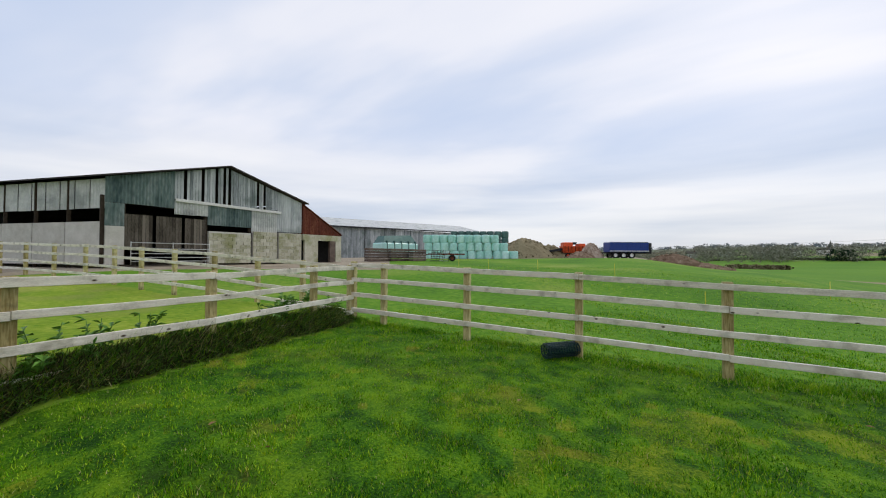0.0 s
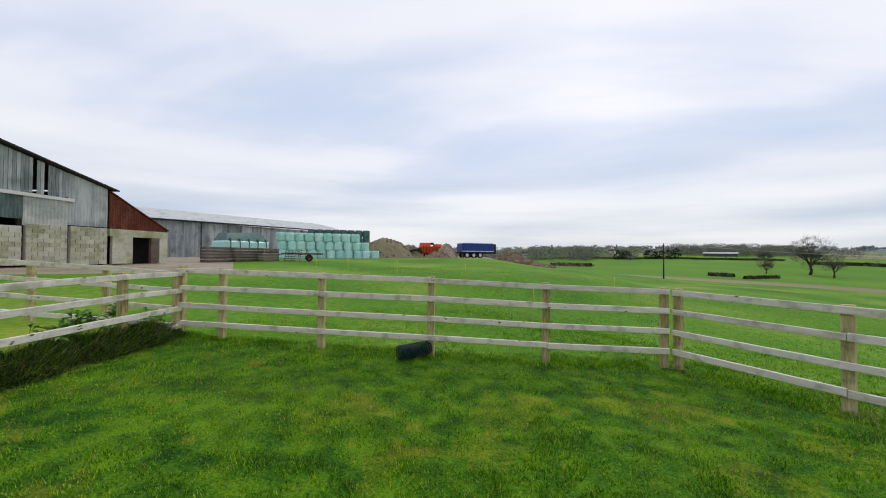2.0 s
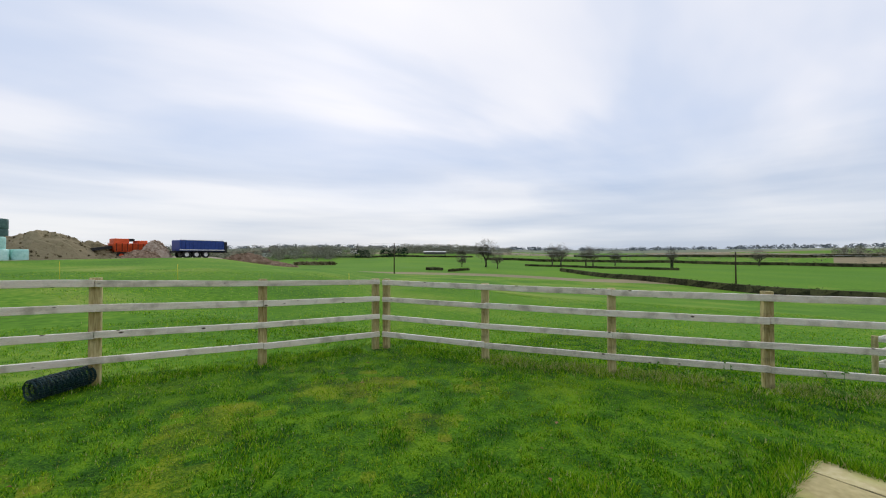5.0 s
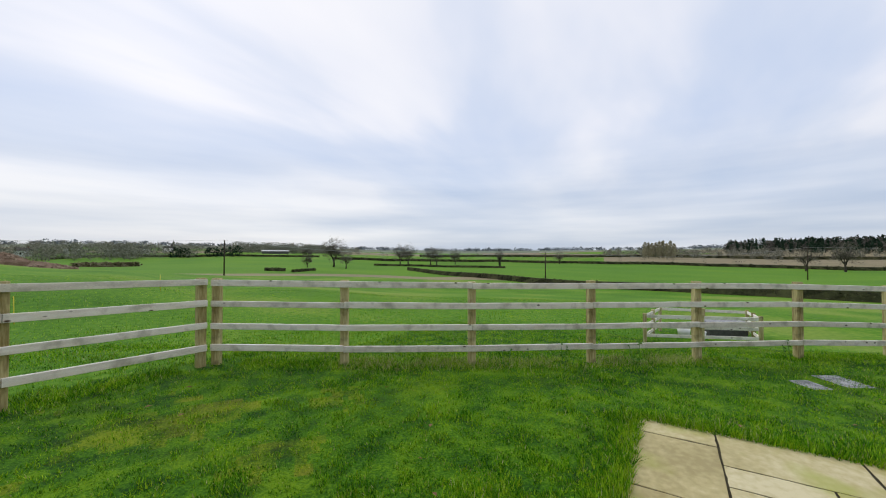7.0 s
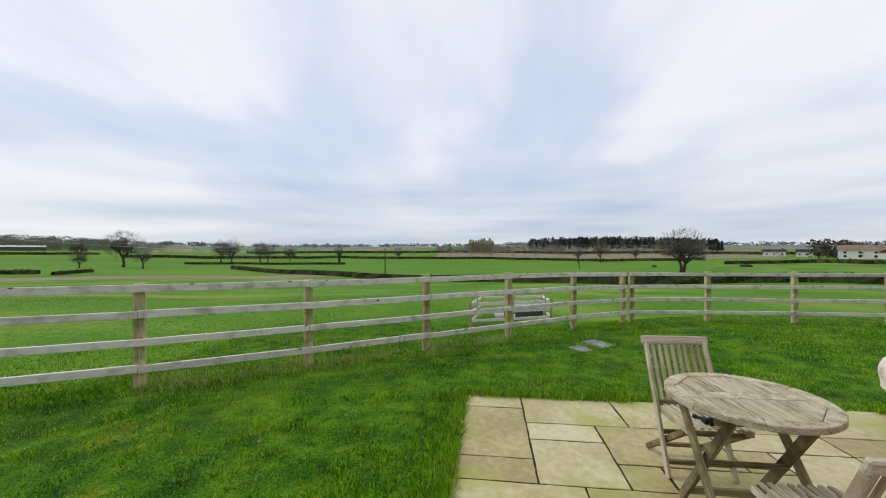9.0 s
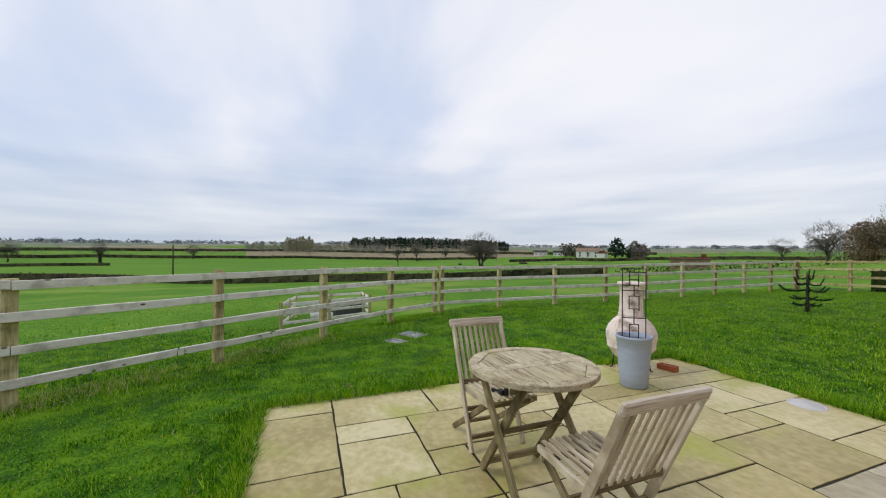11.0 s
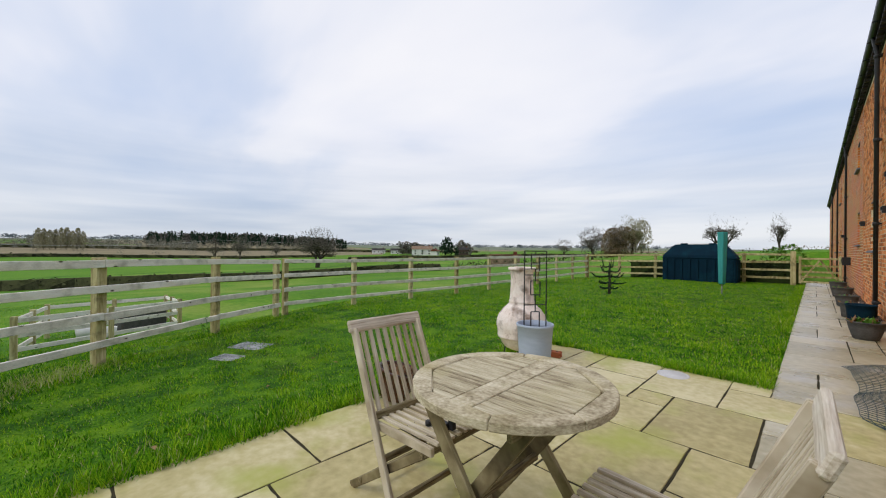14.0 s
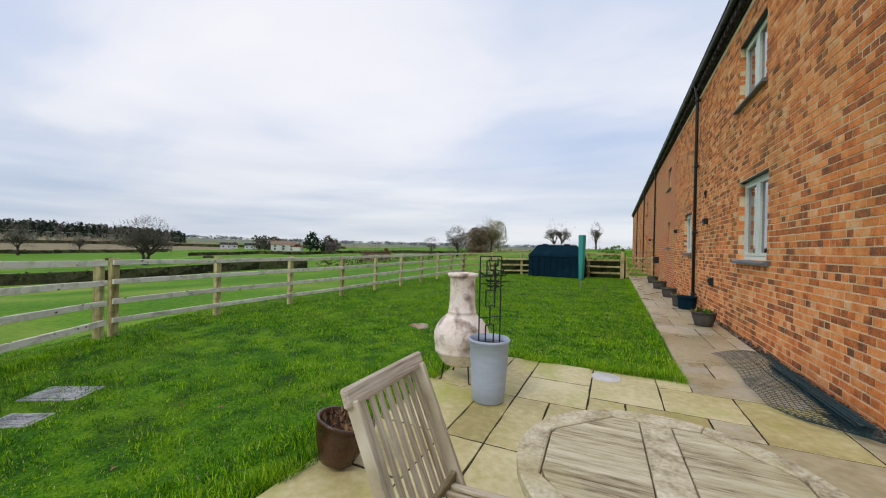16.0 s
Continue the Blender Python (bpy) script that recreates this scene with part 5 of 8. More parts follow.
def build_airer():
    g = gz(-4.06, 14.2)
    a = thing("rotary_airer", (-4.06, 14.2, g), "closed rotary clothes airer in a turquoise cover", "clothes airer")
    bm = bmesh.new()
    tube(bm, [(0, 0, -0.1), (0, 0, 0.45)], 0.02, 8)
    part("pole", bm, "cover", a)
    bm = bmesh.new()
    prev = None
    for z, r in ((0.30, 0.065), (0.34, 0.085), (0.9, 0.10), (1.5, 0.115), (1.93, 0.122), (1.96, 0.118)):
        ring = [bm.verts.new((r * (1 + 0.16 * math.cos(5 * q * math.pi / 10)) * math.cos(q * math.pi / 10), r * (1 + 0.16 * math.cos(5 * q * math.pi / 10)) * math.sin(q * math.pi / 10), z)) for q in range(20)]
        if prev:
            for q in range(20):
                bm.faces.new((prev[q], prev[(q + 1) % 20], ring[(q + 1) % 20], ring[q])).smooth = True
        else:
            bm.faces.new(ring[::-1])
        prev = ring
    bm.faces.new(prev)
    part("cover", bm, "parasol", a, "turquoise fabric sleeve")
    for k in range(3):
        bm = bmesh.new()
        q = 2 * math.pi * k / 3
        tube(bm, [(0.02 * math.cos(q), 0.02 * math.sin(q), 0.25), (0.05 * math.cos(q), 0.05 * math.sin(q), 0.36)], 0.008, 6)
        part("arm", bm, "cover", a)


build_airer()


def monkey_tree():
    x, y = -6.45, 11.3
    t = thing("monkey_puzzle_tree", (x, y, gz(x, y)), "young monkey puzzle tree with thick spiky drooping branches", "tree")
    rng = random.Random(12)
    bm = bmesh.new()
    tube(bm, [(0, 0, -0.05), (0.01, 0, 0.4), (0, 0.01, 0.8), (0.0, 0, 1.0)], [0.045, 0.035, 0.026, 0.012], 8)
    part("trunk", bm, "bark", t)
    bm = bmesh.new()
    tris = []
    for z, r, n, lift in ((0.20, 0.30, 5, 0.02), (0.36, 0.44, 5, 0.02), (0.56, 0.56, 6, 0.10), (0.72, 0.36, 4, 0.16), (0.86, 0.22, 3, 0.22)):
        turn = rng.uniform(0, 6.28)
        for k in range(n):
            a = turn + 2 * math.pi * (k + rng.uniform(-0.2, 0.2)) / n
            d = Vector((math.cos(a), math.sin(a), 0))
            rr = r * rng.uniform(0.75, 1.15)
            pts = [Vector((0, 0, z)), Vector((0, 0, z - 0.035)) + d * rr * 0.4, Vector((0, 0, z - 0.02)) + d * rr * 0.75, Vector((0, 0, z + lift)) + d * rr]
            tube(bm, pts, [0.020, 0.020, 0.020, 0.010], 6)
            for _ in range(150):
                q = rng.random()
                i = min(2, int(q * 3))
                c = pts[i].lerp(pts[i + 1], q * 3 - i)
                e = Vector((rng.uniform(-1, 1), rng.uniform(-1, 1), rng.uniform(-1, 1))).normalized() * 0.042 + d * 0.02
                side = e.cross(Vector((0.3, 0.2, 0.9))).normalized() * 0.008
                tris.append((c + side, c - side, c + e))
    part("branches", bm, "conifer", t)
    from_tris("spines", tris, "conifer", parent=t)


monkey_tree()


def field_gate():
    g = thing("field_gate", (-2.48, 20.45, 0.02), "weathered five-bar wooden gate beside the house wall", "gate")
    w = 1.2
    for z in (0.12, 0.32, 0.52, 0.76, 1.05):
        bm = bmesh.new()
        box(bm, (w / 2 + 0.05, 0, z), (w, 0.03, 0.07))
        part("bar", bm, "post", g, bevel=0.004)
    for x in (0.08, w):
        bm = bmesh.new()
        box(bm, (x, 0.0, 0.6), (0.08, 0.045, 1.1))
        part("stile", bm, "post", g, bevel=0.004)
    for a, b in (((0.1, 0.12), (w / 2 + 0.05, 1.0)), ((w / 2 + 0.05, 1.0), (w - 0.02, 0.12))):
        bm = bmesh.new()
        beam(bm, (a[0], 0.033, a[1]), (b[0], 0.033, b[1]), 0.03, 0.06, (1, 0, 0))
        part("brace", bm, "post", g)
    p = thing("gate_post", (-2.60, 20.40, 0.0), "stout pale timber gate post", "post")
    bm = bmesh.new()
    box(bm, (0, 0, 0.62), (0.17, 0.17, 1.5))
    part("post", bm, "post", p, bevel=0.012)


field_gate()


def wall_fitting(y, z, sx, sy, sz, label, name="wall_vent"):
    v = thing(name, (WALL_X - sx / 2, y, z), label, "wall fitting", "small fittings on the brick wall")
    bm = bmesh.new()
    box(bm, (0, 0, 0), (sx, sy, sz))
    part("case", bm, "black", v, bevel=0.006)
    bm = bmesh.new()
    box(bm, (-sx / 2 - 0.008, 0, sz * 0.1), (0.02, sy * 0.6, sz * 0.5))
    part("cowl", bm, "black", v, bevel=0.004)


wall_fitting(9.4, 0.75, 0.07, 0.17, 0.17, "black boiler flue vent low on the wall")
wall_fitting(10.0, 2.1, 0.09, 0.12, 0.13, "small black outdoor lamp on the wall", "wall_lamp")
wall_fitting(10.2, 2.75, 0.03, 0.06, 0.18, "narrow dark air brick in the wall", "air_brick")
wall_fitting(14.6, 2.1, 0.09, 0.12, 0.13, "small black outdoor lamp on the wall", "wall_lamp")
wall_fitting(20.4, 1.0, 0.22, 0.4, 0.3, "black letter box near the gate", "wall_box")
wall_fitting(25.0, 2.1, 0.09, 0.12, 0.13, "small black outdoor lamp on the wall", "wall_lamp")

# ---- farm buildings ----


def frame_on(a, b):
    """A frame with x along a to b on the ground, y to its left, and the length."""
    a, b = Vector(a), Vector(b)
    d = b - a
    d.z = 0
    length = d.length
    d.normalize()
    return d, Vector((-d.y, d.x, 0)), length


def sheet_run(parent, origin, d, n, x0, x1, low, high, material, pitch=0.14, depth=0.03, label="", gaps=(), name="sheet", board=False, rng=None):
    """A stretch of corrugated or boarded cladding between x0 and x1; low and high give its edges along it."""
    rng = rng or random.Random(int(x0 * 31))
    step = 1.05 if not board else 0.15
    x = x0
    while x < x1 - 0.02:
        xe = min(x + step, x1)
        mid = (x + xe) / 2
        if any(g0 < mid < g1 for g0, g1 in gaps):
            x = xe
            continue
        bm = bmesh.new()
        lo_off = rng.uniform(-0.02, 0.02)
        if board:
            xs = [(x + 0.008, 0), (xe - 0.008, 0)]
        else:
            k = max(2, int((xe - x) / (pitch / 2)))
            xs = [(x + (xe - x) * i / k, (depth if i % 2 else 0)) for i in range(k + 1)]
        top, bot = [], []
        for q, off in xs:
            base = Vector(origin) + d * q - n * (off + 0.02)
            bot.append(bm.verts.new(base + Vector((0, 0, low(q) + lo_off))))
            top.append(bm.verts.new(base + Vector((0, 0, high(q)))))
        back = [bm.verts.new(v.co + n * 0.012) for v in bot], [bm.verts.new(v.co + n * 0.012) for v in top]
        for i in range(len(xs) - 1):
            bm.faces.new((bot[i], bot[i + 1], top[i + 1], top[i]))
            bm.faces.new((back[0][i], back[1][i], back[1][i + 1], back[0][i + 1]))
        part(name, bm, material, parent, label)
        x = xe


def build_barn():
    A, B = Vector((22.35, -9.95, 1.15)), Vector((20.48, -20.7, 1.15))  # left and right front corners
    d, n, w = frame_on(A, B)
    n = -n if n.x < 0 else n
    deep = 34.0
    side = Vector((1.0, 0.16, 0)).normalized()
    barn = thing("old_barn", (0, 0, 0), "old pole barn with grey corrugated sheets and block walls", "barn", kind="structure")
    eave, apex = 4.3, 5.85
    mid = w * 0.52

    def roof_at(x):
        return eave + (apex - eave) * (x / mid if x < mid else (w - x) / (w - mid))
    ang = n
    # side wall line runs back from A
    def fpt(x, y, z):
        return A + d * x + side * y + Vector((0, 0, z))
    # front: top sheets
    o = A
    flat = lambda v: (lambda q: v)
    sheet_run(barn, o, d, n, 0.0, 2.9, flat(3.05), roof_at, "cladding_green")
    sheet_run(barn, o, d, n, 2.9, 9.0, flat(3.55), lambda q: roof_at(q) - 0.02, "cladding", gaps=((3.35, 3.5), (4.3, 4.45), (4.95, 5.1), (5.4, 5.55), (5.7, 5.85), (7.5, 7.68), (8.0, 8.15)), board=True, rng=random.Random(2))
    sheet_run(barn, o, d, n, 9.0, w, flat(2.1), roof_at, "cladding")
    sheet_run(barn, o, d, n, 0.0, 0.75, flat(1.9), flat(3.05), "cladding_green")
    sheet_run(barn, o, d, n, 2.9, 4.6, flat(2.75), flat(3.5), "panel")
    sheet_run(barn, o, d, n, 4.6, 7.2, flat(2.25), flat(3.5), "cladding_green")
    sheet_run(barn, o, d, n, 7.2, 9.0, flat(1.95), flat(3.5), "panel")
    # slatted doors in the dark bay
    sheet_run(barn, o + n * 0.05, d, n, 0.75, 4.55, flat(0.75), flat(2.55), "oldtimber", board=True, gaps=((1.9, 2.15), (3.3, 3.5)), rng=random.Random(4))
    # pale lower rail under the boarding
    bm = bmesh.new()
    beam(bm, fpt(2.9, -0.1, 3.52), fpt(9.2, -0.1, 3.42), 0.10, 0.16)
    part("beam", bm, "white", barn, "pale horizontal beam")
    # block panels with their own blocks
    def blocks(x0, x1, z1):
        bm = bmesh.new()
        rows = int(z1 / 0.225)
        for r in range(rows):
            x = x0 - (0.22 if r % 2 else 0.0)
            while x < x1:
                a, b = max(x, x0), min(x + 0.44, x1)
                if b - a > 0.05:
                    c = A + d * ((a + b) / 2) - n * 0.02 + Vector((0, 0, (r + 0.5) * 0.225))
                    box(bm, c, (b - a - 0.012, 0.2, 0.213), Matrix((d, n, Vector((0, 0, 1)))).transposed())
                x += 0.45
        part("block_panel", bm, "block", barn, "moss-stained concrete block panel")
        bm = bmesh.new()
        c = A + d * ((x0 + x1) / 2) + n * 0.02 + Vector((0, 0, z1 / 2))
        box(bm, c, (x1 - x0, 0.19, z1), Matrix((d, n, Vector((0, 0, 1)))).transposed())
        part("mortar", bm, "concrete", barn)
    blocks(4.65, 7.15, 1.9)
    blocks(7.3, 8.95, 2.05)
    blocks(9.1, w - 0.05, 2.05)
    bm = bmesh.new()
    box(bm, A + d * 0.38 + Vector((0, 0, 0.95)), (0.72, 0.2, 1.9), Matrix((d, n, Vector((0, 0, 1)))).transposed())
    part("panel", bm, "concrete", barn, "pale concrete panel")
    # posts
    for x in (0.0, 0.8, 4.6, 7.22, 9.02, w):
        bm = bmesh.new()
        beam(bm, fpt(x, 0.16, -0.2), fpt(x, 0.16, min(3.4, roof_at(x))), 0.16, 0.16, d)
        part("post", bm, "darkwood", barn, "dark timber post")
    # side: concrete panels low, dark gap, sheets above
    for k in range(14):
        a, b = 0.2 + k * 2.4, 0.2 + (k + 1) * 2.4 - 0.06
        bm = bmesh.new()
        beam(bm, fpt(0, a, 1.05), fpt(0, b, 1.05), 0.15, 2.1)
        part("panel", bm, "concrete", barn, "pale concrete wall panel")
        bm = bmesh.new()
        beam(bm, fpt(0.05, b, -0.2), fpt(0.05, b, 4.2), 0.14, 0.14, d)
        part("post", bm, "darkwood", barn, "dark timber post")
    nrm = d
    sheet_run(barn, fpt(0, 0, 0), side, -d, 0.0, deep, flat(2.75), flat(4.2), "panel", pitch=0.18)
    # roof
    bm = bmesh.new()
    for x0, x1 in ((-0.35, mid), (mid, w + 0.35)):
        v = [fpt(x0, -0.3, roof_at(x0) + 0.05), fpt(x1, -0.3, roof_at(x1) + 0.05), fpt(x1, deep, roof_at(x1) + 0.05), fpt(x0, deep, roof_at(x0) + 0.05)]
        lo = [bm.verts.new(q) for q in v]
        up = [bm.verts.new(q + Vector((0, 0, 0.07))) for q in v]
        bm.faces.new(lo[::-1])
        bm.faces.new(up)
        for k in range(4):
            bm.faces.new((lo[k], lo[(k + 1) % 4], up[(k + 1) % 4], up[k]))
    part("roof", bm, "rooftile", barn, "dark corrugated roof")
    # back, far side and an added cross wall, painted black for the unlit inside
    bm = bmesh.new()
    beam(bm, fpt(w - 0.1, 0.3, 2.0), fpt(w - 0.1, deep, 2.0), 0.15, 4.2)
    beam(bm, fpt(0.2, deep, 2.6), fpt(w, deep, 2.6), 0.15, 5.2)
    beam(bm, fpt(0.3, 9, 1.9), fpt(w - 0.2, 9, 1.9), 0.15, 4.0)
    part("shade_wall", bm, "dark", barn, "inside walls painted black for the interior's shade")
    # gate in the bay
    g = thing("steel_gate", tuple(A + d * 0.9 - n * 0.5), "galvanised tubular steel field gate closing the barn bay", "gate")
    for z in (0.15, 0.35, 0.55, 0.8, 1.1):
        bm = bmesh.new()
        tube(bm, [(0, 0, z), tuple(d * 3.6 + Vector((0, 0, z)))], 0.022, 6)
        part("bar", bm, "panel", g)
    for q in (0.0, 1.8, 3.6):
        bm = bmesh.new()
        tube(bm, [tuple(d * q + Vector((0, 0, 0.0))), tuple(d * q + Vector((0, 0, 1.15)))], 0.022, 6)
        part("upright", bm, "panel", g)
    # lean-to with rusty sheets
    lean = thing("lean_to_shed", (0, 0, 0), "rusty red lean-to shed with a dark doorway", "shed", kind="structure")
    C = B + d * 0.1
    lw = 3.55

    def lroof(x):
        return 4.15 - 2.05 * x / lw
    sheet_run(lean, C, d, n, 0.0, lw, flat(2.05), lroof, "rust", gaps=((2.1, 2.4),))
    for a, b, c, e, m_ in ((0.0, lw, 1.62, 2.05, "block"), (0.15, 1.3, 0, 1.62, "block"), (2.45, 2.95, 0, 1.62, "reddishwood"), (3.0, lw, 0, 1.62, "block")):
        bm = bmesh.new()
        box(bm, C + d * ((a + b) / 2) + Vector((0, 0, (c + e) / 2)), (b - a, 0.2, e - c), Matrix((d, n, Vector((0, 0, 1)))).transposed())
        part("wall", bm, m_, lean)
    # black panel added close behind the doorway to give its shade
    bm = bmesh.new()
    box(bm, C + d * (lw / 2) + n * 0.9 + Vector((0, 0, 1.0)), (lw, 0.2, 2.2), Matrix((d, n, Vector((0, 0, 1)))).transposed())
    part("shade_wall", bm, "dark", lean, "added black panel painting the doorway's shade")
    bm = bmesh.new()
    v = [C + Vector((0, 0, 4.2)) - n * 0.1, C + d * (lw + 0.1) + Vector((0, 0, 2.12)) - n * 0.1, C + d * (lw + 0.1) + n * 12 + Vector((0, 0, 2.12)), C + n * 12 + Vector((0, 0, 4.2))]
    lo = [bm.verts.new(q) for q in v]
    up = [bm.verts.new(q + Vector((0, 0, 0.06))) for q in v]
    bm.faces.new(lo[::-1])
    bm.faces.new(up)
    for k in range(4):
        bm.faces.new((lo[k], lo[(k + 1) % 4], up[(k + 1) % 4], up[k]))
    part("roof", bm, "rust", lean)


build_barn()


def build_long_shed():
    """The long grey shed: its near long side runs away from the walk."""
    A, B = Vector((44.4, -50.6, 1.0)), Vector((30.2, -96.0, 1.4))
    d, n, w = frame_on(A, B)
    if n.x < 0:
        n = -n
    s = thing("long_farm_shed", (0, 0, 0), "long grey box-profile clad farm shed with pale roof", "shed", kind="structure")
    h0, h1 = 5.75, 6.45

    def top(q):
        return h0 + (h1 - h0) * q / w
    sheet_run(s, A, d, n, -3.0, w, lambda q: 0.0, top, "cladding", pitch=0.5, depth=0.05)
    sheet_run(s, B + n * 0, n, d * -1, 0.0, 12.0, lambda q: 0.0, lambda q: h1 + q * 0.12, "cladding", pitch=0.5, depth=0.05)
    bm = bmesh.new()
    v = [A - d * 3 - n * 0.5 + Vector((0, 0, h0)), B + d * 0.4 - n * 0.5 + Vector((0, 0, h1 - 0.05)), B + d * 0.4 + n * 9 + Vector((0, 0, h1 + 2.25)), A - d * 3 + n * 9 + Vector((0, 0, h0 + 2.25))]
    lo = [bm.verts.new(q) for q in v]
    up = [bm.verts.new(q + Vector((0, 0, 0.12))) for q in v]
    bm.faces.new(lo[::-1])
    bm.faces.new(up)
    for k in range(4):
        bm.faces.new((lo[k], lo[(k + 1) % 4], up[(k + 1) % 4], up[k]))
    part("roof", bm, "panel", s, "pale fibre-cement roof")
    for q in (8, 20, 31):
        bm = bmesh.new()
        tube(bm, [A + d * q - n * 0.12, A + d * q - n * 0.12 + Vector((0, 0, top(q)))], 0.06, 6)
        part("downpipe", bm, "black", s)
    bm = bmesh.new()
    beam(bm, A - d * 3 - n * 0.55 + Vector((0, 0, h0 - 0.05)), B + d * 0.4 - n * 0.55 + Vector((0, 0, h1 - 0.1)), 0.12, 0.24)
    part("gutter", bm, "black", s)


build_long_shed()


def build_bales():
    rng = random.Random(31)
    R, L = 0.62, 1.22
    meshes = []
    for v in range(4):
        bm = bmesh.new()
        n = 18
        prev = None
        for z, r in ((0, 0.5), (0.01, R * 0.90), (0.06, R * 0.98), (0.3, R * 1.02), (0.62, R), (0.9, R * 1.02), (1.15, R * 0.98), (1.21, R * 0.88)):
            ring = [bm.verts.new(((r + 0.02 * noise.noise(Vector((k, z * 3, v)))) * math.cos(2 * math.pi * k / n), (r + 0.02 * noise.noise(Vector((k * 1.3, z * 3, v)))) * math.sin(2 * math.pi * k / n), z)) for k in range(n)]
            if prev:
                for k in range(n):
                    bm.faces.new((prev[k], prev[(k + 1) % n], ring[(k + 1) % n], ring[k])).smooth = True
            else:
                bm.faces.new(ring[::-1])
            prev = ring
        bm.faces.new(prev)
        me = bpy.data.meshes.new("wrapped_bale")
        bm.to_mesh(me)
        bm.free()
        me.materials.append(M["bale"])
        dk = me.copy()
        dk.materials.clear()
        dk.materials.append(M["bale_dark"])
        meshes.append((me, dk))
    A, B = Vector((24.7, -50.0, 0)), Vector((12.2, -54.9, 0))
    d, n, w = frame_on(A, B)
    back = -n if n.y > 0 else n
    base = 1.20
    for row in range(3):
        for level in range(3):
            cols = 11 - level
            for k in range(cols):
                if row and level < 2 and k < cols - 1:
                    continue
                q = A + d * (0.4 + k * 1.25 - 0.2 * level) + back * (row * 1.26)
                o = new("wrapped_bale", meshes[rng.randrange(4)][0])
                o.matrix_basis = pose(q.x + rng.uniform(-.05, .05), q.y + rng.uniform(-.05, .05), base + level * 1.2, 0, 0, rng.uniform(0, 360))
                tagged(o, "round silage bale in pale green plastic wrap", "bale", "silage bale stack")
    for level in range(2):
        for k in range(8):
            q = Vector((24.6, -60.5, 0)) + (Vector((16.3, -63.6, 0)) - Vector((24.6, -60.5, 0))) * k / 7
            for m in range(3 if level == 0 else 1):
                o = new("wrapped_bale", meshes[rng.randrange(4)][1])
                o.matrix_basis = pose(q.x, q.y, base + (3.6 if level else 0) + 1.2 * m, 0, 0, rng.uniform(0, 360))
                tagged(o, "round silage bale in dark green plastic wrap", "bale", "dark bales behind the stack")


build_bales()


def wheel(parent, at, r, w, axis, rim="white"):
    wh = new("wheel")
    wh.parent = parent
    wh.location = at
    wh.rotation_euler = axis
    bm = bmesh.new()
    lathe(bm, [(r * 0.55, -w / 2), (r * 0.95, -w / 2), (r, -w / 3), (r, w / 3), (r * 0.95, w / 2), (r * 0.55, w / 2)], 20)
    part("tyre", bm, "tyre", wh)
    bm = bmesh.new()
    lathe(bm, [(0.001, -w / 3), (r * 0.5, -w / 3), (r * 0.57, -w / 2 + 0.01), (r * 0.57, w / 2 - 0.01), (r * 0.5, w / 3), (0.001, w / 3)], 14)
    part("rim", bm, rim, wh)


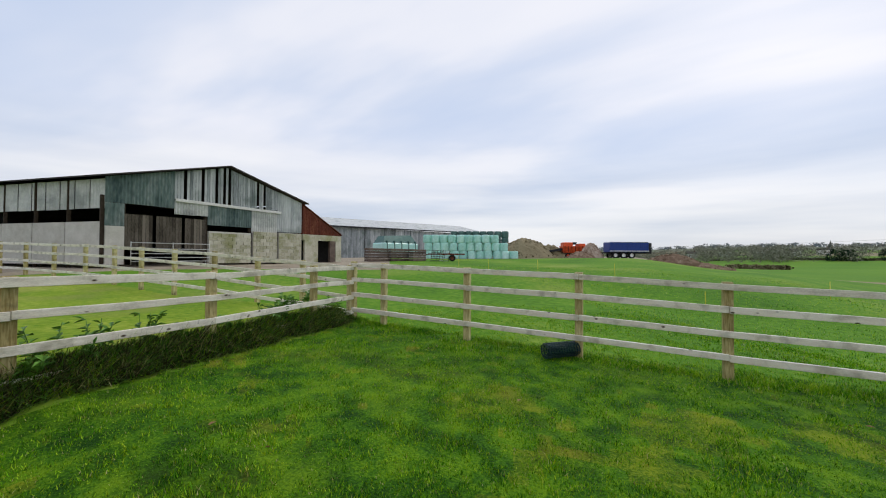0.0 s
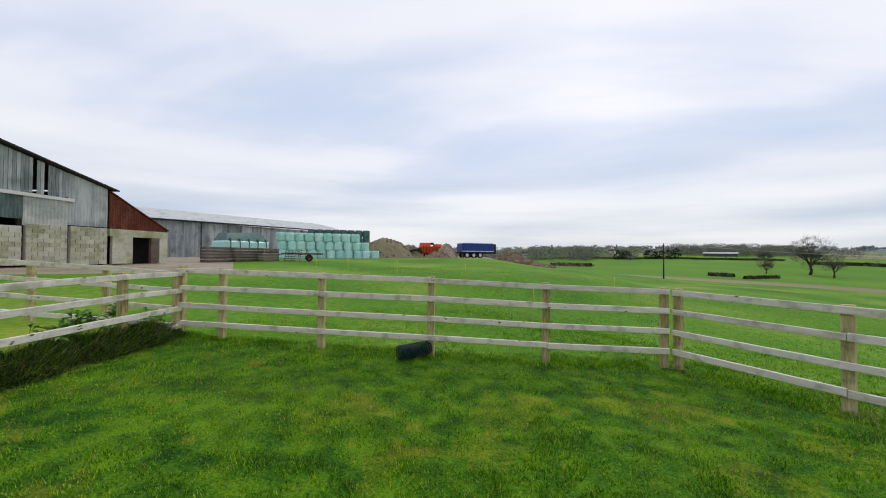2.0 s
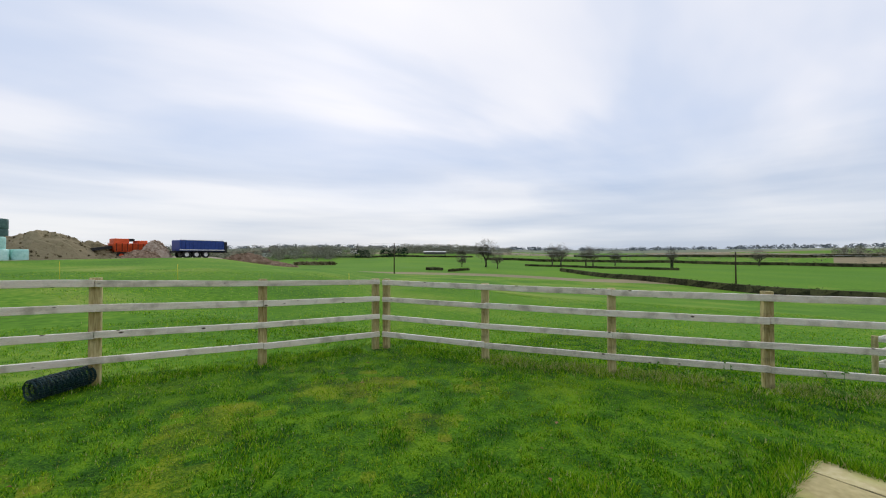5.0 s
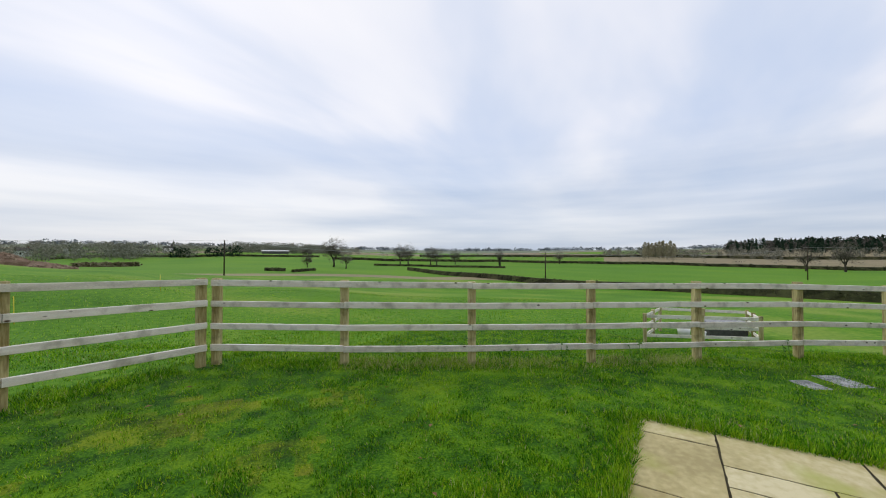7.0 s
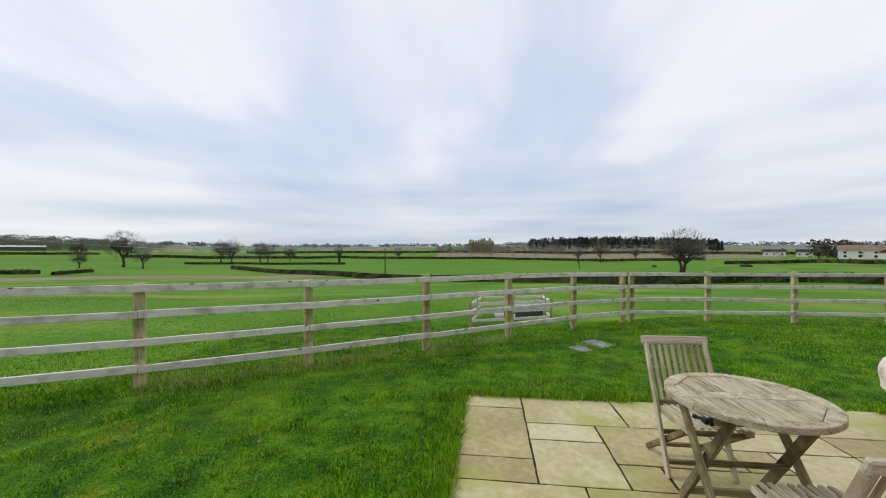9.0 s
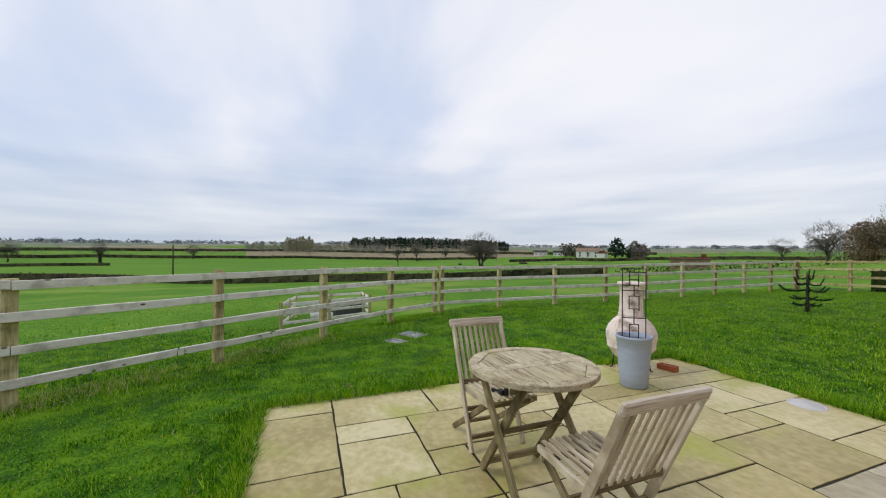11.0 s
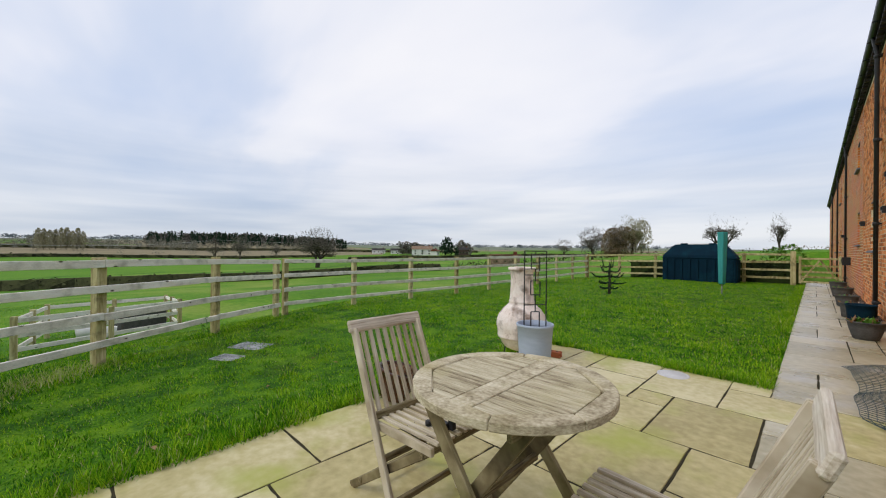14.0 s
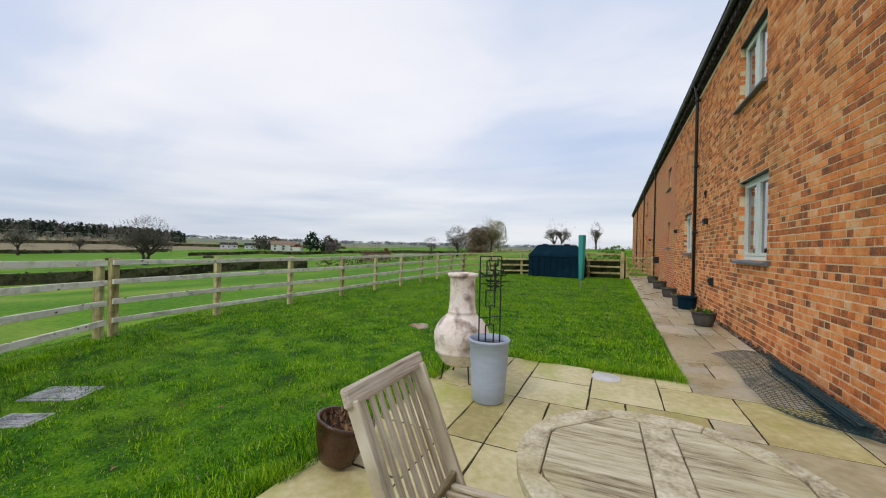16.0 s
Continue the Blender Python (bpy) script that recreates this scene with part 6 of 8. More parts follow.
def build_trailer():
    A, B = Vector((0.1, -61.5, 2.0)), Vector((-4.85, -63.6, 2.0))
    d, n, w = frame_on(A, B)
    rz = math.degrees(math.atan2(d.y, d.x))
    t = thing("tipper_trailer", (A.x, A.y, gz(A.x, A.y) - 0.05), "dark blue bulk tipper trailer with a white sheet rail", "trailer", rz=rz)
    Lw = w + 0.4
    bm = bmesh.new()
    box(bm, (Lw / 2, 0, 1.70), (Lw, 2.3, 1.45))
    part("body", bm, "truckblue", t, bevel=0.05)
    for k in range(12):
        for s in (-1, 1):
            bm = bmesh.new()
            box(bm, (0.25 + (Lw - 0.5) * k / 11, s * 1.17, 1.65), (0.09, 0.06, 1.3))
            part("rib", bm, "truckblue", t)
    bm = bmesh.new()
    box(bm, (Lw / 2, -1.17, 1.13), (Lw, 0.07, 0.12))
    box(bm, (Lw / 2, 1.17, 1.13), (Lw, 0.07, 0.12))
    part("stripe", bm, "white", t, "pale lower stripe")
    bm = bmesh.new()
    tube(bm, [(0.1, 1.1, 2.46), (Lw - 0.1, 1.1, 2.46)], 0.05, 8)
    tube(bm, [(0.1, -1.1, 2.46), (Lw - 0.1, -1.1, 2.46)], 0.05, 8)
    part("sheet_rail", bm, "white", t)
    bm = bmesh.new()
    box(bm, (Lw / 2 - 0.2, 0, 0.86), (Lw + 0.6, 0.9, 0.22))
    part("chassis", bm, "iron", t)
    for x in (1.3, 2.5, 3.7):
        for s in (-1, 1):
            wheel(t, (Lw - x - 1.2, s * 1.0, 0.5), 0.5, 0.32, (radians(90), 0, 0))
    bm = bmesh.new()
    box(bm, (Lw + 0.25, 0, 1.55), (0.35, 2.2, 1.6))
    part("tailgate", bm, "iron", t, "dark rear door")
    m = thing("red_farm_machine", (7.0, -62.6, gz(7.0, -62.6)), "orange-red hopper machine beside spoil heaps", "farm machine", rz=rz)
    bm = bmesh.new()
    lo = [bm.verts.new(v) for v in ((0.5, -0.6, 0.9), (3.6, -0.6, 0.9), (3.6, 0.6, 0.9), (0.5, 0.6, 0.9))]
    hi = [bm.verts.new(v) for v in ((0.2, -1.1, 2.0), (3.9, -1.1, 2.0), (3.9, 1.1, 2.0), (0.2, 1.1, 2.0))]
    bm.faces.new(lo[::-1])
    bm.faces.new(hi)
    for k in range(4):
        bm.faces.new((lo[k], lo[(k + 1) % 4], hi[(k + 1) % 4], hi[k]))
    part("hopper", bm, "red", m, bevel=0.04)
    bm = bmesh.new()
    box(bm, (1.1, 0, 2.2), (1.5, 1.7, 0.8))
    box(bm, (3.3, 0, 2.15), (1.0, 1.9, 0.5))
    part("engine_cover", bm, "red", m, bevel=0.06)
    bm = bmesh.new()
    for q in range(6):
        box(bm, (0.5 + 0.55 * q, 1.12, 1.5), (0.07, 0.06, 1.0))
        box(bm, (0.5 + 0.55 * q, -1.12, 1.5), (0.07, 0.06, 1.0))
    part("ribs", bm, "rust", m)
    bm = bmesh.new()
    box(bm, (2.2, 0, 2.45), (0.6, 1.2, 0.35))
    part("grille", bm, "iron", m)
    bm = bmesh.new()
    beam(bm, (-1.6, 0, 1.2), (0.8, 0, 1.6), 0.7, 0.35)
    part("conveyor", bm, "iron", m)
    for x in (1.0, 3.2):
        for s in (-1, 1):
            wheel(m, (x, s * 0.9, 0.45), 0.45, 0.3, (radians(90), 0, 0), "red")


build_trailer()


def heap(name, at, sx, sy, h, mat, label, seed, rz=0.0, rough=0.35):
    bm = bmesh.new()
    n, m = 40, 14
    rng = random.Random(seed)
    rings = []
    for i in range(m + 1):
        k = i / m
        ring = []
        for j in range(n):
            a = 2 * math.pi * j / n
            r = k
            zz = h * (math.cos(k * math.pi / 2) ** 1.1)
            v = Vector((sx * r * math.cos(a), sy * r * math.sin(a), zz))
            q = noise.noise(Vector((v.x * 0.8 + seed, v.y * 0.8, 1.0))) + 0.5 * noise.noise(Vector((v.x * 2.3, v.y * 2.3 + seed, 2.0)))
            v.z += rough * q * (1 - k * k)
            if i == m:
                v.z = -0.4
            ring.append(bm.verts.new(v))
            if i == 0:
                break
        rings.append(ring)
    for j in range(n):
        bm.faces.new((rings[0][0], rings[1][j], rings[1][(j + 1) % n]))
    for a, b in zip(rings[1:], rings[2:]):
        for j in range(n):
            bm.faces.new((a[j], b[j], b[(j + 1) % n], a[(j + 1) % n]))
    for _ in range(260):
        a, r = rng.uniform(0, 6.28), math.sqrt(rng.random()) * 0.95
        z = h * (math.cos(r * math.pi / 2) ** 1.1)
        s = rng.uniform(0.06, 0.26)
        box(bm, (sx * r * math.cos(a), sy * r * math.sin(a), z), (s, s * 0.8, s * 0.6), pose(0, 0, 0, rng.uniform(0, 180), rng.uniform(0, 180), 0).to_3x3())
    o = part(name, bm, mat)
    o.matrix_basis = pose(at[0], at[1], at[2], 0, 0, rz)
    return tagged(o, label, "heap", kind="stuff")


heap("brushwood_heap", (8.6, -63.6, gz(8.6, -63.6)), 4.6, 2.6, 2.0, "brush", "low tail of the brushwood heap", 23, rough=0.7)
heap("brushwood_heap", (12.6, -63.0, gz(12.6, -63.0)), 6.2, 3.4, 3.4, "brush", "brown heap of brushwood and soil beside the bales", 3, rough=0.9)
heap("soil_heap", (7.2, -64.5, gz(7.2, -64.5)), 3.5, 2.6, 1.4, "soil", "low brown soil heap at the field edge", 5)
heap("rubble_heap", (2.3, -62.0, gz(2.3, -62)), 2.0, 1.5, 2.3, "rubble", "pale rubble heap beside the trailer", 7)
heap("soil_heap", (3.6, -60.0, gz(3.6, -60)), 2.2, 1.8, 1.0, "soil", "small brown soil heap near the red machine", 8)
heap("soil_heap", (-12.2, -61.5, gz(-12.2, -61.5)), 3.8, 2.2, 0.7, "soil", "long low brown soil heap further along the field edge", 19)
heap("soil_heap", (-8.4, -62.0, gz(-8.4, -62)), 4.2, 2.2, 1.35, "soil", "low brown soil heap behind the trailer", 9)


def yard_clutter():
    # timber and scrap between the lean-to and the bales
    for k, (x, y) in enumerate(((19.0, -28.5), (18.4, -31.0), (17.6, -33.5))):
        p = thing("timber_stack", (x, y, gz(x, y)), "old reddish-brown timber stack against the yard wall", "timber", "timber stacks in the yard", rz=80 + 6 * k)
        for r in range(5):
            bm = bmesh.new()
            box(bm, (0, 0, 0.12 + r * 0.24), (3.0, 0.5, 0.2))
            part("plank", bm, "reddishwood", p, bevel=0.01)
    p = thing("blue_trailer", (20.5, -34.0, gz(20.5, -34)), "green and blue tarpaulined load behind the timber stacks", "load", rz=70)
    bm = bmesh.new()
    box(bm, (0, 0, 1.3), (4.6, 2.0, 1.0))
    part("bed", bm, "bale", p, bevel=0.1)
    for q in range(5):
        bm = bmesh.new()
        box(bm, (-1.9 + 0.95 * q, 0, 1.45), (0.10, 2.06, 1.1))
        part("strap", bm, "bale_dark", p, "dark green side post")
    bm = bmesh.new()
    lo = [(-2.2, -0.9, 1.8), (2.2, -0.9, 1.8), (2.2, 0.9, 1.8), (-2.2, 0.9, 1.8)]
    hi = [(-1.6, -0.5, 2.7), (1.9, -0.5, 2.5), (1.9, 0.5, 2.5), (-1.6, 0.5, 2.7)]
    a, b = [bm.verts.new(v) for v in lo], [bm.verts.new(v) for v in hi]
    bm.faces.new(b)
    for k in range(4):
        bm.faces.new((a[k], a[(k + 1) % 4], b[(k + 1) % 4], b[k]))
    part("tarpaulin", bm, "bale_dark", p, "dark green tarpaulin")
    for k in range(2):
        x, y = 16.2 - 0.5 * k, -35.0 - 0.7 * k
        c = thing("scrap_hurdle", (x, y, gz(x, y)), "grey metal hurdle leaning in the yard", "hurdle", "hurdles in the yard", rz=60 + 12 * k)
        for q in range(6):
            bm = bmesh.new()
            box(bm, (0, 0.04 * q, 0.12 + 0.2 * q), (1.5, 0.03, 0.05))
            part("bar", bm, "panel" if k % 2 else "greypot", c)
        for q in (-0.72, 0.0, 0.72):
            bm = bmesh.new()
            beam(bm, (q, 0.0, 0), (q, 0.23, 1.2), 0.04, 0.03)
            part("upright", bm, "greypot", c)
    r = thing("rusty_flat_trailer", (17.2, -35.4, gz(17.2, -35.4)), "low rusty red flatbed trailer in front of the bales", "trailer", rz=-158)
    bm = bmesh.new()
    box(bm, (1.8, 0, 0.75), (3.8, 1.5, 0.14))
    part("deck", bm, "rust", r)
    for s in (-1, 1):
        wheel(r, (2.4, s * 0.7, 0.35), 0.35, 0.2, (radians(90), 0, 0), "rust")
    bm = bmesh.new()
    beam(bm, (-1.0, 0, 0.55), (0, 0, 0.75), 0.08, 0.1)
    part("drawbar", bm, "rust", r)


yard_clutter()

# ---- trees, hedges, woods ----


def bare_tree(name, at, height, spread, label, seed, levels=5, twig="twig", twin=False, ivy=False, kids=3, droop=0.0, twig_n=7, bark="bark", group="", fill=0.55):
    """A leafless tree: a tapered trunk with forking limbs, and a crown of twigs."""
    rng = random.Random(seed)
    t = thing(name, at, label, "tree", group)
    low, high = bmesh.new(), bmesh.new()
    tips = []

    def grow(p, d, length, r, level):
        mid = p + d * length * 0.5 + Vector((rng.uniform(-1, 1), rng.uniform(-1, 1), rng.uniform(-0.4, 0.6))) * length * 0.09
        q = p + d * length + Vector((0, 0, -droop * length * level * 0.1))
        tube(low if level < 2 else high, [p, mid, q], [r, r * 0.82, r * 0.62], 7 if level < 2 else 4 if level < 3 else 3, cap=level == 0)
        if level >= levels - 1:
            tips.append((q, (q - mid).normalized(), length))
            return
        if level >= levels - 3:
            tips.append((mid, d, length * 0.8))
        k = kids + (1 if level == 0 else 0)
        turn = rng.uniform(0, 6.28)
        side = d.cross(Vector((0.3, 0.2, 0.9))).normalized()
        for i in range(k):
            a = turn + 2 * math.pi * i / k + rng.uniform(-0.4, 0.4)
            s = Matrix.Rotation(a, 3, d) @ side
            w = rng.uniform(0.45, 0.95) * spread
            nd = (d + s * w + Vector((0, 0, 0.20))).normalized()
            start = p.lerp(q, rng.uniform(0.72, 1.0)) if i else q
            grow(start, nd, length * rng.uniform(0.58, 0.76), r * rng.uniform(0.5, 0.64), level + 1)

    base = height * 0.27
    starts = [(-0.14, -0.28), (0.14, 0.3)] if twin else [(0, 0.04)]
    for off, lean in starts:
        grow(Vector((off * height * 0.25, 0, -0.2)), Vector((lean, 0.05, 1)).normalized(), base, height * 0.038, 0)
    part("trunk", low, bark, t)
    part("limbs", high, bark, t)
    tris = []
    for q, d, length in tips:
        for _ in range(twig_n):
            v = (d * 0.8 + Vector((rng.uniform(-1, 1), rng.uniform(-1, 1), rng.uniform(-0.7, 0.8)))).normalized() * length * rng.uniform(0.5, 1.25)
            s = v.cross(Vector((rng.uniform(-1, 1), rng.uniform(-1, 1), rng.uniform(-1, 1)))).normalized() * height * 0.0035
            tris.append((q - s, q + s, q + v))
            m = q + v * 0.5
            v2 = (v.normalized() + Vector((rng.uniform(-1, 1), rng.uniform(-1, 1), rng.uniform(-1, 1)))).normalized() * length * 0.45
            tris.append((m - s * 0.8, m + s * 0.8, m + v2))
    root = Vector((0, 0, height * 0.30))
    for _ in range(int((150 * twig_n + 900) * fill)):
        u = Vector((rng.gauss(0, 1), rng.gauss(0, 1), rng.gauss(0, 1))).normalized() * rng.uniform(0.35, 1.0) ** 0.5
        lump = 1 + 0.55 * noise.noise(u * 2.0 + Vector((seed, 0, 0)))
        c = Vector((u.x * 0.44 * height * min(spread, 1.1) * lump, u.y * 0.44 * height * min(spread, 1.1) * lump, height * (0.60 + 0.37 * u.z * lump)))
        v = ((c - root).normalized() + Vector((rng.uniform(-1, 1), rng.uniform(-1, 1), rng.uniform(-1, 1))) * 0.7).normalized() * height * rng.uniform(0.05, 0.12)
        s = v.cross(Vector((rng.uniform(-1, 1), rng.uniform(-1, 1), rng.uniform(-1, 1)))).normalized() * height * 0.0032
        tris.append((c - s, c + s, c + v))
    from_tris("crown", tris, twig, parent=t)
    if ivy:
        blobs = []
        for _ in range(700):
            a, z = rng.uniform(0, 6.28), rng.uniform(0.2, height * 0.42)
            r = height * 0.06 * rng.uniform(0.4, 1)
            c = Vector((r * math.cos(a), r * math.sin(a), z))
            blobs.append([c + Vector((rng.uniform(-1, 1), rng.uniform(-1, 1), rng.uniform(-1, 1))) * height * 0.025 for _ in range(3)])
        from_tris("ivy", blobs, "conifer", parent=t)
    return t


def spot(x, y, sink=0.0):
    return (x, y, ground_height(x, y) - sink)


def scaled_copy(ob, x, y, rz, k):
    c = copy_thing(ob, pose(x, y, ground_height(x, y) - 0.1, 0, 0, rz))
    c.scale = (k, k, k)
    return c


bare_tree("oak_tree", spot(-102.0, 48.5), 11.6, 1.1, "large wide twin-stemmed bare oak in the valley field", 5, levels=6, twin=True, twig_n=12)
OAK = bare_tree("oak_tree", spot(-105.4, -116.7), 12.0, 0.95, "rounded bare oak standing in the valley pasture", 8, levels=6, twig_n=11, group="bare field trees")
OAK2 = bare_tree("ash_tree", spot(-159.1, -124.6), 11.0, 0.8, "bare spreading tree beside a far hedgerow", 11, levels=5, twig_n=10, group="bare field trees")
OAK3 = bare_tree("oak_tree", spot(-187.2, -78.7), 9.5, 0.6, "slim bare tree with an ivy-clad trunk", 14, levels=5, ivy=True, twig_n=7)
for ob, x, y, rz, k in ((OAK, -89.9, -113.3, 80, 0.42), (OAK2, -100.9, -104.9, 30, 0.62), (OAK2, -157.3, -117.9, 130, 1.05), (OAK2, -176.1, -116.0, 200, 0.95), (OAK, -173.7, -110.3, 260, 0.85), (OAK, -187.6, -106.7, 10, 0.72),
                        (OAK, -265.7, 98.2, 70, 0.8), (OAK2, -222.4, 63.1, 170, 1.2), (OAK2, -228, 52, 20, 1.0), (OAK, -150, -190, 50, 0.8), (OAK2, -240, -60, 90, 0.8)):
    scaled_copy(ob, x, y, rz, k)
bare_tree("ash_tree", spot(-18.0, 111.0), 9.5, 1.0, "bare open-crowned tree on the bank behind the tank", 21, levels=6, twig_n=3, twin=True, fill=0.1)
bare_tree("slim_tree", spot(-8.5, 124.0), 9.5, 0.45, "slim bare tree on the skyline bank", 23, levels=5, twig_n=6, fill=0.2)
bare_tree("ash_tree", spot(-70.0, 132.5), 7.5, 0.95, "small bare tree beyond the far fence", 25, levels=5, twig_n=7)
bare_tree("ash_tree", spot(-39.3, 86.5), 7.8, 0.9, "bushy bare tree behind the far fence corner", 27, levels=5, twig_n=12)
bare_tree("willow_shrub", spot(-32.0, 82.0), 6.4, 1.0, "dense brown bare shrub behind the far fence corner", 29, levels=5, twig_n=22, kids=4)
bare_tree("willow_shrub", spot(-29.6, 84.0), 8.0, 0.8, "pale wispy bare willow behind the far fence corner", 30, levels=5, twig_n=14, kids=4, twig="twig_pale")


def crowd(name, label, material, trees, seed, tri=46, conifer=False, size=(7, 12), kind="stuff", wide=0.42, leaf=0.14, low=0.12, tall=1.0):
    """Far trees, each a trunk and a ragged crown of leaf or twig clumps."""
    rng = np.random.default_rng(seed)
    out, mats = [], []
    for x, y in trees:
        h = rng.uniform(*size)
        z0 = ground_height(x, y) - 0.3
        con = conifer and rng.random() < 0.75
        w = h * (0.20 if con else wide) * rng.uniform(0.8, 1.2)
        u = rng.random(tri)
        ang = rng.uniform(0, 2 * math.pi, tri)
        if con:
            zz = z0 + h * (0.12 + 0.88 * u)
            rr = w * (1.02 - u) * rng.uniform(0.4, 1.1, tri)
        else:
            zz = z0 + h * (low + (0.97 - low) * u)
            rr = w * np.sqrt(np.clip(1 - (2 * u - 0.9) ** 2 * 0.8, 0.05, 1)) * np.sqrt(rng.random(tri))
        c = np.stack([x + rr * np.cos(ang), y + rr * np.sin(ang), zz], 1)
        s = h * (0.10 if con else leaf)
        out.append(c[:, None, :] + rng.uniform(-1, 1, (tri, 3, 3)) * s * np.array([1, 1, tall]))
        mats.append(np.full(tri, 0 if con or not conifer else 1))
        out.append(np.array([[[x - 0.2, y, z0], [x + 0.2, y, z0], [x, y, z0 + h * 0.4]], [[x, y - 0.2, z0], [x, y + 0.2, z0], [x, y, z0 + h * 0.4]]]))
        mats.append(np.full(2, 1 if conifer else 0))
    ob = from_tris(name, np.concatenate(out), material, np.concatenate(mats))
    return tagged(ob, label, "trees", kind=kind)


def polar(yaw, r):
    return -r * math.sin(radians(yaw)), r * math.cos(radians(yaw))


def scatter_polar(n, y0, y1, r0, r1, seed):
    g = random.Random(seed)
    return [polar(g.uniform(y0, y1), g.uniform(r0, r1)) for _ in range(n)]


crowd("hillside_wood", "dark mixed conifer wood on the valley hillside", ["conifer", "woods"], scatter_polar(560, 60, 84, 540, 780, 1) + scatter_polar(300, 63, 80, 600, 760, 41), 1, conifer=True, tri=80, size=(5, 15))
crowd("hillside_wood", "brown scrubby edge of the hillside wood", ["woods_mid"], scatter_polar(190, 79, 98, 400, 600, 2) + scatter_polar(60, 62, 84, 470, 530, 21), 2, size=(5, 9), tri=90, leaf=0.09)
crowd("poplar_row", "pale bare poplars in a tight clump", ["twig_pale"], [polar(89.5 + 0.42 * k, 385 + 4 * (k % 2)) for k in range(9)], 3, tri=900, size=(14, 17), wide=0.15, leaf=0.024, tall=2.6)
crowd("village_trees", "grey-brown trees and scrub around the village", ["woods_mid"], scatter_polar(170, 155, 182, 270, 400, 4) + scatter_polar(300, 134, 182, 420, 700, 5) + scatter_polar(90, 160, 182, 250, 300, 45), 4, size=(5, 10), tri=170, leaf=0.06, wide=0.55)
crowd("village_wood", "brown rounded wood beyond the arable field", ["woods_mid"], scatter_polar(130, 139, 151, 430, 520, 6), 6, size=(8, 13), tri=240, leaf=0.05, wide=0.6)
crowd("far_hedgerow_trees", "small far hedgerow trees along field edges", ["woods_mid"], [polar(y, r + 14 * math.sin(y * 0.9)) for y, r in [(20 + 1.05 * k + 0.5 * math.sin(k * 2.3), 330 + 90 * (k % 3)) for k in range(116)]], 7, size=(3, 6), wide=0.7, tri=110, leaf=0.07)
crowd("far_ridge_trees", "trees on the far ridges, coloured blue-grey for distance haze", ["woods_far"], scatter_polar(800, 8, 182, 1100, 2100, 8), 8, size=(7, 12), tri=34, wide=1.3, leaf=0.3)
crowd("farm_garden_trees", "brown rounded trees around the white farmhouse", ["woods"], [(-238 + 5 * math.sin(k * 2.1), 186 + 2.5 * k) for k in range(9)] + [(-176 - 3 * k, 190 + 5 * k) for k in range(6)], 9, size=(8, 11), tri=90)
crowd("garden_conifer", "tall dark spreading conifer beside the farmhouse", ["conifer"], [(-181, 181.5)], 10, conifer=False, tri=200, size=(12, 12.5))
crowd("garden_bush", "dark evergreen bushes beside the farmhouse", ["conifer"], [(-171, 180.5), (-169, 182), (-205, 180), (-173, 184)], 11, tri=160, size=(5, 6))
crowd("scrub_clump", "dense bare brown scrub behind the far fence corner", ["twig_brown"], [(-32.6, 81.0), (-31.2, 81.5), (-33.6, 82.5), (-30.6, 82.5)], 31, tri=2200, size=(5.6, 6.8), wide=0.40, leaf=0.028, low=0.02)
crowd("scrub_clump", "pale wispy bare willow scrub behind the fence corner", ["twig_pale"], [(-29.8, 84.5), (-28.2, 85.5)], 32, tri=900, size=(6.5, 8), wide=0.34, leaf=0.022, tall=2.5)
crowd("scrub_clump", "grey bare trees behind the far fence corner", ["twig"], [(-39.5, 87), (-37.5, 87.5)], 33, tri=1000, size=(5, 7), wide=0.45, leaf=0.025)
crowd("green_shrub", "green leafy shrub behind the oil tank", ["leaf"], [(-3.4, 24.4), (-2.9, 24.9)], 12, tri=360, size=(1.7, 2.1), wide=0.5, leaf=0.06)
crowd("dark_field_bushes", "dark evergreen bushes in the arable field", ["conifer"], [polar(150.5 + 0.8 * k, 292) for k in range(5)] + [polar(156.0 + 0.7 * k, 285) for k in range(3)], 13, tri=120, size=(6, 8))


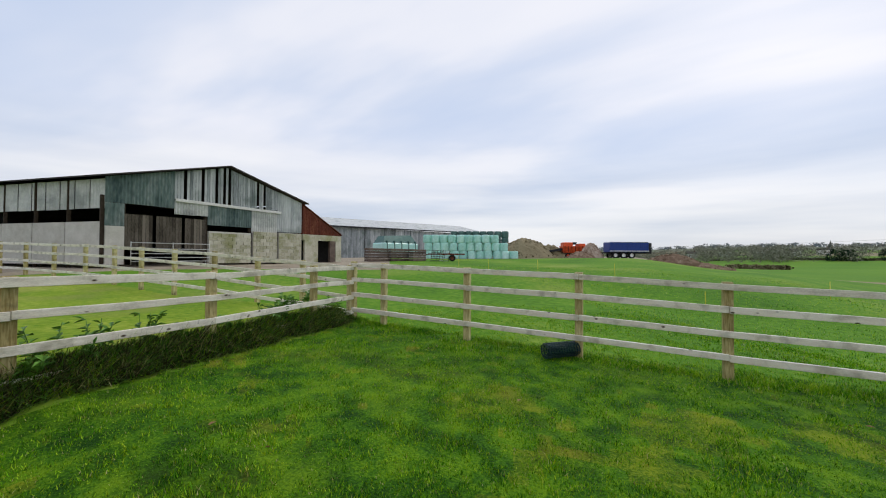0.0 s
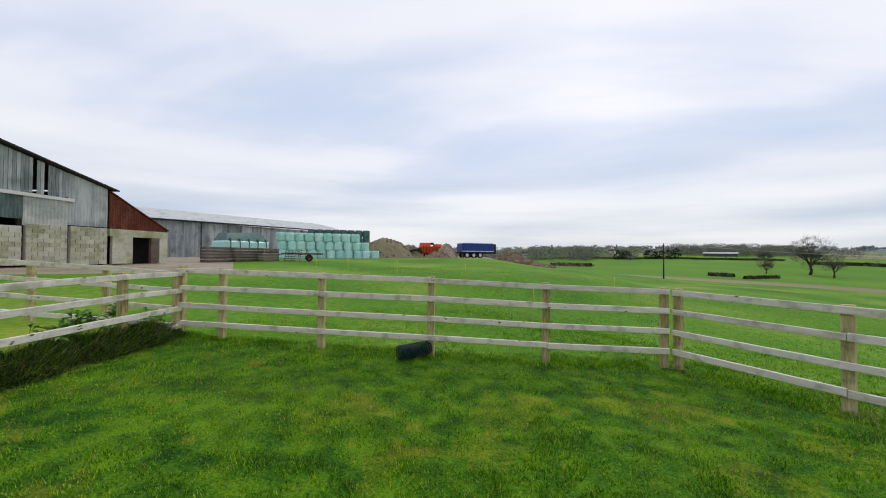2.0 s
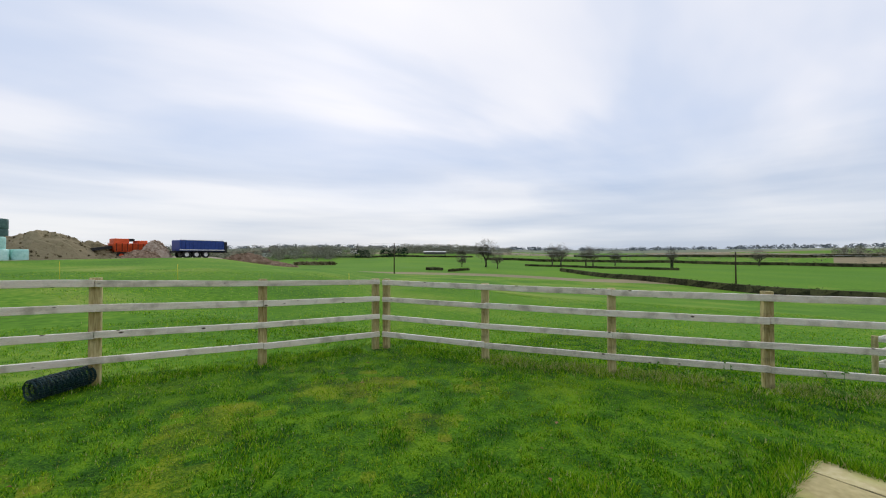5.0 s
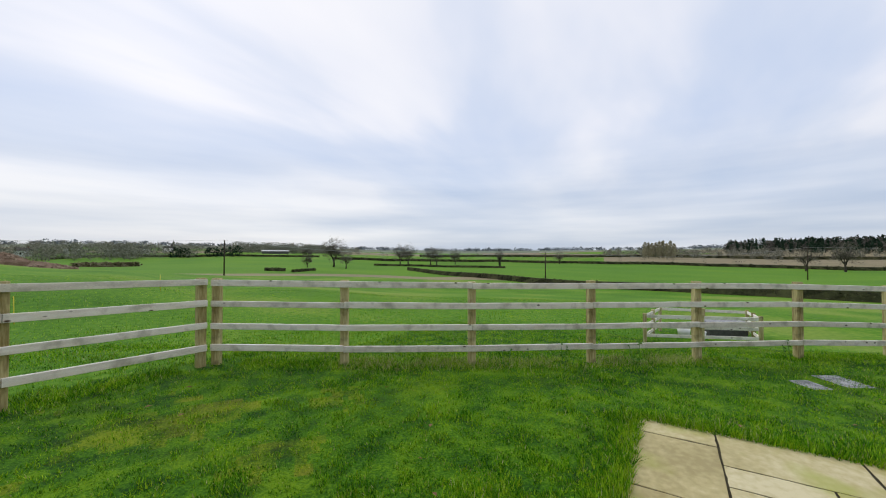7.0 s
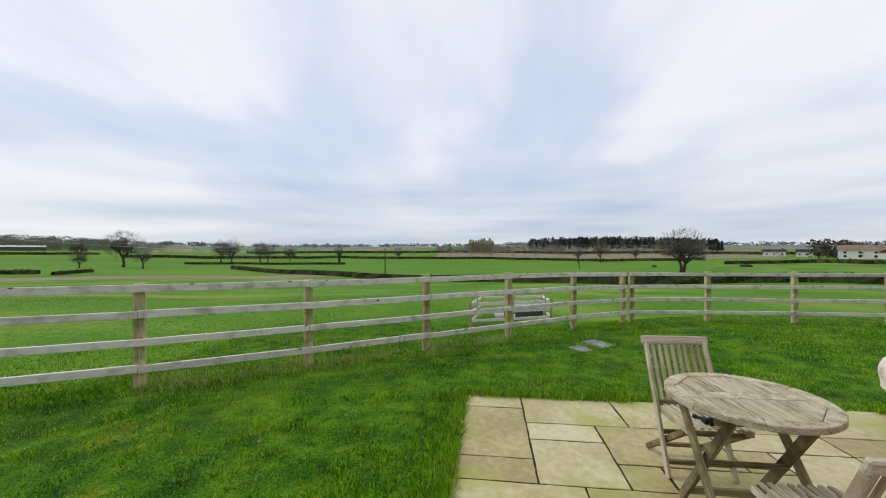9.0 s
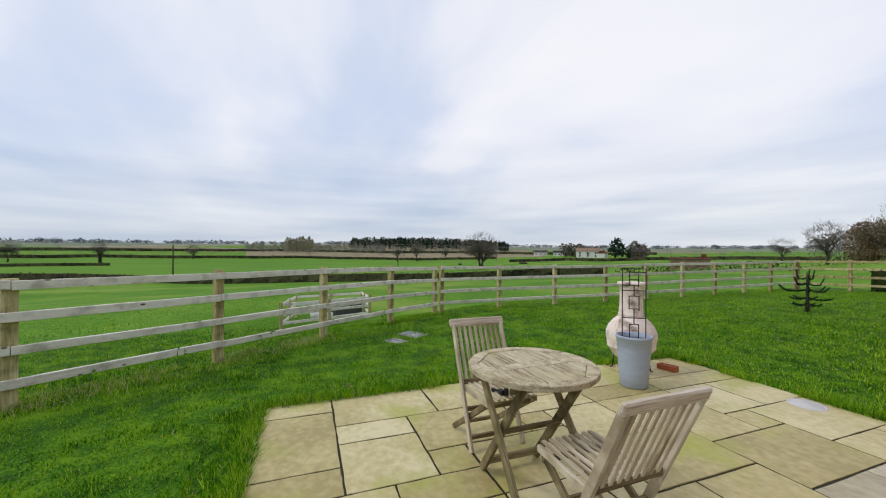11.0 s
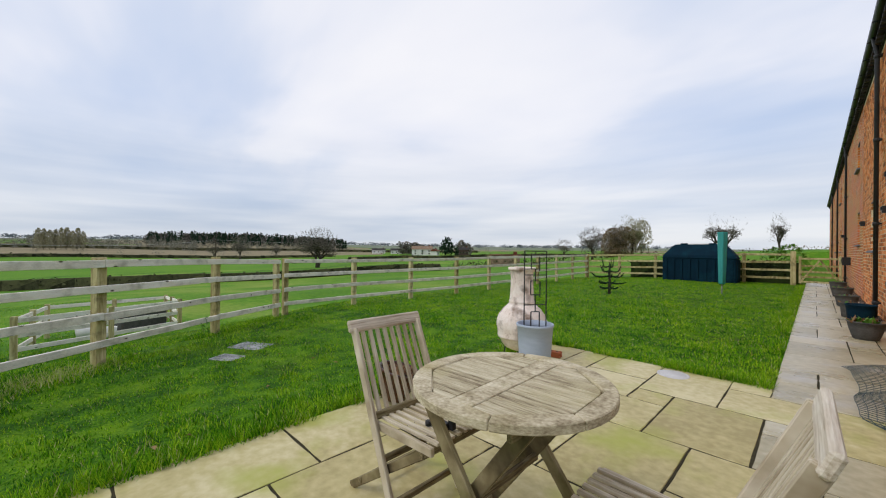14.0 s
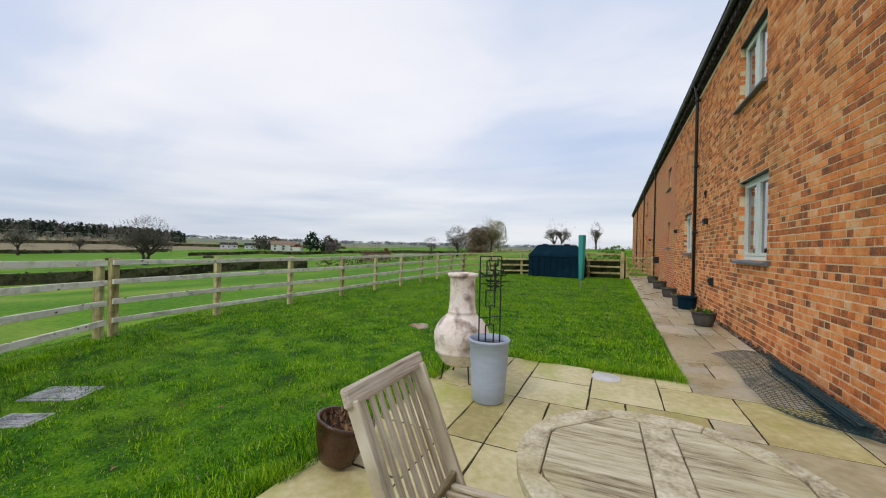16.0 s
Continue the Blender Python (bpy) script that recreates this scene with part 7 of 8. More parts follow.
def hedge(name, pts, h, w, label, seed, per_m=26, size=0.26, material="hedge", gap=0.0):
    rng = np.random.default_rng(seed)
    out = []
    for (x0, y0), (x1, y1) in zip(pts, pts[1:]):
        L = math.hypot(x1 - x0, y1 - y0)
        n = int(L * per_m)
        k = rng.random(n)
        keep = np.array([noise.noise(Vector((q * L * 0.35, x0, y0))) > -1 + gap for q in k])
        k = k[keep]
        n = len(k)
        nx, ny = -(y1 - y0) / L, (x1 - x0) / L
        o = rng.uniform(-0.5, 0.5, n) * w
        z = np.array([ground_height(x0 + (x1 - x0) * q, y0 + (y1 - y0) * q) for q in k])
        top = h * (0.85 + 0.25 * np.array([noise.noise(Vector((q * L * 0.7, seed, 0))) for q in k]))
        c = np.stack([x0 + (x1 - x0) * k + nx * o, y0 + (y1 - y0) * k + ny * o, z - 0.1 + top * rng.random(n) ** 0.8], 1)
        if gap < 0.3:
            seg = max(2, int(L / 3))
            for q in range(seg):
                a, b_ = q / seg, (q + 1) / seg
                pa = np.array([x0 + (x1 - x0) * a, y0 + (y1 - y0) * a, 0.0])
                pb = np.array([x0 + (x1 - x0) * b_, y0 + (y1 - y0) * b_, 0.0])
                pa[2], pb[2] = ground_height(pa[0], pa[1]) - 0.2, ground_height(pb[0], pb[1]) - 0.2
                up = np.array([0, 0, h * 0.80 + 0.2])
                for s in (-0.35 * w, 0.35 * w):
                    v = np.array([nx * s, ny * s, 0])
                    out.append(np.array([[pa + v, pb + v, pb + v * 0.7 + up], [pa + v, pb + v * 0.7 + up, pa + v * 0.7 + up]]))
                v = np.array([nx, ny, 0]) * w * 0.25
                out.append(np.array([[pa - v + up, pb - v + up, pb + v + up], [pa - v + up, pb + v + up, pa + v + up]]))
        out.append(c[:, None, :] + rng.uniform(-1, 1, (n, 3, 3)) * size)
    return tagged(from_tris(name, np.concatenate(out), material), label, "hedge", kind="stuff")


hedge("field_hedge", [(-113.1, -84.8), (-90, -45), (-69.8, -11.9), (-57, 11.3)], 1.5, 1.2, "clipped brown winter hedge crossing the valley field", 1)
hedge("field_hedge", [(-57, 11.3), (-52, 30), (-47.5, 44.0)], 1.4, 1.2, "clipped brown winter hedge nearer the garden fence", 2, per_m=34)
hedge("field_hedge", [(-49, 48), (-46, 60), (-40, 72), (-30, 82)], 1.5, 1.2, "gappy winter hedge beyond the garden fence", 3, per_m=24, gap=0.65)
hedge("far_hedge", [polar(y, 262 + 6 * math.sin(y)) for y in range(62, 142, 4)], 2.0, 2.0, "dark far hedge along the crop field", 4, per_m=7, size=0.6)
hedge("far_hedge", [polar(y, 300 + 8 * math.sin(y)) for y in range(140, 172, 4)], 1.6, 2.0, "dark far hedge above the arable field", 5, per_m=7, size=0.7)
hedge("far_hedge", [polar(y, 430 + 10 * math.sin(y)) for y in range(40, 130, 5)], 3.0, 3.0, "dark far hedge below the bare hillside", 6, per_m=5, size=0.8)
hedge("far_hedge", [polar(y, 185 + 5 * math.sin(y)) for y in range(24, 64, 4)], 1.6, 1.6, "low dark hedge before the farmhouse", 7, per_m=9, size=0.5)
hedge("scrub_bank", [polar(161, 172), polar(166, 185)], 1.8, 6.0, "brown scrubby bank in the valley field", 8, per_m=60, size=0.5, material="brush")
hedge("scrub_bank", [polar(144.5, 118), polar(147, 120)], 1.1, 2.0, "low dark scrub clump in the field", 9, per_m=30, size=0.4)
hedge("field_hedge", [polar(140.5, 122), polar(143.5, 112)], 0.9, 1.2, "short low hedge remnant in the pasture", 10, per_m=30, size=0.3)
hedge("far_hedge", [polar(132 - k * 4, 190 - 3 * k) for k in range(6)], 1.2, 1.5, "low dark hedge under the field trees", 11, per_m=10, size=0.4)
hedge("ivy_hedge", [(-9.2, 21.75), (-6.0, 21.6), (-2.4, 21.4)], 1.12, 0.7, "dark ivy and bramble growing through the timber fence", 14, per_m=420, size=0.07, material="ivy")
hedge("skyline_hedge", [(-40, 58), (-20, 66), (-4, 70), (6, 72)], 0.7, 1.0, "low scrub along the skyline bank", 12, per_m=10, size=0.2, material="brush", gap=0.7)


def far_house(at, rz, w, d, h, roof_h, label, wall="white", roof="rust", windows=3, name="farmhouse"):
    t = thing(name, at, label, "house", rz=rz)
    bm = bmesh.new()
    box(bm, (0, 0, h / 2 - 0.3), (w, d, h + 0.6))
    part("wall", bm, wall, t)
    bm = bmesh.new()
    lo = [bm.verts.new(v) for v in ((-w / 2 - 0.3, -d / 2 - 0.4, h), (w / 2 + 0.3, -d / 2 - 0.4, h), (w / 2 + 0.3, d / 2 + 0.4, h), (-w / 2 - 0.3, d / 2 + 0.4, h))]
    ra, rb = bm.verts.new((-w / 2 - 0.3, 0, h + roof_h)), bm.verts.new((w / 2 + 0.3, 0, h + roof_h))
    for f in ((lo[0], lo[1], rb, ra), (lo[2], lo[3], ra, rb), (lo[1], lo[2], rb), (lo[3], lo[0], ra), (lo[3], lo[2], lo[1], lo[0])):
        bm.faces.new(f)
    r = part("roof", bm, roof, t)
    bm = bmesh.new()
    box(bm, (w * 0.35, 0, h + roof_h + 0.1), (0.8, 0.6, 1.2))
    part("chimney", bm, "rust", r)
    for k in range(windows):
        for z in ((h * 0.3, h * 0.75) if h > 4 else (h * 0.5,)):
            bm = bmesh.new()
            box(bm, (-w / 2 + w * (k + 0.5) / windows, -d / 2 - 0.02, z), (1.0, 0.1, 1.0))
            part("window", bm, "glass", t)
    return t


far_house(spot(-206.5, 181.0), 49, 15, 7, 4.3, 2.6, "white rendered farmhouse with a brown tiled roof", roof="soil")
far_house(spot(-196.0, 184.0), 120, 7, 5, 3.0, 1.8, "white gabled outbuilding beside the farmhouse", windows=1, name="outbuilding")
far_house(spot(-286.9, 198.6), 55, 12, 6, 3.0, 1.8, "far white bungalow with a dark roof", roof="rooftile", name="bungalow")
far_house(spot(-270.3, 206.3), 53, 10, 6, 3.0, 1.8, "far white cottage with a dark roof", roof="rooftile", name="cottage")
far_house(spot(-165.0, 180.5), 45, 6, 5, 4.0, 1.5, "far red brick house beside dark bushes", wall="reddishwood", roof="rooftile", name="brick_house")
far_house(spot(*polar(36.9, 86)), 37, 6.5, 2.4, 2.0, 0.15, "low brown flat-roofed field shelter", wall="soil", roof="rust", windows=0, name="field_shelter")
for k, (yaw, r, w) in enumerate(((163, 330, 10), (160.5, 345, 12), (170, 320, 9), (172, 300, 10), (166.5, 350, 9), (158, 420, 11))):
    far_house(spot(*polar(yaw, r + 45)), yaw + 10 * k, w * 0.75, 6, 3.8, 2.2, "far village house among the trees", wall="white" if k % 2 else "panel", roof="rooftile", name="village_house")
for k in range(2):
    far_house(spot(*polar(145.0 + 1.6 * k, 415)), 148, 13, 9, 2.6, 1.2, "long low grey farm shed across the fields", wall="greypot", roof="panel", windows=0, name="far_farm_shed")
ch = thing("church_tower", spot(*polar(157.5, 640)), "small far church with a pointed spire", "church")
bm = bmesh.new()
box(bm, (0, 0, 2), (4, 4, 9))
part("tower", bm, "greypot", ch)
bm = bmesh.new()
lathe(bm, [(1.9, 6), (1.0, 9), (0.05, 13)], 8, smooth=False)
part("spire", bm, "greypot", ch)


def pole(x, y, h, cross, label, rz=0.0):
    p = thing("utility_pole", spot(x, y), label, "utility pole", rz=rz)
    bm = bmesh.new()
    tube(bm, [(0, 0, -0.5), (0, 0, h)], [0.14, 0.10], 8)
    part("pole", bm, "darkwood", p)
    if cross:
        bm = bmesh.new()
        box(bm, (0, 0, h - 0.25), (1.9, 0.12, 0.12))
        part("crossarm", bm, "darkwood", p)
        for k in (-0.85, 0, 0.85):
            bm = bmesh.new()
            lathe(bm, [(0.001, h - 0.15), (0.06, h - 0.15), (0.06, h), (0.001, h + 0.05)], 8, (k, 0, 0))
            part("insulator", bm, "greypot", p)
    return Vector(spot(x, y)) + Vector((0, 0, h))


P1 = pole(-41.4, -77.5, 7.2, False, "dark timber utility pole in the pasture")
P2 = pole(-85.3, -24.8, 6.8, False, "dark timber utility pole beside the field hedge")
P3 = pole(-141.2, 32.3, 9.0, True, "utility pole with a crossarm in the crop field", rz=60)
P4 = Vector(spot(-300, 330)) + Vector((0, 0, 9))
P0 = Vector(spot(40, -150)) + Vector((0, 0, 8))
cb = thing("overhead_cable", tuple(P1), "thin overhead cables strung between the poles", "cable")
for a, b_ in ((P0, P1), (P1, P2), (P2, P3), (P3, P4)):
    bm = bmesh.new()
    pts = [a.lerp(b_, k / 14) - Vector((0, 0, 1.6 * 4 * (k / 14) * (1 - k / 14))) - P1 for k in range(15)]
    tube(bm, pts, 0.022, 3, smooth=False)
    part("span", bm, "panel", cb)


def build_pen():
    c = [(-11.6, -1.15), (-12.9, 1.40), (-15.2, 1.45), (-14.0, -0.85)]
    p = thing("timber_pen", spot(*c[0]), "small weathered timber pen around troughs in the field", "pen")
    base = Vector(p.location)
    for i in range(4):
        a, b_ = Vector(spot(*c[i])) - base, Vector(spot(*c[(i + 1) % 4])) - base
        for q in (0.0, 0.5):
            bm = bmesh.new()
            v = a.lerp(b_, q)
            box(bm, v + Vector((0, 0, 0.28)), (0.09, 0.09, 0.95))
            part("post", bm, "post", p, bevel=0.005)
        for z in (0.18, 0.42, 0.68):
            bm = bmesh.new()
            beam(bm, a + Vector((0, 0, z)), b_ + Vector((0, 0, z)), 0.03, 0.08)
            part("rail", bm, "rail", p, bevel=0.003)
    t = thing("water_trough", spot(-14.2, 0.75), "grey galvanised water trough inside the pen", "trough", rz=-60)
    bm = bmesh.new()
    box(bm, (0, 0, 0.2), (1.1, 0.5, 0.4))
    part("tank", bm, "greypot", t, bevel=0.03)
    bm = bmesh.new()
    box(bm, (0, 0, 0.42), (1.15, 0.54, 0.03))
    part("rim", bm, "cover", t)
    for k, (x, y) in enumerate(((-13.0, 0.1), (-13.3, -0.25))):
        u = thing("feed_tub", spot(x, y), "small white plastic tub inside the pen", "tub", "tubs in the pen")
        bm = bmesh.new()
        lathe(bm, [(0.001, 0.02), (0.14, 0.02), (0.17, 0.22), (0.155, 0.22), (0.12, 0.05)], 14)
        part("tub", bm, "white", u)


build_pen()
for yaw, r in ((201.4, 27), (196.9, 25), (189.6, 23), (179.2, 21.5), (169.0, 16), (158, 22)):
    x, y = polar(yaw, r)
    s = thing("electric_fence_peg", spot(x, y), "thin yellow plastic electric-fence peg in the field", "fence peg", "pegs in the field")
    bm = bmesh.new()
    tube(bm, [(0, 0, -0.1), (0.02, 0, 0.75)], 0.012, 5)
    part("peg", bm, "yellow", s)

for k, (x, y) in enumerate(((-150, 62), (-120, 75))):
    s = thing("fallen_log", spot(x, y), "dark fallen log lying in the pasture", "log", "logs in the pasture", rz=40 * k)
    bm = bmesh.new()
    tube(bm, [(-1.6, 0, 0.4), (0, 0.1, 0.5), (1.5, 0, 0.35)], [0.35, 0.4, 0.25], 8)
    tube(bm, [(0.2, 0.1, 0.5), (0.9, 0.4, 1.2)], [0.12, 0.05], 6)
    part("log", bm, "bark", s)

# ---- grassy bank, weeds, grass ----


def build_bank():
    verts, faces = [], []
    ys = np.arange(-7.0, 3.0, 0.08)
    n = 12
    for y in ys:
        wob = 0.05 * noise.noise(Vector((y * 1.7, 0, 0)))
        k2 = smooth(y, -7.2, -6.2)
        for i in range(n):
            k = i / (n - 1)
            x = 5.08 + wob * 2.4 + 0.40 * k
            z0, z1 = gz(4.70, float(y)) - 0.05, gz(4.70, float(y)) + 0.33 * k2 + 0.02
            z = z0 + (z1 - z0) * min(1.0, (k * 1.5) ** 0.6)
            verts.append((x + 0.05 * noise.noise(Vector((y * 5, k * 6, 1))), y, z + 0.04 * noise.noise(Vector((y * 4, k * 5, 7)))))
    for a in range(len(ys) - 1):
        for i in range(n - 1):
            q = a * n + i
            faces.append((q, q + 1, q + n + 1, q + n))
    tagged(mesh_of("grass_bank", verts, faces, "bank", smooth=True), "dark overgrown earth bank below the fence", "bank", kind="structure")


build_bank()

PATH_POINTS = [(0.1, -0.2), (-0.2, -0.1), (-0.5, -0.5), (-0.7, -0.4), (-1.3, -0.4), (-2.0, -0.3), (-2.7, -0.2)]


def on_paving(x, y):
    return (-4.66 < x < 4.0 and -0.87 < y < 4.28) or (x > -2.24 and y > 4.0)


def blades(name, label, count, seed, place, length, width, material, lean=0.5, category="grass"):
    """place(rng) gives x, y and a length factor, or None."""
    rng = random.Random(seed)
    tri, mats = [], []
    while len(tri) < count:
        q = place(rng)
        if q is None:
            continue
        x, y, k = q
        z = gz(x, y) - 0.008
        a = rng.uniform(0, 6.283)
        l = length * k * rng.uniform(0.6, 1.25)
        w = width * rng.uniform(0.7, 1.3)
        b = rng.uniform(0, 6.283)
        s = lean * rng.uniform(0.2, 1.0) * l
        tri.append(((x - w * math.cos(a), y - w * math.sin(a), z), (x + w * math.cos(a), y + w * math.sin(a), z), (x + s * math.cos(b), y + s * math.sin(b), z + math.sqrt(max(l * l - s * s, 1e-5)))))
        mats.append(1 if rng.random() < 0.05 else 2 if material == "blade" and worn(x, y) + rng.uniform(-0.12, 0.12) > 0.5 else 0)
    return tagged(from_tris(name, tri, [material, "straw", "blade_worn"], mats), label, category, kind="stuff")


def near_lawn(rng):
    cx, cy = PATH_POINTS[rng.randrange(len(PATH_POINTS))]
    r = 0.8 + 11.0 * rng.random() ** 1.35
    a = rng.uniform(0, 6.283)
    x, y = cx + r * math.cos(a), cy + r * math.sin(a)
    if on_paving(x, y) or x > 5.03 or (x > -1.2 and y > -0.87):
        return None
    s = 0.085
    wx = x * 0.8 + y * 0.6 + 0.25 * noise.noise(Vector((x * 2.3, y * 2.3, 1.0)))
    wy = y * 0.8 - x * 0.6 + 0.25 * noise.noise(Vector((x * 2.1, y * 2.1, 9.0)))
    ix, iy = math.floor(wx / s), math.floor(wy / s)
    h = (math.sin(ix * 127.1 + iy * 311.7) * 43758.5453) % 1.0
    if h < 0.15:
        return None
    k = 0.25 + 0.75 * h + 1.2 * max(0.0, noise.noise(Vector((x * 0.9, y * 0.9, 2.0)))) + 1.1 * max(0.0, noise.noise(Vector((x * 2.7, y * 2.7, 6.0))))
    edge = max(-4.66 - x, -0.87 - y, y - 4.28 if x < -2.24 else -9)
    if 0 <= edge < 0.5:
        k += 0.9 * (1 - edge / 0.5)
    if -7.1 < y < -6.3 or abs((x + 3.6) * 0.843 + (y + 6.5) * 0.538) < 0.35:
        k += 0.3
    return x, y, k * (0.85 + 0.035 * r)


blades("lawn_grass", "short dense green lawn grass with moss and dry tips", 430000, 1, near_lawn, 0.038, 0.0046, "blade", lean=0.75)


def mid_lawn(rng):
    x, y = rng.uniform(-12.5, -1.5), rng.uniform(4.3, 21)
    if on_paving(x, y):
        return None
    return x, y, 1.0 + max(0.0, noise.noise(Vector((x, y, 2.0))))


blades("lawn_grass", "green lawn grass stretching to the far fence", 90000, 2, mid_lawn, 0.038, 0.008, "blade", lean=0.7)


def field_side(rng):
    a = rng.uniform(radians(88), radians(240))
    r = 6.0 + 24 * rng.random() ** 1.3
    x, y = -r * math.sin(a), r * math.cos(a)
    if x > -3.4 and y > -6.6 or (x + 3.6) * 0.843 + (y + 6.5) * 0.538 > 0:
        return None
    return x, y, 0.8 + 1.2 * max(0, noise.noise(Vector((x * 0.5, y * 0.5, 4.0))))


blades("pasture_grass", "short pasture grass beyond the garden fence", 80000, 3, field_side, 0.055, 0.009, "blade", lean=0.7)


def edge_tufts(rng):
    q = rng.random()
    if q < 0.30:
        x, y = -4.66 - abs(rng.gauss(0.0, 0.10)) + 0.05, rng.uniform(-0.9, 4.3)
    elif q < 0.5:
        x, y = rng.uniform(-4.7, 0.2), -0.87 - abs(rng.gauss(0.0, 0.10)) + 0.04
    elif q < 0.7:
        x, y = rng.uniform(-4.7, -2.26), 4.28 + abs(rng.gauss(0.0, 0.10)) - 0.04
    else:
        x, y = -2.26 - abs(rng.gauss(0.0, 0.10)), rng.uniform(4.2, 20)
    if noise.noise(Vector((x * 1.5, y * 1.5, 8.0))) < -0.25:
        return None
    return x, y, 1.0


blades("edging_grass", "long lush grass overhanging the patio edge", 26000, 4, edge_tufts, 0.11, 0.0042, "blade", lean=0.9)


def fence_foot(posts, spread):
    def place(rng):
        i = rng.randrange(len(posts) - 1)
        k = rng.random()
        x = posts[i][0] + (posts[i + 1][0] - posts[i][0]) * k + rng.gauss(0, spread)
        y = posts[i][1] + (posts[i + 1][1] - posts[i][1]) * k + rng.gauss(0, spread)
        if noise.noise(Vector((x * 1.3, y * 1.3, 3.0))) < -0.2:
            return None
        return x, y, 1.0
    return place


blades("dry_fence_grass", "dry straw-coloured grass along the fence foot", 3200, 5, fence_foot(WEST[1:5], 0.17), 0.12, 0.0035, "straw", lean=0.9)
blades("fence_grass", "longer green grass under the fence rails", 12000, 6, fence_foot(SOUTH, 0.12), 0.075, 0.004, "blade", lean=0.8)
blades("fence_grass", "longer green grass below the valley fence", 14000, 7, fence_foot(WEST, 0.14), 0.08, 0.004, "blade", lean=0.8)


def bank_place(rng):
    y = rng.uniform(-6.9, 2.8)
    x = 4.80 + 0.6 * rng.random()
    return x, y, 1.0


def bank_blades():
    rng = random.Random(8)
    tri, mats = [], []
    for _ in range(52000):
        y = rng.uniform(-6.9, 2.8)
        k = rng.random()
        x = 5.08 + 0.4 * k + 0.12 * noise.noise(Vector((y * 1.7, 0, 0)))
        zb = gz(4.70, y)
        z = zb + 0.33 * smooth(y, -7.2, -6.2) * min(1, (k * 1.5) ** 0.6) - 0.02
        l = rng.uniform(0.06, 0.2 + 0.16 * rng.random() ** 2)
        a = rng.uniform(0, 6.28)
        d = Vector((-0.7 + rng.uniform(-0.5, 0.5), rng.uniform(-0.7, 0.7), rng.uniform(-0.15, 1.0))).normalized() * l
        w = 0.006
        tri.append(((x - w * math.cos(a), y - w * math.sin(a), z), (x + w * math.cos(a), y + w * math.sin(a), z), (x + d.x, y + d.y, z + d.z)))
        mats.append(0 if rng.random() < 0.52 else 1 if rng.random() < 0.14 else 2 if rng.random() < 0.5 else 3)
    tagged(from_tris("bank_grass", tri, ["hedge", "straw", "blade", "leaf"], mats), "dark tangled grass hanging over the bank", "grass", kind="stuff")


bank_blades()


def leafy(x, y, h, n, seed, label, name="weed", leaf_l=0.13):
    rng = random.Random(seed)
    w = thing(name, (x, y, gz(x, y)), label, "plant", "weeds along the fences")
    bm = bmesh.new()
    stems = []
    for _ in range(max(2, n // 12)):
        top = Vector((rng.uniform(-0.22, 0.22), rng.uniform(-0.22, 0.22), h * rng.uniform(0.6, 1)))
        foot = Vector((top.x * 0.4, top.y * 0.4, -0.02))
        tube(bm, [foot, (foot + top) / 2 + Vector((0.01, 0, 0)), top], 0.004, 4)
        stems.append((foot, top))
    part("stems", bm, "leaf", w)
    bm = bmesh.new()
    for _ in range(n):
        a, b_ = stems[rng.randrange(len(stems))]
        c = a.lerp(b_, rng.uniform(0.15, 1))
        d = Vector((rng.uniform(-1, 1), rng.uniform(-1, 1), rng.uniform(-0.2, 0.7))).normalized() * leaf_l * rng.uniform(0.6, 1.2)
        s = d.cross(Vector((0.1, 0.2, 1))).normalized() * leaf_l * 0.22
        m = c + d * 0.45 + Vector((0, 0, 0.015))
        t_ = c + d - Vector((0, 0, 0.02))
        v = [bm.verts.new(q) for q in (c, m + s, t_, m - s)]
        bm.faces.new((v[0], v[1], v[2]))
        bm.faces.new((v[0], v[2], v[3]))
    part("leaves", bm, "leaf", w)


for k, (x, y, h) in enumerate(((5.62, -2.15, 0.42), (5.65, -2.6, 0.40), (5.6, -3.05, 0.45), (5.7, -4.1, 0.25), (5.75, -4.9, 0.32), (5.85, -5.4, 0.35), (5.9, -5.9, 0.38), (6.1, -6.4, 0.42), (6.4, -6.0, 0.3), (6.3, -7.5, 0.55), (5.34, -1.9, 0.22), (5.36, -2.4, 0.26), (5.34, -2.9, 0.22), (5.36, -3.5, 0.25), (5.34, -4.2, 0.22), (5.38, -5.0, 0.26), (5.4, -5.8, 0.24))):
    leafy(x, y, h, 46, 40 + k, "clump of green broad-leaved weeds behind the fence")
for k, (x, y) in enumerate(((-5.95, -2.75), (-6.5, -2.0), (-7.2, -1.0), (-9.0, 1.2), (-11.0, 6.4))):
    leafy(x, y, 0.36, 14, 60 + k, "thin twiggy weed growing at the fence foot", leaf_l=0.06)

rng_l = random.Random(77)
for k in range(46):
    if k < 24:
        x, y = rng_l.uniform(-9, 3.5), rng_l.uniform(-5.8, -1.2)
    else:
        x, y = rng_l.uniform(-9, -4.8), rng_l.uniform(-0.5, 7)
    o = thing("fallen_leaf", (x, y, gz(x, y) + 0.035), "dry brown leaf lying on the grass", "leaf", "fallen leaves on the lawn", rz=rng_l.uniform(0, 360))
    bm = bmesh.new()
    s = rng_l.uniform(0.02, 0.045)
    v = [bm.verts.new(q) for q in ((-s, 0, 0), (0, s * 0.5, 0.012), (s, 0, 0.004), (0, -s * 0.5, 0.01))]
    bm.faces.new((v[0], v[3], v[2]))
    bm.faces.new((v[0], v[2], v[1]))
    part("blade", bm, "deadleaf", o)
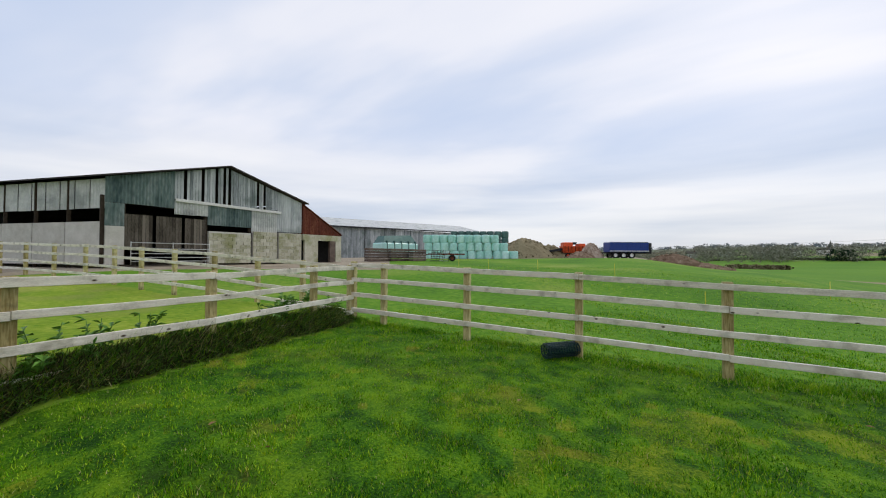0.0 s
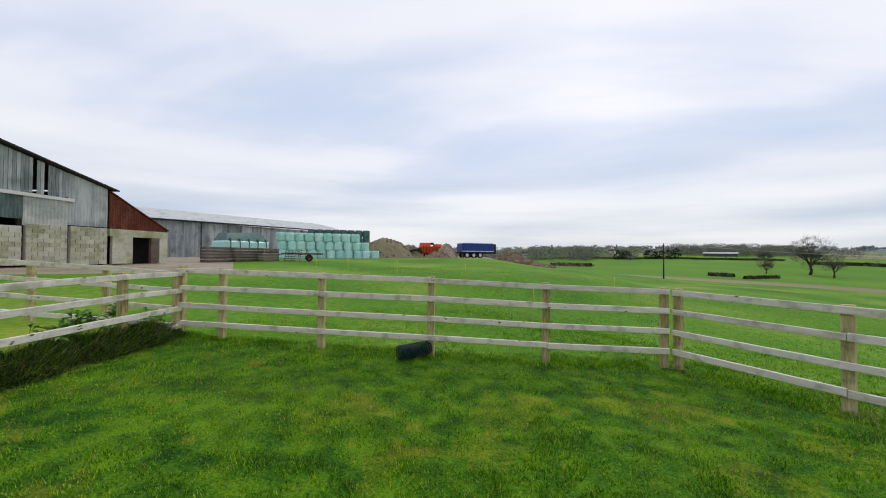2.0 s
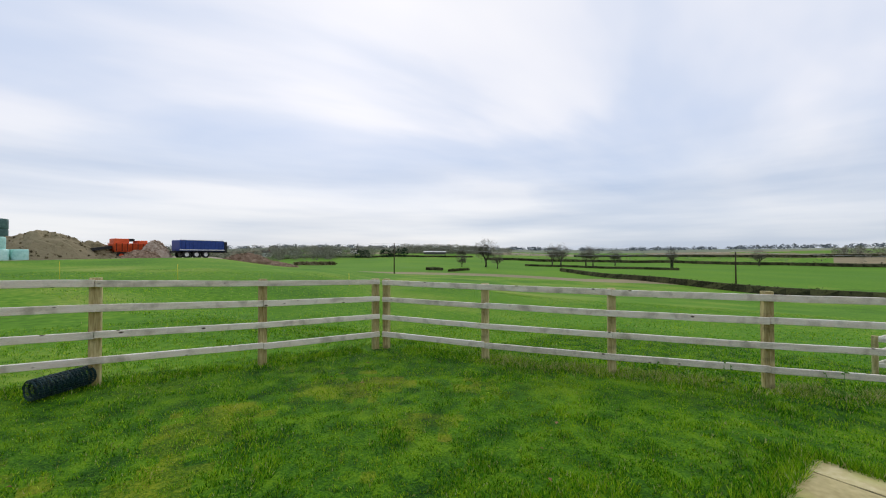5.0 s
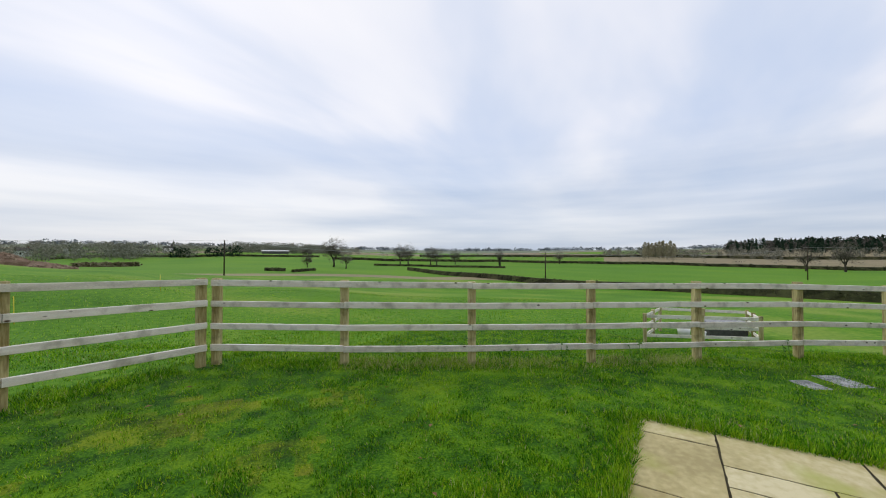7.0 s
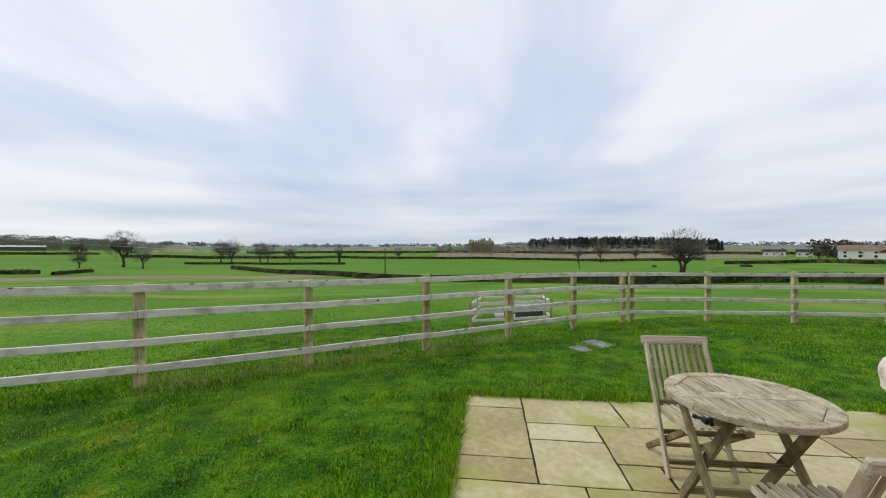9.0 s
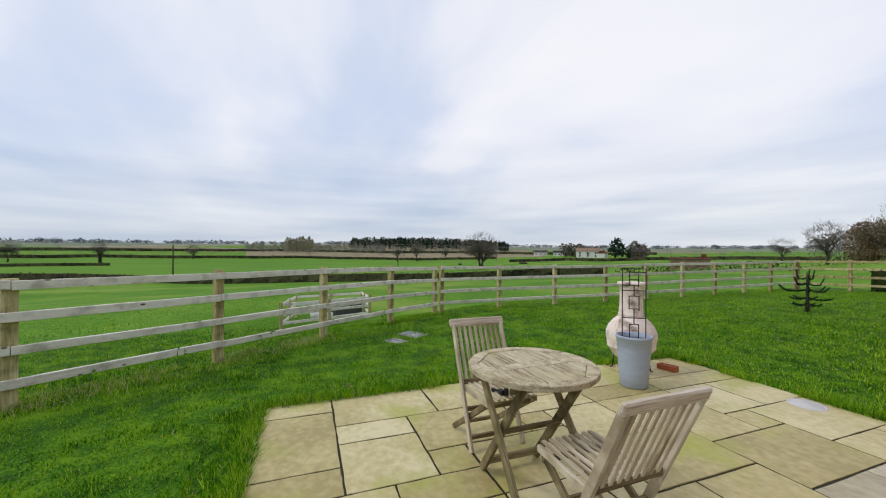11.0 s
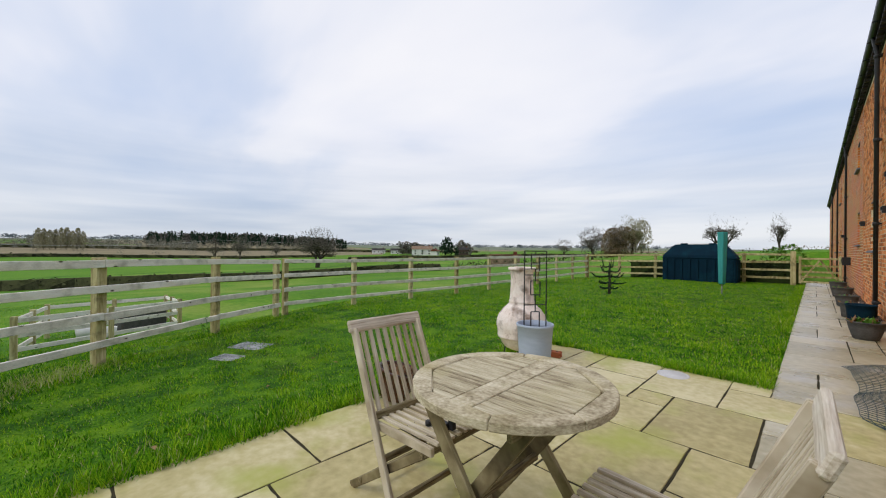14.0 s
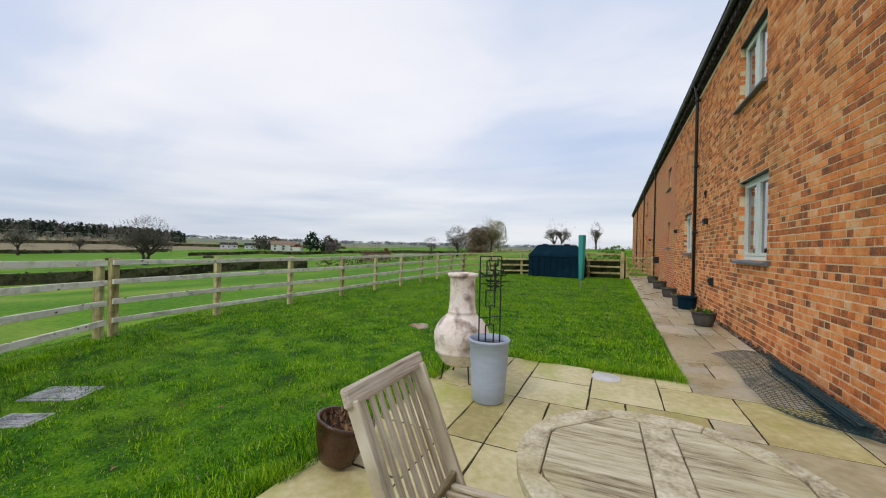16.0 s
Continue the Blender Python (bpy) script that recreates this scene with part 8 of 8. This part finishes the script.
for k, (x, y) in enumerate(((-6.12, 5.45), (-5.96, 5.38), (-6.02, 5.52))):
    o = thing("field_stone", (x, y, gz(x, y)), "pale rounded stone half sunk in the lawn", "stone", "stones in the lawn", rz=40 * k)
    bm = bmesh.new()
    bmesh.ops.create_icosphere(bm, subdivisions=2, radius=0.09)
    for v in bm.verts:
        v.co = Vector((v.co.x * 1.3, v.co.y, v.co.z * 0.55)) * (1 + 0.25 * noise.noise(v.co * 12 + Vector((k, 0, 0))))
    part("stone", bm, "rubble", o)

# ---- bricks ----


def lay_bricks():
    rng = random.Random(99)
    H, G = 0.082, 0.013
    holes = [h for h in OPENINGS if h[0] < BRICKS_END]
    spots = []
    for j in range(int((EAVE - 0.36 + 0.12) / H)):
        z0 = -0.12 + j * H
        header = j % 4 == 3
        L = 0.1175 if header else 0.235
        y = HOUSE_S - (0 if j % 2 == 0 else L / 2)
        run = rng.randrange(4)
        while y < BRICKS_END:
            if not header:
                run += 1
                L = 0.1175 if run % 4 == 0 and y > HOUSE_S + 0.2 else 0.235
            a, b_ = max(y, HOUSE_S), min(y + L, BRICKS_END)
            y += L
            pieces = [(a, b_)]
            for h in holes:
                if z0 + H * 0.6 > h[2] and z0 + H * 0.4 < h[3]:
                    nxt = []
                    for p, q in pieces:
                        if q <= h[0] or p >= h[1]:
                            nxt.append((p, q))
                        else:
                            if p < h[0] - 0.02:
                                nxt.append((p, h[0]))
                            if q > h[1] + 0.02:
                                nxt.append((h[1], q))
                    pieces = nxt
            for p, q in pieces:
                if q - p < 0.03:
                    continue
                end0 = any(abs(q - h[0]) < 1e-6 for h in holes)
                end1 = any(abs(p - h[1]) < 1e-6 for h in holes) or abs(p - HOUSE_S) < 1e-6
                deep = 0.115 if (end0 or end1) else 0.04
                if abs(p - HOUSE_S) < 1e-6:
                    deep = 0.22 if j % 2 else 0.11
                y0 = p + (G / 2 if not end1 else -0.006)
                y1 = q - (G / 2 if not end0 else -0.006)
                spots.append((y0, y1, z0 + G / 2, z0 + H - G / 2, deep))
    order = sorted(range(len(spots)), key=lambda i: (spots[i][0] - 4.6) ** 2 + 1.2 * (spots[i][2] - 1.1) ** 2)
    single = set(order[:300])
    wall = bpy.data.objects["wall_west"]
    cache = {}
    verts, faces = [], []
    for i, (y0, y1, z0, z1, deep) in enumerate(spots):
        out = rng.uniform(-0.003, 0.003)
        tilt = rng.uniform(-0.0015, 0.0015)
        w, h = y1 - y0, z1 - z0
        c = [(-0.0, 0.003, 0.003), (-0.0, w - 0.003, 0.003), (-0.0, w - 0.003, h - 0.003), (-0.0, 0.003, h - 0.003),
             (0.004, 0, 0), (0.004, w, 0), (0.004, w, h), (0.004, 0, h), (deep, 0, 0), (deep, w, 0), (deep, w, h), (deep, 0, h)]
        fs = [(0, 3, 2, 1), (4, 0, 1, 5), (5, 1, 2, 6), (6, 2, 3, 7), (7, 3, 0, 4), (8, 4, 5, 9), (9, 5, 6, 10), (10, 6, 7, 11), (11, 7, 4, 8)]
        if i in single:
            key = (round(w, 3), round(deep, 2))
            if key not in cache:
                me = bpy.data.meshes.new("brick")
                me.from_pydata(c, [], fs)
                me.update()
                me.materials.append(M["brick"])
                cache[key] = me
            o = new("brick", cache[key])
            o.parent = wall
            o.location = (WALL_X + out, y0, z0)
        else:
            n = len(verts)
            verts += [(WALL_X + out + x, y0 + y, z0 + z + tilt * (y - w / 2)) for x, y, z in c]
            faces += [tuple(n + q for q in f) for f in fs]
    ob = mesh_of("brickwork", verts, faces, "brick", parent=wall)
    ob["kind"] = "stuff"


lay_bricks()
